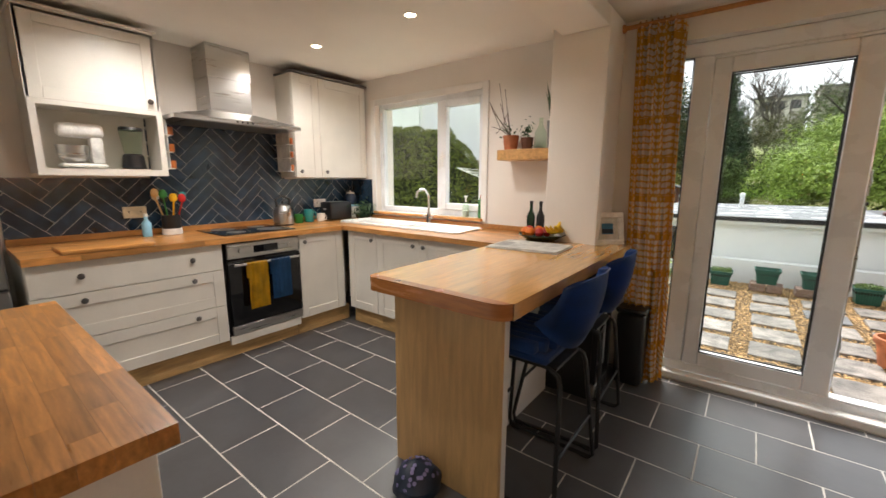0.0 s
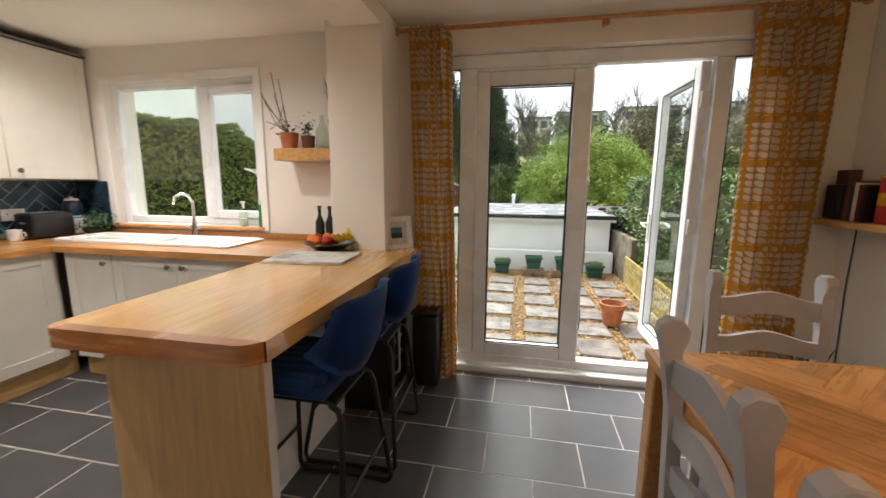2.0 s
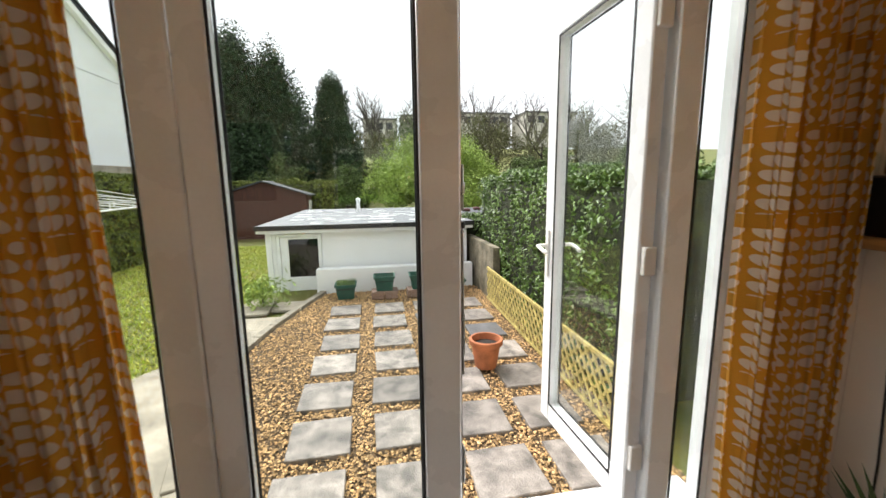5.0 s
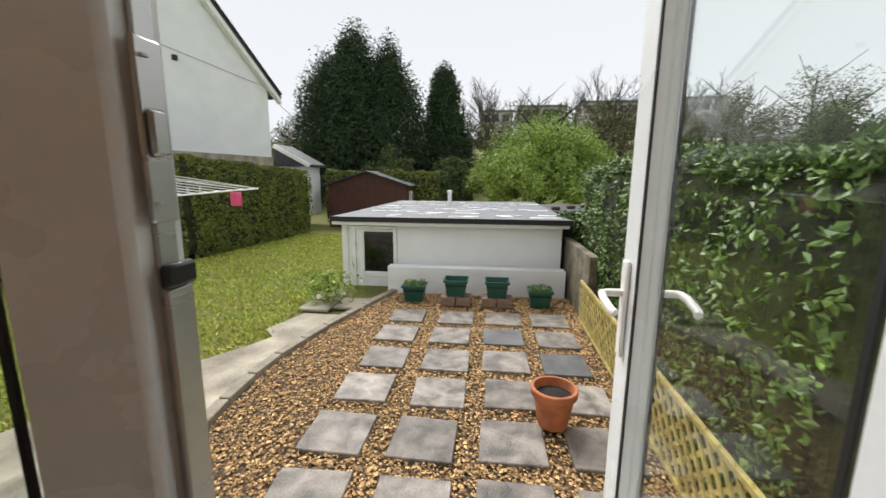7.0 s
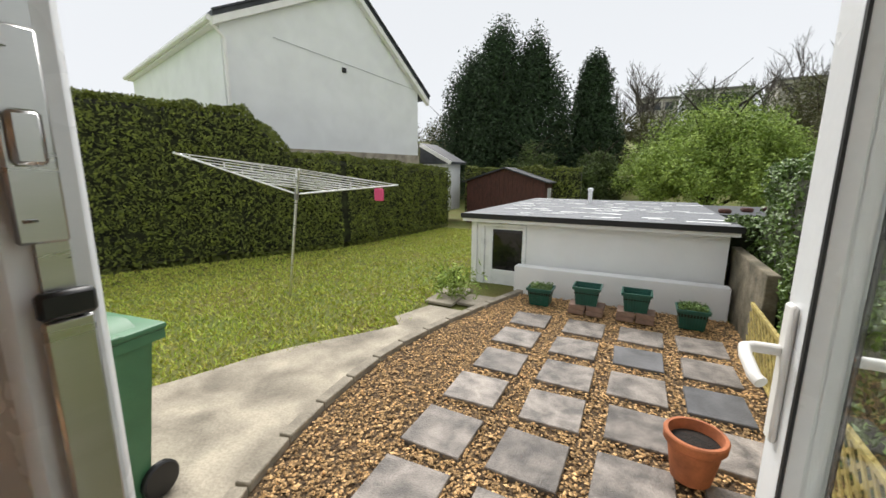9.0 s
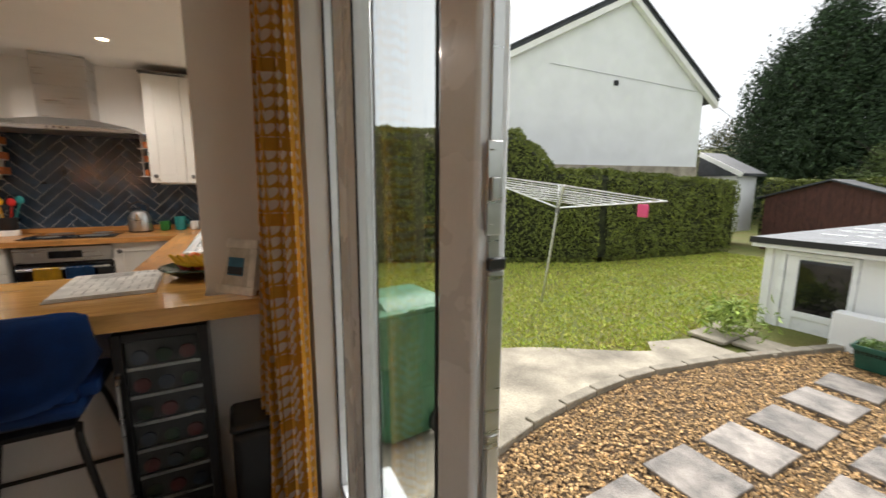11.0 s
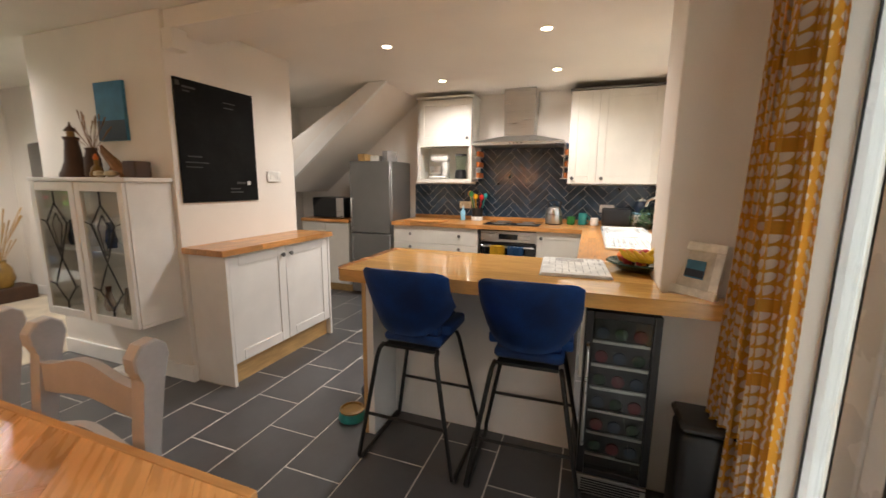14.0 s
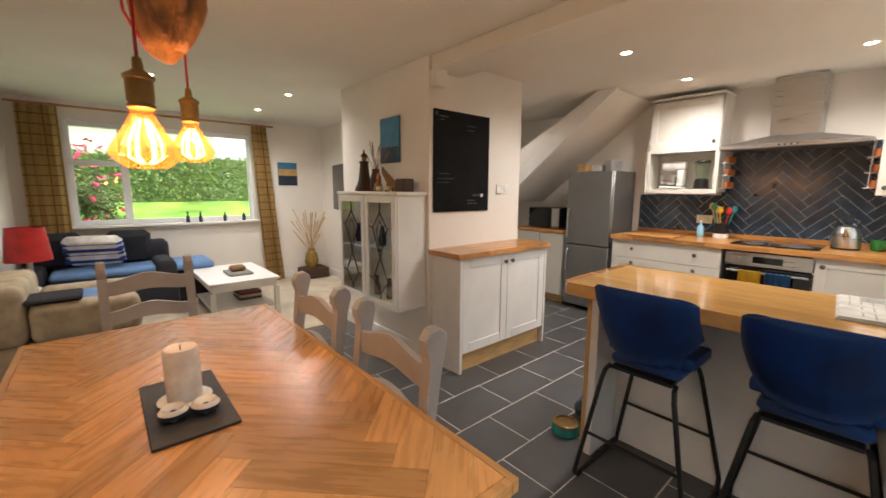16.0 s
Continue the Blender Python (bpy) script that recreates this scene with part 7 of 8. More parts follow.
for y, w, h, mt, lb in ((-0.28, 0.10, 0.09, "tan", "brown cardboard box on top of the fridge"), (-0.10, 0.12, 0.07, "paper", "pale tray on top of the fridge"), (0.04, 0.07, 0.12, "greyfab", "grey tin on top of the fridge")):
    single("box", bx(-3.35, -3.10, y - w / 2, y + w / 2, 1.631, 1.63 + h, bev=0.006), mt, lb, "box")
mb = thing("base_cabinet", (-3.05, -0.80, 0), "cream base cabinet under the slope of the stairs", "cabinet")
part("body", bx(-0.5, -0.022, -0.36, 0.35, 0.10, 0.89), "cab", mb)
for s in (0, 1):
    part("door", bx(-0.02, 0.0, -0.355 + 0.355 * s, -0.01 + 0.355 * s, 0.11, 0.88, bev=0.004), "cab", mb)
part("counter_top", bx(-0.52, 0.02, -0.36, 0.36, 0.891, 0.93, bev=0.004), "stave_y", mb)
mw = thing("microwave", (-3.12, -0.80, 0.931), "black microwave on the small worktop beside the fridge", "microwave")
part("body", bx(-0.32, -0.02, -0.23, 0.23, 0.01, 0.26, bev=0.006), "black", mw)
part("door", bx(-0.019, 0.0, -0.23, 0.12, 0.012, 0.258, bev=0.004), "blackglass", mw)
part("control_panel", bx(-0.019, 0.0, 0.123, 0.23, 0.012, 0.258, bev=0.004), "steel", mw)

wc = thing("wine_cooler", (-0.60, 2.48, 0), "slim black wine cooler full of bottles under the bar", "wine cooler")
part("cabinet", bx(-0.40, -0.035, -0.142, 0.142, 0.0, 0.86, bev=0.003), "black", wc)
part("vent", bx(-0.034, -0.004, -0.142, 0.142, 0.01, 0.10, bev=0.002), "steel", wc, "steel vent grille")
for i in range(6):
    part("vent_slot", bx(-0.0035, -0.001, -0.12, 0.12, 0.022 + 0.012 * i, 0.027 + 0.012 * i), "black", wc)
for a, b, c, d in ((-0.142, -0.112, 0.11, 0.86), (0.112, 0.142, 0.11, 0.86), (-0.111, 0.111, 0.11, 0.14), (-0.111, 0.111, 0.83, 0.86)):
    part("door_frame", bx(-0.034, 0.0, a, b, c, d, bev=0.002), "black", wc)
part("pane", bx(-0.012, -0.008, -0.111, 0.111, 0.141, 0.829), "pane", wc)
for i in range(6):
    z = 0.19 + 0.105 * i
    part("shelf", bx(-0.034, -0.022, -0.11, 0.11, z, z + 0.012), "steel", wc)
    for k in range(3):
        part("bottle_end", lathe(bmesh.new(), [(0.026, 0), (0.026, 0.008), (0.016, 0.012)], 14), ("darkgreen", "darkred", "navy")[(i + k) % 3], wc, m=pose(-0.034, -0.072 + 0.072 * k, z + 0.045, 0, 90, 0))
part("handle", tube(bmesh.new(), [(0.0, -0.127, 0.25), (0.03, -0.127, 0.27), (0.03, -0.127, 0.70), (0.0, -0.127, 0.72)], 0.007, 8), "steel", wc)
wb = thing("waste_bin", (-0.50, 2.80, 0), "black waste bin with a bag beside the wine cooler", "bin")
part("body", bx(-0.09, 0.09, -0.12, 0.12, 0.0, 0.50, bev=0.03, seg=3), "black", wb)
part("lid", bx(-0.095, 0.095, -0.125, 0.125, 0.502, 0.535, bev=0.012), "blackmetal", wb)
vessel("dog_bowl", -0.74, 1.08, 0.0, [(0.075, 0), (0.08, 0.01), (0.07, 0.055), (0.062, 0.058), (0.055, 0.03), (0.0, 0.02)], "teal", "teal pet bowl with a brown rim on the slate tiles", "pet bowl", [("rim", [(0.0705, 0.05), (0.073, 0.062), (0.062, 0.066), (0.058, 0.055)], "amber_metal")])
lb_ = thing("pet_bed_bag", (-0.985, 1.115, 0.0), "lumpy dark purple patterned bag against the bar end", "bag")
bm = bmesh.new()
lathe(bm, [(0.09, 0), (0.14, 0.04), (0.145, 0.10), (0.10, 0.17), (0.03, 0.20)], 24)
for v in bm.verts:
    v.co *= 0.72 + 0.10 * bumpy(v.co.x, v.co.y, v.co.z, 12)
part("sack", bm, "navy", lb_)
rnd = random.Random(6)
for k in range(34):
    a, e = rnd.uniform(0, 6.28), rnd.uniform(0.2, 1.35)
    part("spot", lathe(bmesh.new(), [(0.009, -0.002), (0.009, 0.0015), (0.0, 0.003)], 7), "lilac", lb_, m=pose(0.100 * math.cos(a) * math.cos(e), 0.100 * math.sin(a) * math.cos(e), 0.06 + 0.095 * math.sin(e)) @ Vector((math.cos(a) * math.cos(e), math.sin(a) * math.cos(e), math.sin(e))).to_track_quat("Z", "Y").to_matrix().to_4x4())
sw = thing("light_switch", (-1.56, -0.175, 1.42), "white light switch beside the blackboard", "light switch", rz=90)
part("plate", bx(0, 0.009, -0.073, 0.073, -0.043, 0.043, bev=0.003), "whitep", sw)
for k in (-0.034, 0.034):
    part("rocker", bx(0.0091, 0.013, k - 0.008, k + 0.008, -0.014, 0.014, bev=0.001), "whitep", sw)
part("plinth", bx(-0.45, -0.06, -0.35, 0.34, 0.0, 0.099), "plinth", mb)
for x_, z_, w_, h_ in ((-0.295, 0.742, 0.03, 0.03), (-0.25, 0.735, 0.09, 0.012), (-0.25, 0.712, 0.05, 0.008), (0.05, 0.69, 0.10, 0.006), (0.05, 0.655, 0.08, 0.006), (-0.25, 0.30, 0.10, 0.008), (-0.27, 0.262, 0.17, 0.007), (-0.27, 0.232, 0.12, 0.006),
                       (0.12, 0.125, 0.08, 0.016), (0.06, 0.085, 0.09, 0.010), (0.06, 0.060, 0.11, 0.010)):
    part("chalk_line", bx(-x_ - w_, -x_, 0.0, 0.0010, z_, z_ + h_), "chalkline", bb, m=pose(0, 0.0125, 0))
part("sticker", bx(-0.245, -0.215, 0.0125, 0.0135, 0.118, 0.146), "whitep", bb, "small white label")


# ================================================================ dining end and living room
def block(name, x0, x1, y0, y1, z0, z1, mt, label, category, bev=0.004, group="", rz=0):
    return single(name, obox(bmesh.new(), pose(0, 0, 0), x1 - x0, y1 - y0, z1 - z0, bev=bev), mt, label, category, at=((x0 + x1) / 2, (y0 + y1) / 2, (z0 + z1) / 2), group=group, rz=rz)


block("wall_shelf", 1.76, 1.957, 2.085, 2.93, 1.155, 1.19, "shelfwood", "oak wall shelf crowded with food and books", "shelf")
S = 1.1905
block("speaker", 1.80, 1.93, 2.80, 2.91, S, S + 0.19, "black", "black box-shaped speaker at the end of the shelf", "speaker", bev=0.008)
for i, (mt, h) in enumerate((("black", 0.19), ("brownbook", 0.21), ("navy", 0.18), ("beige", 0.20), ("darkred", 0.19), ("black", 0.18))):
    y = 2.785 - 0.026 * i
    block("book", 1.80, 1.935, y - 0.024, y, S, S + h, mt, "book or film case standing upright on the shelf", "book", bev=0.002, group="books on the shelf")
block("small_box", 1.83, 1.90, 2.81, 2.89, S + 0.191, S + 0.27, "darkwood", "small dark box on top of the speaker", "box")
vessel("food_tin", 1.86, 2.55, S, [(0.055, 0), (0.055, 0.22)], "red", "tall red round food tin on the oak shelf", "tin", [("lid", [(0.056, 0.22), (0.056, 0.235), (0.0, 0.235)], "yellow"), ("label", [(0.0555, 0.09), (0.0555, 0.15)], "yellow")])
block("food_bag", 1.81, 1.92, 2.42, 2.49, S, S + 0.14, "darkred", "dark red packet leaning on the shelf", "packet", bev=0.02)
vessel("shelf_bowl", 1.85, 2.37, S, [(0.04, 0), (0.085, 0.04), (0.08, 0.042), (0.0, 0.012)], "darkgreen", "dark shallow bowl holding a banana", "bowl")
bm = bmesh.new()
tube(bm, [(0, -0.10, 0.03), (0, -0.05, 0.0), (0, 0.0, -0.005), (0, 0.06, 0.005), (0, 0.10, 0.04)], 0.02, 8, radii=[0.007, 0.018, 0.021, 0.018, 0.006])
single("banana", bm, "banana", "yellow banana lying in the dark bowl", "banana", at=(1.83, 2.36, S + 0.06))
for k, (y0_, y1_, z0_, z1_, mt, lb) in enumerate(((2.205, 2.315, 0.0, 0.055, "greenbox", "small green and yellow food box on the shelf"), (2.20, 2.32, 0.056, 0.11, "red", "red card box stacked on the shelf"), (2.215, 2.315, 0.111, 0.135, "pinkc", "thin pink box on the red box"), (2.21, 2.32, 0.136, 0.175, "paper", "pale food tub on top of the boxes"))):
    block("food_box", 1.79, 1.89, y0_, y1_, S + z0_, S + z1_ - 0.001, mt, lb, "box", bev=0.003, group="boxes on the shelf")
vessel("grey_tin", 1.85, 2.17, S, [(0.038, 0), (0.04, 0.005), (0.04, 0.075)], "greyfab", "low grey tin beside the orchid", "tin", [("lid", [(0.041, 0.075), (0.041, 0.088), (0, 0.088)], "black")])
plant("orchid", 1.86, 2.125, S, 0.13, 0.12, 7, 0.022, "whitep", "white pot with broad green orchid leaves on the shelf", pot_h=0.10, pot_r=0.055, seed=12, spiky=True)
single("cable", tube(bmesh.new(), [(1.95, 2.86, 1.15), (1.952, 2.87, 0.8), (1.951, 2.85, 0.4), (1.951, 2.85, 0.12)], 0.004, 6), "black", "thin black cable hanging down the wall", "cable")
plant("floor_plant", 1.66, 2.60, 0.0, 0.24, 0.26, 46, 0.010, "darkgreen", "spiky dark potted plant on the slate floor", pot_h=0.26, pot_r=0.12, seed=14, spiky=True)

# on the table
TT = 0.781
single("slate_mat", obox(bmesh.new(), pose(0, 0, 0.004), 0.20, 0.40, 0.008, bev=0.002), "slate", "square dark slate mat in the middle of the table", "mat", at=(1.08, 0.925, TT), rz=0)
single("plate", lathe(bmesh.new(), [(0.04, 0), (0.07, 0.008), (0.066, 0.010), (0.0, 0.005)], 28), "ceramic", "small white plate under the candle", "plate", at=(1.08, 0.905, TT + 0.0085))
cd = thing("candle", (1.08, 0.905, TT + 0.0145), "thick pale pink pillar candle on the slate mat", "candle")
part("wax", lathe(bmesh.new(), [(0.045, 0), (0.046, 0.15), (0.042, 0.158), (0.02, 0.150), (0, 0.148)], 28), "wax", cd)
part("wick", tube(bmesh.new(), [(0, 0, 0.146), (0.002, 0, 0.165)], 0.0015, 6), "black", cd)
for x, y in ((1.12, 1.005), (1.045, 1.015)):
    b_ = thing("tea_light_holder", (x, y, TT + 0.0085), "small patterned ceramic tea-light holder on the slate mat", "tea-light holder", "tea-light holders")
    part("bowl", lathe(bmesh.new(), [(0.018, 0), (0.034, 0.012), (0.036, 0.026), (0.028, 0.036), (0.026, 0.034), (0.0, 0.02)], 20), "ceramic", b_)
    part("band", lathe(bmesh.new(), [(0.0345, 0.012), (0.0366, 0.02), (0.0366, 0.024)], 20), "navy", b_)

# pendant lamps
M["filament"] = glow("warm_filament", (1.0, 0.48, 0.16), 16)


def amber_mat():
    """Amber glass that lets light through and scatters some of it."""
    m = bpy.data.materials.new("amber_bulb_glass")
    m.use_nodes = True
    n, l = m.node_tree.nodes, m.node_tree.links
    n.remove(n["Principled BSDF"])
    tr = n.new("ShaderNodeBsdfTransparent")
    tr.inputs["Color"].default_value = (1.0, 0.60, 0.28, 1)
    tl = n.new("ShaderNodeBsdfTranslucent")
    tl.inputs["Color"].default_value = (1.0, 0.36, 0.10, 1)
    gl = n.new("ShaderNodeBsdfGlossy")
    gl.inputs["Roughness"].default_value = 0.04
    m1, m2 = n.new("ShaderNodeMixShader"), n.new("ShaderNodeMixShader")
    m1.inputs["Fac"].default_value, m2.inputs["Fac"].default_value = 0.09, 0.08
    l.new(tr.outputs[0], m1.inputs[1])
    l.new(tl.outputs[0], m1.inputs[2])
    l.new(m1.outputs[0], m2.inputs[1])
    l.new(gl.outputs[0], m2.inputs[2])
    l.new(m2.outputs[0], n["Material Output"].inputs["Surface"])
    return m


M["amberglass"] = amber_mat()
# brighter, more orange than drift: the bulbs' glow is put into the colour
M["driftlit"] = mat("lamp_lit_driftwood", srgb("b9793f"), 0.7, var=0.35, scale=9, fine=50, stretch=(1, 1, 0.3), bump=0.3)
db = thing("driftwood_rose", (1.045, 0.90, 1.93), "twisted driftwood block in lamp-lit orange-brown, carrying the red lamp cords", "ceiling rose")
bm = bmesh.new()
bmesh.ops.create_icosphere(bm, subdivisions=5, radius=1.0)
for v in bm.verts:
    a = math.atan2(v.co.y, v.co.x)
    fold = math.sin(3 * a + 4.5 * v.co.z + 2 * bumpy(v.co.x, v.co.y, v.co.z, 1.5))
    k = 1 + 0.10 * fold * (1 - abs(v.co.z)) + 0.22 * bumpy(v.co.x, v.co.y, v.co.z, 1.9) + 0.05 * bumpy(v.co.x * 3, v.co.y * 3, v.co.z, 4)
    v.co = Vector((v.co.x * 0.082 * k, v.co.y * 0.17 * k, v.co.z * 0.165 * k))
part("driftwood", bm, "driftlit", db)
part("ceiling_hook", tube(bmesh.new(), [(0, 0.0, 0.12), (0, 0, 0.468)], 0.006, 8), "blackmetal", db)
part("wrapped_cord", tube(bmesh.new(), [(0.06, 0.12, 0.12), (0.095, 0.06, 0.02), (0.085, 0.0, -0.08), (0.04, -0.05, -0.15), (-0.02, -0.10, -0.15)], 0.004, 6), "red", db, "red fabric cord wound round the wood")
for x, y, z in ((1.12, 1.00, 1.515), (0.94, 0.49, 1.565)):
    pl = thing("pendant_lamp", (x, y, z), "glowing amber filament bulb hanging on a red cord", "pendant lamp", "pendant lamps over the table")
    part("bulb", lathe(bmesh.new(), [(0.0, -0.056), (0.042, -0.056), (0.052, -0.050), (0.074, -0.024), (0.074, -0.016), (0.032, 0.056), (0.024, 0.074), (0.022, 0.09)], 8), "amberglass", pl, "faceted amber glass bulb").visible_shadow = False
    bm = bmesh.new()
    lathe(bm, [(0.024, 0.083), (0.030, 0.086), (0.030, 0.092), (0.026, 0.096), (0.029, 0.105), (0.029, 0.150), (0.033, 0.154), (0.033, 0.160), (0.022, 0.168), (0.012, 0.175), (0.010, 0.20), (0.005, 0.205)], 20)
    part("holder", bm, "amber_metal", pl, "ribbed brass lamp holder")
    bm = bmesh.new()
    for i in range(6):
        a = i * math.pi / 3
        tube(bm, [(0.010 * math.cos(a), 0.010 * math.sin(a), 0.06), (0.032 * math.cos(a), 0.032 * math.sin(a), 0.01), (0.034 * math.cos(a), 0.034 * math.sin(a), -0.03), (0.012 * math.cos(a), 0.012 * math.sin(a), -0.045)], 0.0024, 6)
    part("filament", bm, "filament", pl, "bright orange filament")
    part("cord", tube(bmesh.new(), [(0, 0, 0.20), (0, 0, CZ - z - 0.002)], 0.004, 6), "red", pl, "red fabric cord")
    la = new("pendant_light", bpy.data.lights.new("pendant_light", "POINT"))
    la.data.energy, la.data.color, la.data.shadow_soft_size = 2.4, (1.0, 0.62, 0.34), 0.03
    la.parent = pl

# glazed cabinet
gc = thing("display_cabinet", (-0.57, -0.67, 0), "white display cabinet with two leaded glass doors and ornaments inside", "cabinet")
for a, b, c, d, e, f, nm in ((-0.14, 0.13, -0.46, 0.46, 0.47, 0.49, "bottom_board"), (-0.14, 0.15, -0.48, 0.48, 1.37, 1.395, "top_board"), (-0.14, 0.13, -0.46, -0.44, 0.491, 1.369, "side_panel"), (-0.14, 0.13, 0.44, 0.46, 0.491, 1.369, "side_panel"), (-0.14, -0.13, -0.439, 0.439, 0.491, 1.369, "back_panel"), (-0.12, 0.11, -0.439, 0.439, 0.92, 0.935, "shelf")):
    part(nm, bx(a, b, c, d, e, f, bev=0.002), "wcab", gc)
for s in (-1, 1):
    y0, y1 = (s * 0.232 - 0.224, s * 0.232 + 0.224)
    d_ = part("door", bx(0.132, 0.15, y0, y0 + 0.05, 0.475, 1.365), "wcab", gc)
    part("door_stile", bx(0.132, 0.15, y1 - 0.05, y1, 0.475, 1.365, bev=0.002), "wcab", d_)
    part("door_rail", bx(0.132, 0.15, y0 + 0.051, y1 - 0.051, 0.475, 0.53, bev=0.002), "wcab", d_)
    part("door_rail", bx(0.132, 0.15, y0 + 0.051, y1 - 0.051, 1.31, 1.365, bev=0.002), "wcab", d_)
    part("pane", bx(0.139, 0.142, y0 + 0.051, y1 - 0.051, 0.531, 1.309), "pane", d_)
    bm = bmesh.new()
    yc, hw_, za, hh_ = (y0 + y1) / 2, (y1 - y0) / 2 - 0.051, 0.531, 0.778
    P_ = lambda u, w: (0.1445, yc + u * hw_, za + w * hh_)
    for u in (-1, 1):
        tube(bm, [P_(0, 0.90), P_(0.62 * u, 0.74), P_(0, 0.44), P_(0.62 * u, 0.20), P_(0, 0.06)], 0.0045, 4)
        tube(bm, [P_(0, 0.82), P_(0.30 * u, 0.72), P_(0.02 * u, 0.50)], 0.003, 4)
        tube(bm, [P_(0.62 * u, 0.74), P_(u, 0.76)], 0.0035, 4)
        tube(bm, [P_(0.62 * u, 0.20), P_(u, 0.22)], 0.0035, 4)
    tube(bm, [P_(0, 1.0), P_(0, 0.90)], 0.0045, 4)
    tube(bm, [P_(0, 0.06), P_(0, 0.0)], 0.0045, 4)
    part("lead", bm, "black", d_, "black leading of the glass")
for i in range(8):
    y = -0.36 + 0.1 * i
    part("ornament", lathe(bmesh.new(), [(0.025, 0), (0.035, 0.05), (0.015, 0.14 + 0.02 * (i % 3)), (0.018, 0.17)], 12, at=(0.0, y, 0.4905 if i % 2 else 0.9355)), ("navy", "darkwood", "ceramic", "brownbook")[i % 4], gc)
ZT = 1.3955
li = vessel("lighthouse_ornament", -0.58, -0.93, ZT, [(0.085, 0), (0.085, 0.02), (0.07, 0.05), (0.052, 0.10), (0.036, 0.24), (0.044, 0.25), (0.044, 0.262), (0.026, 0.264)], "darkwood", "dark brown wooden lighthouse ornament on the display cabinet", "ornament")
part("lantern", lathe(bmesh.new(), [(0.022, 0.264), (0.022, 0.30)], 8), "amber_metal", li)
part("cap", lathe(bmesh.new(), [(0.034, 0.30), (0.030, 0.31), (0.008, 0.335), (0.004, 0.36)], 16), "darkwood", li)
vessel("flask", -0.60, -0.77, ZT, [(0.045, 0), (0.05, 0.02), (0.045, 0.12), (0.03, 0.17), (0.036, 0.19)], "darkwood", "dark brown pottery flask on the display cabinet", "vase")
# the orange tip is a flame-like glint made as a solid shape
vessel("round_bottle", -0.56, -0.665, ZT, [(0.035, 0), (0.042, 0.02), (0.03, 0.06), (0.012, 0.08), (0.014, 0.11)], "amber_metal", "small round amber glass bottle topped by a painted orange glint", "bottle", [("stopper", [(0.012, 0.11), (0.016, 0.125), (0.006, 0.15)], "orange")])
tw_ = thing("dried_twigs", (-0.62, -0.79, ZT + 0.17), "thin dried twigs standing in the pottery flask", "dried twigs")
bm = bmesh.new()
rnd = random.Random(17)
for i in range(16):
    a, r, h = rnd.uniform(0, 6.28), rnd.uniform(0.04, 0.17), rnd.uniform(0.10, 0.26)
    tube(bm, [(0, 0, 0), (0.4 * r * math.cos(a), 0.5 * r * math.sin(a), 0.6 * h), (r * 0.5 * math.cos(a), r * math.sin(a), h)], 0.002, 4, radii=[0.002, 0.0015, 0.004])
part("twigs", bm, "drift", tw_, kind="stuff")
bm = bmesh.new()
tube(bm, [(0, -0.11, 0.20), (0.01, -0.07, 0.16), (0.0, 0.0, 0.09), (0.01, 0.06, 0.05), (0.0, 0.10, 0.03)], 0.03, 8, radii=[0.008, 0.022, 0.034, 0.03, 0.012])
tube(bm, [(0, -0.02, 0.09), (0.0, -0.05, 0.02), (0, -0.06, 0.0)], 0.012, 6)
tube(bm, [(0, 0.05, 0.05), (0.0, 0.05, 0.0)], 0.012, 6)
single("driftwood_ornament", bm, "drift", "forked piece of weathered driftwood on the display cabinet", "ornament", at=(-0.58, -0.52, ZT))
for y, r in ((-0.58, 0.03), (-0.46, 0.036)):
    single("pebble", lathe(bmesh.new(), [(0.001, 0), (r, 0.014), (r * 0.9, 0.035), (0.001, 0.045)], 14), "beige", "pale rounded pebble on the display cabinet", "pebble", at=(-0.52, y, ZT), group="pebbles")
block("wooden_box", -0.64, -0.54, -0.39, -0.27, ZT, ZT + 0.10, "darkwood", "small dark wooden box on the display cabinet", "box", bev=0.006)
pc = thing("picture", (-0.712, -0.694, 1.64), "small blue seascape picture hanging on the wall", "picture")
part("canvas", bx(0, 0.02, -0.142, 0.142, 0, 0.375), "skyblue", pc)
part("painted_band", bx(0.021, 0.022, -0.142, 0.142, 0.0, 0.13), "navy", pc)
rt = thing("router", (-0.62, -0.75, 0.0), "small white router on the floor below the cabinet", "router")
part("body", bx(-0.04, 0.04, -0.1, 0.1, 0.0, 0.035, bev=0.01), "whitep", rt)

# living room
tv = thing("television", (-1.38, -2.9, 1.44), "black flat television on a wall bracket", "television", rz=-12)
part("screen", bx(0.02, 0.026, -0.57, 0.57, -0.32, 0.32), "blackglass", tv)
part("casing", bx(-0.03, 0.0195, -0.58, 0.58, -0.33, 0.33, bev=0.008), "black", tv)
part("bracket", bx(-0.21, -0.031, -0.05, 0.05, -0.05, 0.05, bev=0.004), "blackmetal", tv)
pp_ = thing("picture", (-1.03, -4.118, 1.47), "small yellow and blue painting beside the window", "picture", rz=90)
part("canvas", bx(0, 0.018, -0.145, 0.145, 0, 0.35), "skyblue", pp_)
part("painted_band", bx(0.0185, 0.0195, -0.145, 0.145, 0.15, 0.25), "tan", pp_)
part("painted_band", bx(0.0185, 0.0195, -0.145, 0.145, 0.0, 0.149), "navy", pp_)
board = block("wooden_board", -1.5, -1.1, -4.08, -3.75, 0.0, 0.16, "darkwood", "low dark wooden stand on the carpet", "stand", bev=0.01)
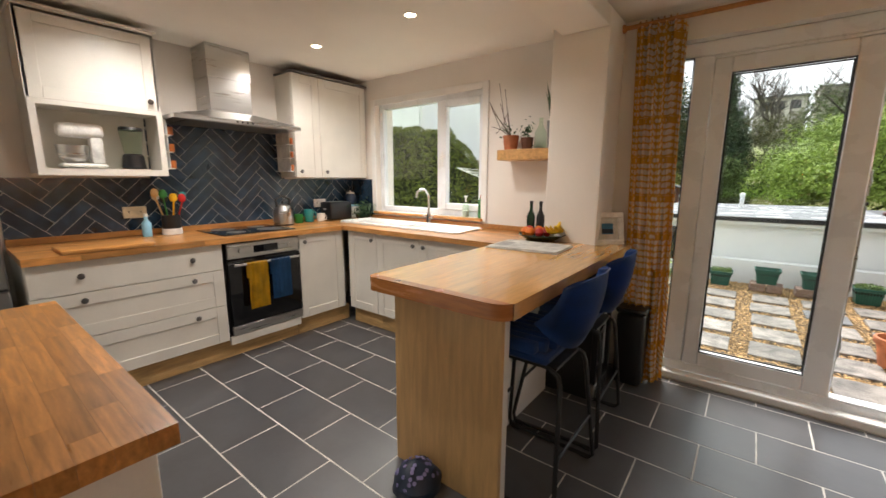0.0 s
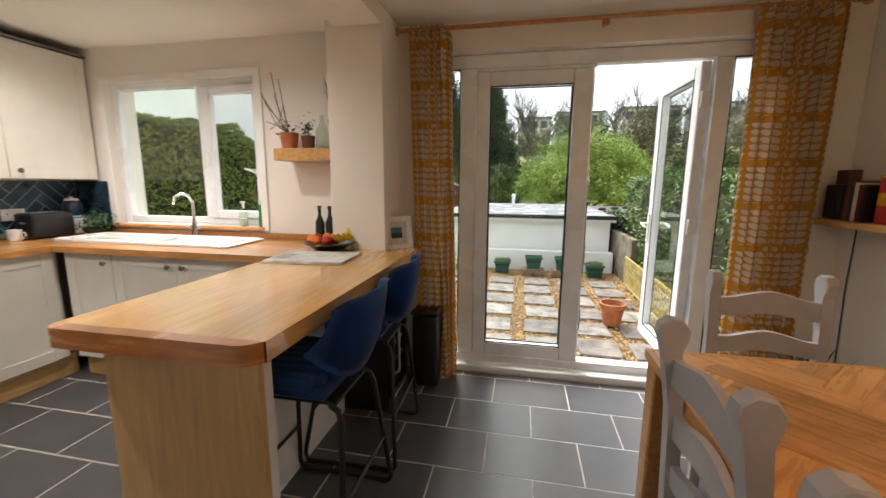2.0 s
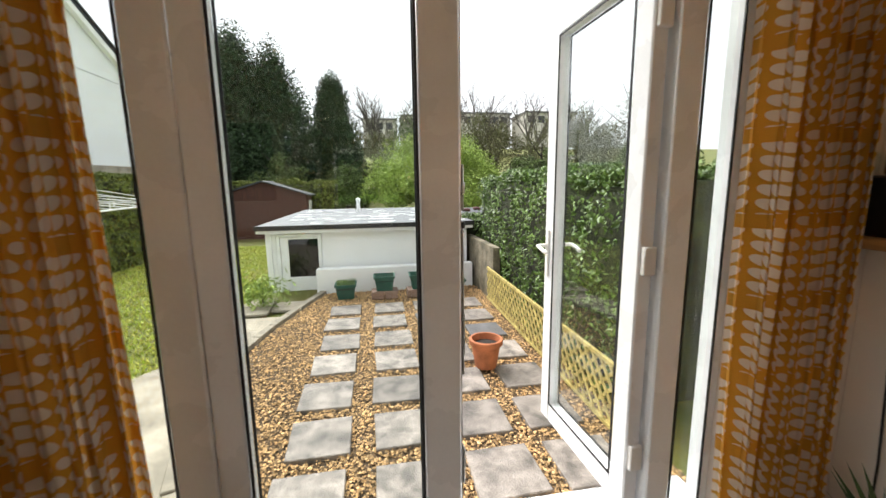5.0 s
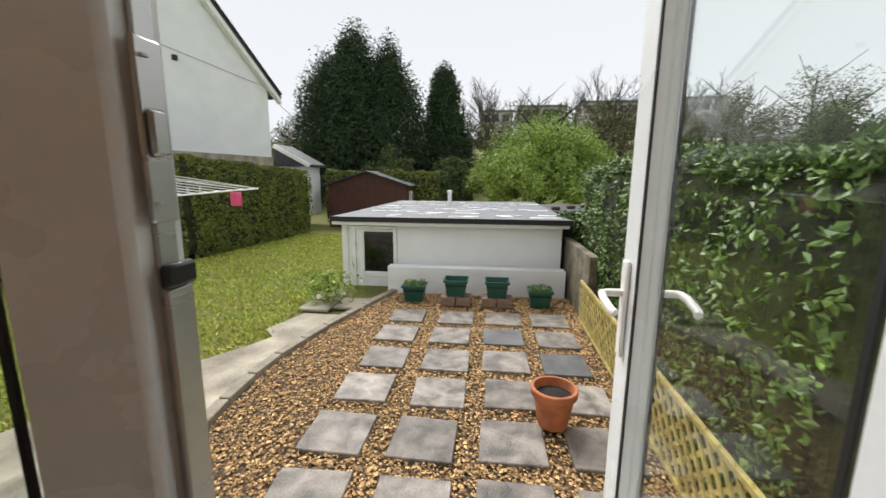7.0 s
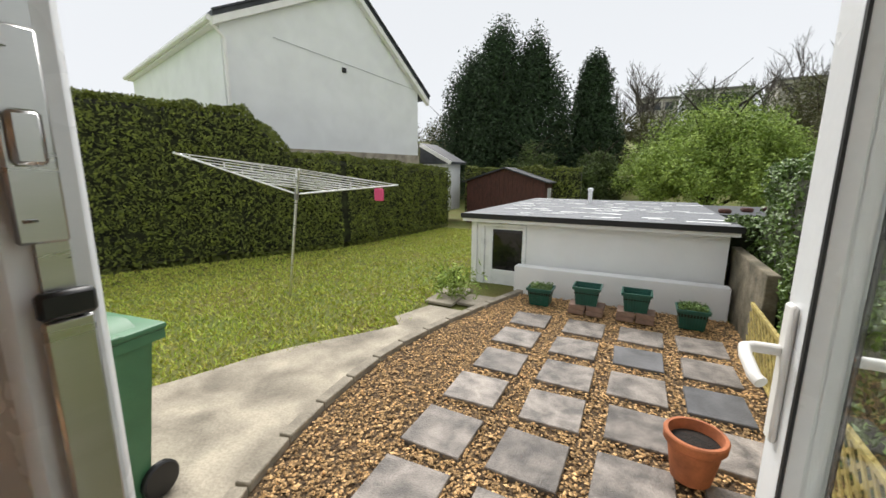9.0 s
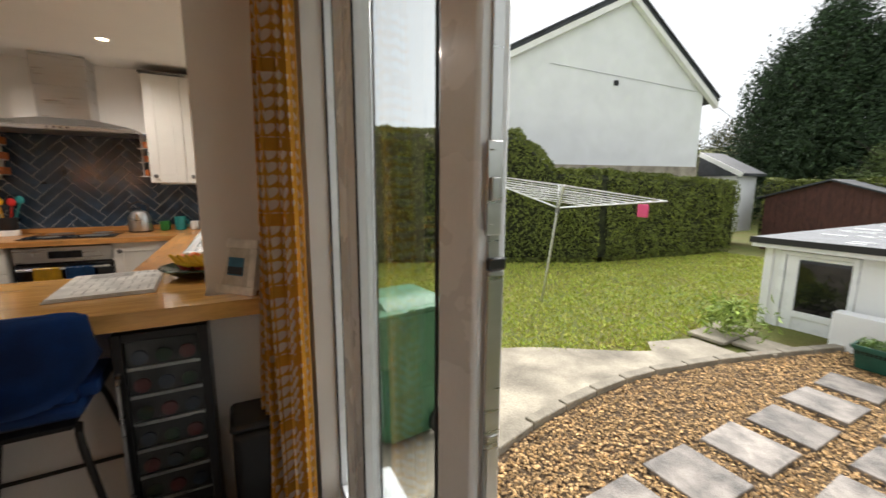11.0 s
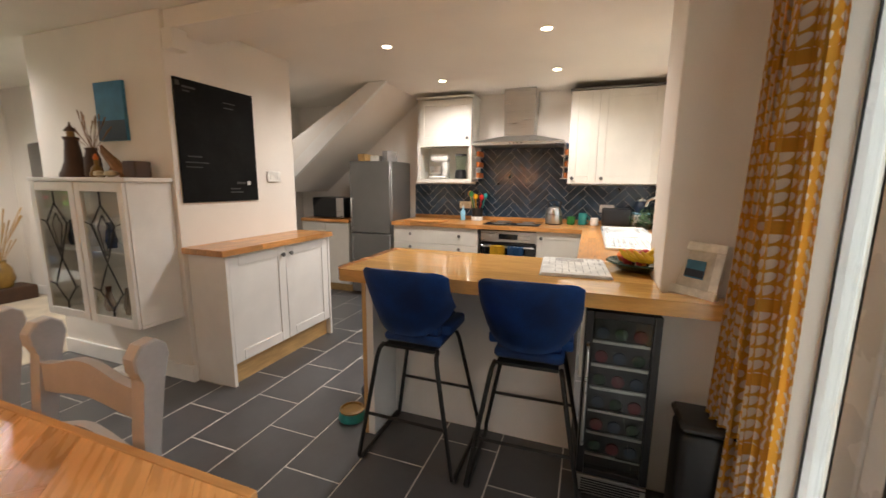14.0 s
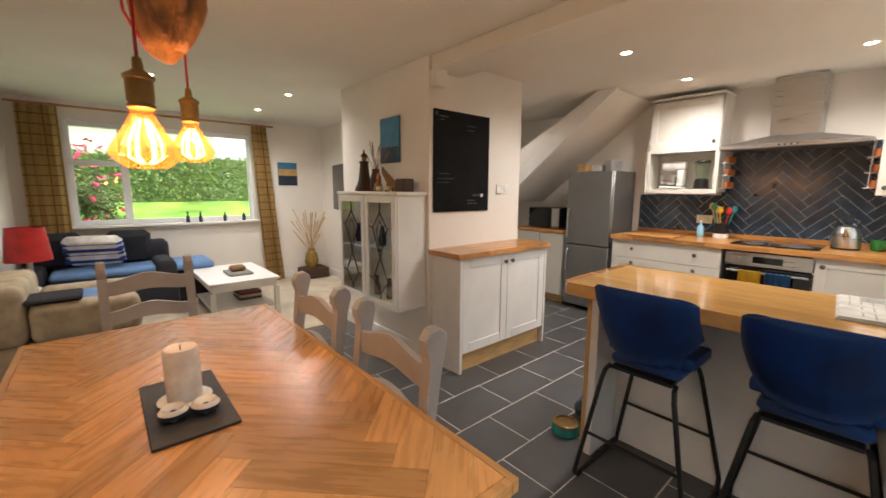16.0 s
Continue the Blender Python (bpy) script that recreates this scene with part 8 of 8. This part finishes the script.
vg = vessel("floor_vase", -1.28, -3.92, 0.161, [(0.07, 0), (0.11, 0.10), (0.09, 0.22), (0.05, 0.28), (0.055, 0.31)], "amber_metal", "brown vase of tall dried grasses on a wooden stand", "vase")
bm = bmesh.new()
rnd = random.Random(3)
for i in range(26):
    a, r, h = rnd.uniform(0, 6.28), rnd.uniform(0.08, 0.32), rnd.uniform(0.5, 0.95)
    tube(bm, [(0, 0, 0.25), (0.3 * r * math.cos(a), 0.2 * r * math.sin(a), 0.6 * h), (r * math.cos(a), 0.3 * r * math.sin(a), h)], 0.003, 4, radii=[0.003, 0.003, 0.008])
part("dried_grass", bm, "tan", vg, "dried twigs and grass", kind="stuff")
tb = thing("coffee_table", (0.13, -2.78, 0), "white coffee table with a lower shelf and pale oak legs", "coffee table")
part("tabletop", bx(-0.35, 0.35, -0.56, 0.56, 0.42, 0.45, bev=0.004), "wcab", tb)
part("apron", bx(-0.32, 0.32, -0.53, 0.53, 0.35, 0.419, bev=0.002), "wcab", tb)
part("shelf", bx(-0.31, 0.31, -0.52, 0.52, 0.12, 0.14, bev=0.002), "wcab", tb)
for sx in (-1, 1):
    for sy in (-1, 1):
        part("leg", bx(sx * 0.315 - 0.025, sx * 0.315 + 0.025, sy * 0.525 - 0.025, sy * 0.525 + 0.025, 0, 0.349, bev=0.003), "wcab", tb)
block("tray", -0.02, 0.22, -2.85, -2.5, 0.4505, 0.475, "greyfab", "grey tray on the coffee table", "tray")
block("driftwood", 0.02, 0.18, -2.76, -2.64, 0.4755, 0.54, "drift", "piece of driftwood on the grey tray", "driftwood", bev=0.02)
for i in range(3):
    block("book", -0.12, 0.12, -2.9, -2.6, 0.1405 + 0.03 * i, 0.169 + 0.03 * i, ("navy", "beige", "darkred")[i], "large book lying on the lower shelf", "book", bev=0.002, group="books under the coffee table")


def sofa(x0, x1, y0, y1, mt, label, back, name="sofa", top=0.78):
    th = thing(name, ((x0 + x1) / 2, (y0 + y1) / 2, 0), label, name)
    w, d = (x1 - x0) / 2, (y1 - y0) / 2
    part("base", bx(-w, w, -d, d, 0.05, 0.30, bev=0.03, seg=2), mt, th)
    part("feet", bx(-w + 0.1, w - 0.1, -d + 0.1, d - 0.1, 0.0, 0.05), "darkwood", th)
    bb_ = {"+x": (w - 0.24, w, -d, d), "-y": (-w, w, -d, -d + 0.24)}[back]
    part("backrest", bx(*bb_, 0.301, top, bev=0.07, seg=3), mt, th)
    if back == "+x":
        for s in (-1, 1):
            part("arm", bx(-w, w - 0.245, s * d - (0.2 if s > 0 else 0), s * d + (0.2 if s < 0 else 0), 0.301, 0.58, bev=0.06, seg=3), mt, th)
        part("seat_cushion", bx(-w, w - 0.245, -d + 0.205, d - 0.205, 0.301, 0.45, bev=0.05, seg=3), mt, th)
    else:
        for s in (-1, 1):
            part("arm", bx(s * w - (0.2 if s > 0 else 0), s * w + (0.2 if s < 0 else 0), -d + 0.245, d, 0.301, 0.60, bev=0.06, seg=3), mt, th)
        part("seat_cushion", bx(-w + 0.205, w - 0.205, -d + 0.245, d, 0.301, 0.45, bev=0.05, seg=3), mt, th)
    return th


M["charfab"] = mat("charcoal_fabric", srgb("2b2c33"), 0.95, var=0.15, scale=6, fine=220, bump=0.2)
M["seatblue"] = mat("soft_blue_fabric_and_lit_top", srgb("6f93c4"), 0.9, var=0.10, scale=5, fine=220, bump=0.2)
M["stripe"] = mat("navy_stripe", srgb("2a3f86"), 0.95, var=0.1, scale=8, fine=240, bump=0.2)
sf = sofa(0.62, 1.93, -4.0, -3.15, "charfab", "charcoal fabric sofa with soft blue seat cushions under the window", "-y")
part("chaise", bx(-1.02, -0.60, -0.30, 0.30, 0.05, 0.44, bev=0.05), "charfab", sf, "low charcoal chaise end")
part("chaise_cushion", bx(-1.05, 0.42, -0.27, 0.34, 0.452, 0.535, bev=0.035, seg=3), "seatblue", sf, "soft blue long seat cushion")
ac = sofa(1.05, 1.93, -2.55, -1.65, "beigefab", "beige fabric armchair with a dark throw and blue-lit seat", "+x", "armchair", 0.74)
part("throw", bx(-0.10, 0.47, 0.10, 0.42, 0.585, 0.62, bev=0.015), "charfab", ac, "dark folded throw over the arm")
# blue light on top of the dark cushion, given as the pad's colour
part("seat_pad", bx(-0.42, 0.15, -0.22, 0.22, 0.452, 0.56, bev=0.05, seg=3), "seatblue", ac, "seat pad coloured blue for the light on a dark cushion")
for i, (x, mt) in enumerate(((1.02, "charfab"), (1.62, "charfab"))):
    bm = bmesh.new()
    obox(bm, pose(0, 0, 0, -18, 0, 0), 0.42, 0.13, 0.40, bev=0.055)
    single("cushion", bm, mt, "dark soft cushion on the charcoal sofa", "cushion", at=(x, -3.66, 0.74), group="sofa cushions")
cu = thing("cushion", (1.32, -3.45, 0.74), "white cushion with broad navy stripes on the sofa", "cushion", "sofa cushions", rz=-20)
part("cover", obox(bmesh.new(), pose(0, 0, 0, -25, 0, 8), 0.50, 0.12, 0.36, bev=0.05), "whitep", cu)
for k, (z_, w_) in enumerate(((-0.10, 0.05), (-0.02, 0.02), (0.035, 0.05), (0.105, 0.02))):
    part("stripe", obox(bmesh.new(), pose(0, 0, 0, -25, 0, 8) @ pose(0, 0, z_), 0.503, 0.124, w_, bev=0.008), "stripe", cu, "navy stripe")
lt = thing("table_lamp", (1.76, -2.85, 0.0), "lamp with a red drum shade beside the sofa", "lamp")
part("side_table", bx(-0.16, 0.16, -0.16, 0.16, 0.0, 0.48, bev=0.01), "darkwood", lt)
part("base", lathe(bmesh.new(), [(0.07, 0.481), (0.06, 0.50), (0.02, 0.53), (0.02, 0.78)], 20), "ceramic", lt)
part("shade", lathe(bmesh.new(), [(0.16, 0.76), (0.13, 1.06), (0.127, 1.06), (0.157, 0.76)], 28), "red", lt, "red fabric shade")
for i, x in enumerate((-0.35, -0.1, 0.2, 0.35)):
    vessel("sill_bottle", x, -4.07, 0.9585, [(0.022, 0), (0.024, 0.07), (0.01, 0.10), (0.01, 0.12 + 0.01 * i)], "navy", "small blue glass bottle on the window board", "bottle", group="bottles on the window board")
for a, b, c, d in (((-0.70, -3.97), (-0.49, -3.97), (-0.86, -3.97), (-0.60, -3.97)), ((1.50, -3.97), (1.83, -3.97), (1.50, -3.97), (1.85, -3.97))):
    curtain("curtain", (a, b), (c, d), 0.02, 2.30, 4, 0.035, "curtain2", "tan checked cotton curtain at the living-room window")
single("curtain_pole", tube(bmesh.new(), [(-0.80, -3.97, 2.315), (1.90, -3.97, 2.315)], 0.013, 10), "tableedge", "wooden curtain pole above the living-room window", "curtain pole")


# ================================================================ floor tiles and wall tiles
def tile_mesh(w, d, t, material, bev=0.0015):
    bm = bmesh.new()
    box(bm, 0, w, 0, d, -t, 0)
    top = [e for e in bm.edges if all(abs(v.co.z) < 1e-6 for v in e.verts)]
    bmesh.ops.bevel(bm, geom=top, offset=bev, segments=1, affect="EDGES")
    return meshed("tile", bm, material)


floor_ob = bpy.data.objects["floor"]
PX, PY, GAP = 0.475, 0.318, 0.006
cache = {}
inside_block = [(-1.82, -0.715, -1.62, -0.18)]
for row in range(-12, 4):
    y0 = 1.955 + PY * row + GAP / 2
    y1 = y0 + PY - GAP
    off = 0.0 if row % 2 else PX / 2
    for col in range(-5, 10):
        x0 = -2.17 + PX * col + off + GAP / 2
        x1 = x0 + PX - GAP
        a0, a1, b0, b1 = max(x0, OX + 0.003), min(x1, EX - 0.02), max(y0, -1.598), min(y1, 2.968)
        if a1 - a0 < 0.01 or b1 - b0 < 0.01:
            continue
        if any(a0 > q[0] and a1 < q[1] and b0 > q[2] and b1 < q[3] for q in inside_block):
            continue
        key = (round(a1 - a0, 3), round(b1 - b0, 3))
        if key not in cache:
            cache[key] = tile_mesh(key[0], key[1], 0.0025, "floor")
        ob = new("tile", cache[key])
        ob.parent = floor_ob
        ob.matrix_basis = pose(a0, b0, 0.0)

wt = thing("wall_tiling", (OX, 1.58, 0.973), "dark blue glazed tiles laid in herringbone above the worktops", "wall tiles", kind="structure")
part("tile_bed", bx(0.001, 0.011, 0.20 - 1.58, WY - 0.002 - 1.58, 0.0, 0.40), "bgrout", wt)
part("tile_bed", bx(0.001, 0.011, 1.005 - 1.58, 2.115 - 1.58, 0.401, 0.86), "bgrout", wt)
for q in herringbone([(0.202 - 1.58, WY - 0.012 - 1.58, 0.001, 0.398), (1.006 - 1.58, 2.114 - 1.58, 0.398, 0.858)], 0.073, 0.292, 0.004, 0.1, 0.1, keep=0.0002):
    cy = sum(p[0] for p in q) / len(q)
    cz = sum(p[1] for p in q) / len(q)
    bm = bmesh.new()
    prism(bm, [(p[0] - cy, p[1] - cz) for p in q], 0.0, 0.006, "x")
    top = [e for e in bm.edges if all(v.co.x > 0.0055 for v in e.verts)]
    bmesh.ops.bevel(bm, geom=top, offset=0.0012, segments=1, affect="EDGES")
    part("tile", bm, "btile", wt, m=pose(0.0062, cy, cz))
wt2 = thing("wall_tiling_return", (-3.40, WY, 0.973), "dark blue glazed tiles in the corner beside the window", "wall tiles", kind="structure")
part("tile_bed", bx(-0.205, 0.155, -0.006, -0.001, 0.0, 0.40), "bgrout", wt2)
for q in herringbone([(-0.204, 0.154, 0.001, 0.398)], 0.073, 0.292, 0.004, 0.0, 0.05, keep=0.0002):
    cx = sum(p[0] for p in q) / len(q)
    cz = sum(p[1] for p in q) / len(q)
    bm = bmesh.new()
    prism(bm, [(p[0] - cx, p[1] - cz) for p in q], -0.006, 0.0, "y")
    part("tile", bm, "btile", wt2, m=pose(cx, -0.0062, cz))
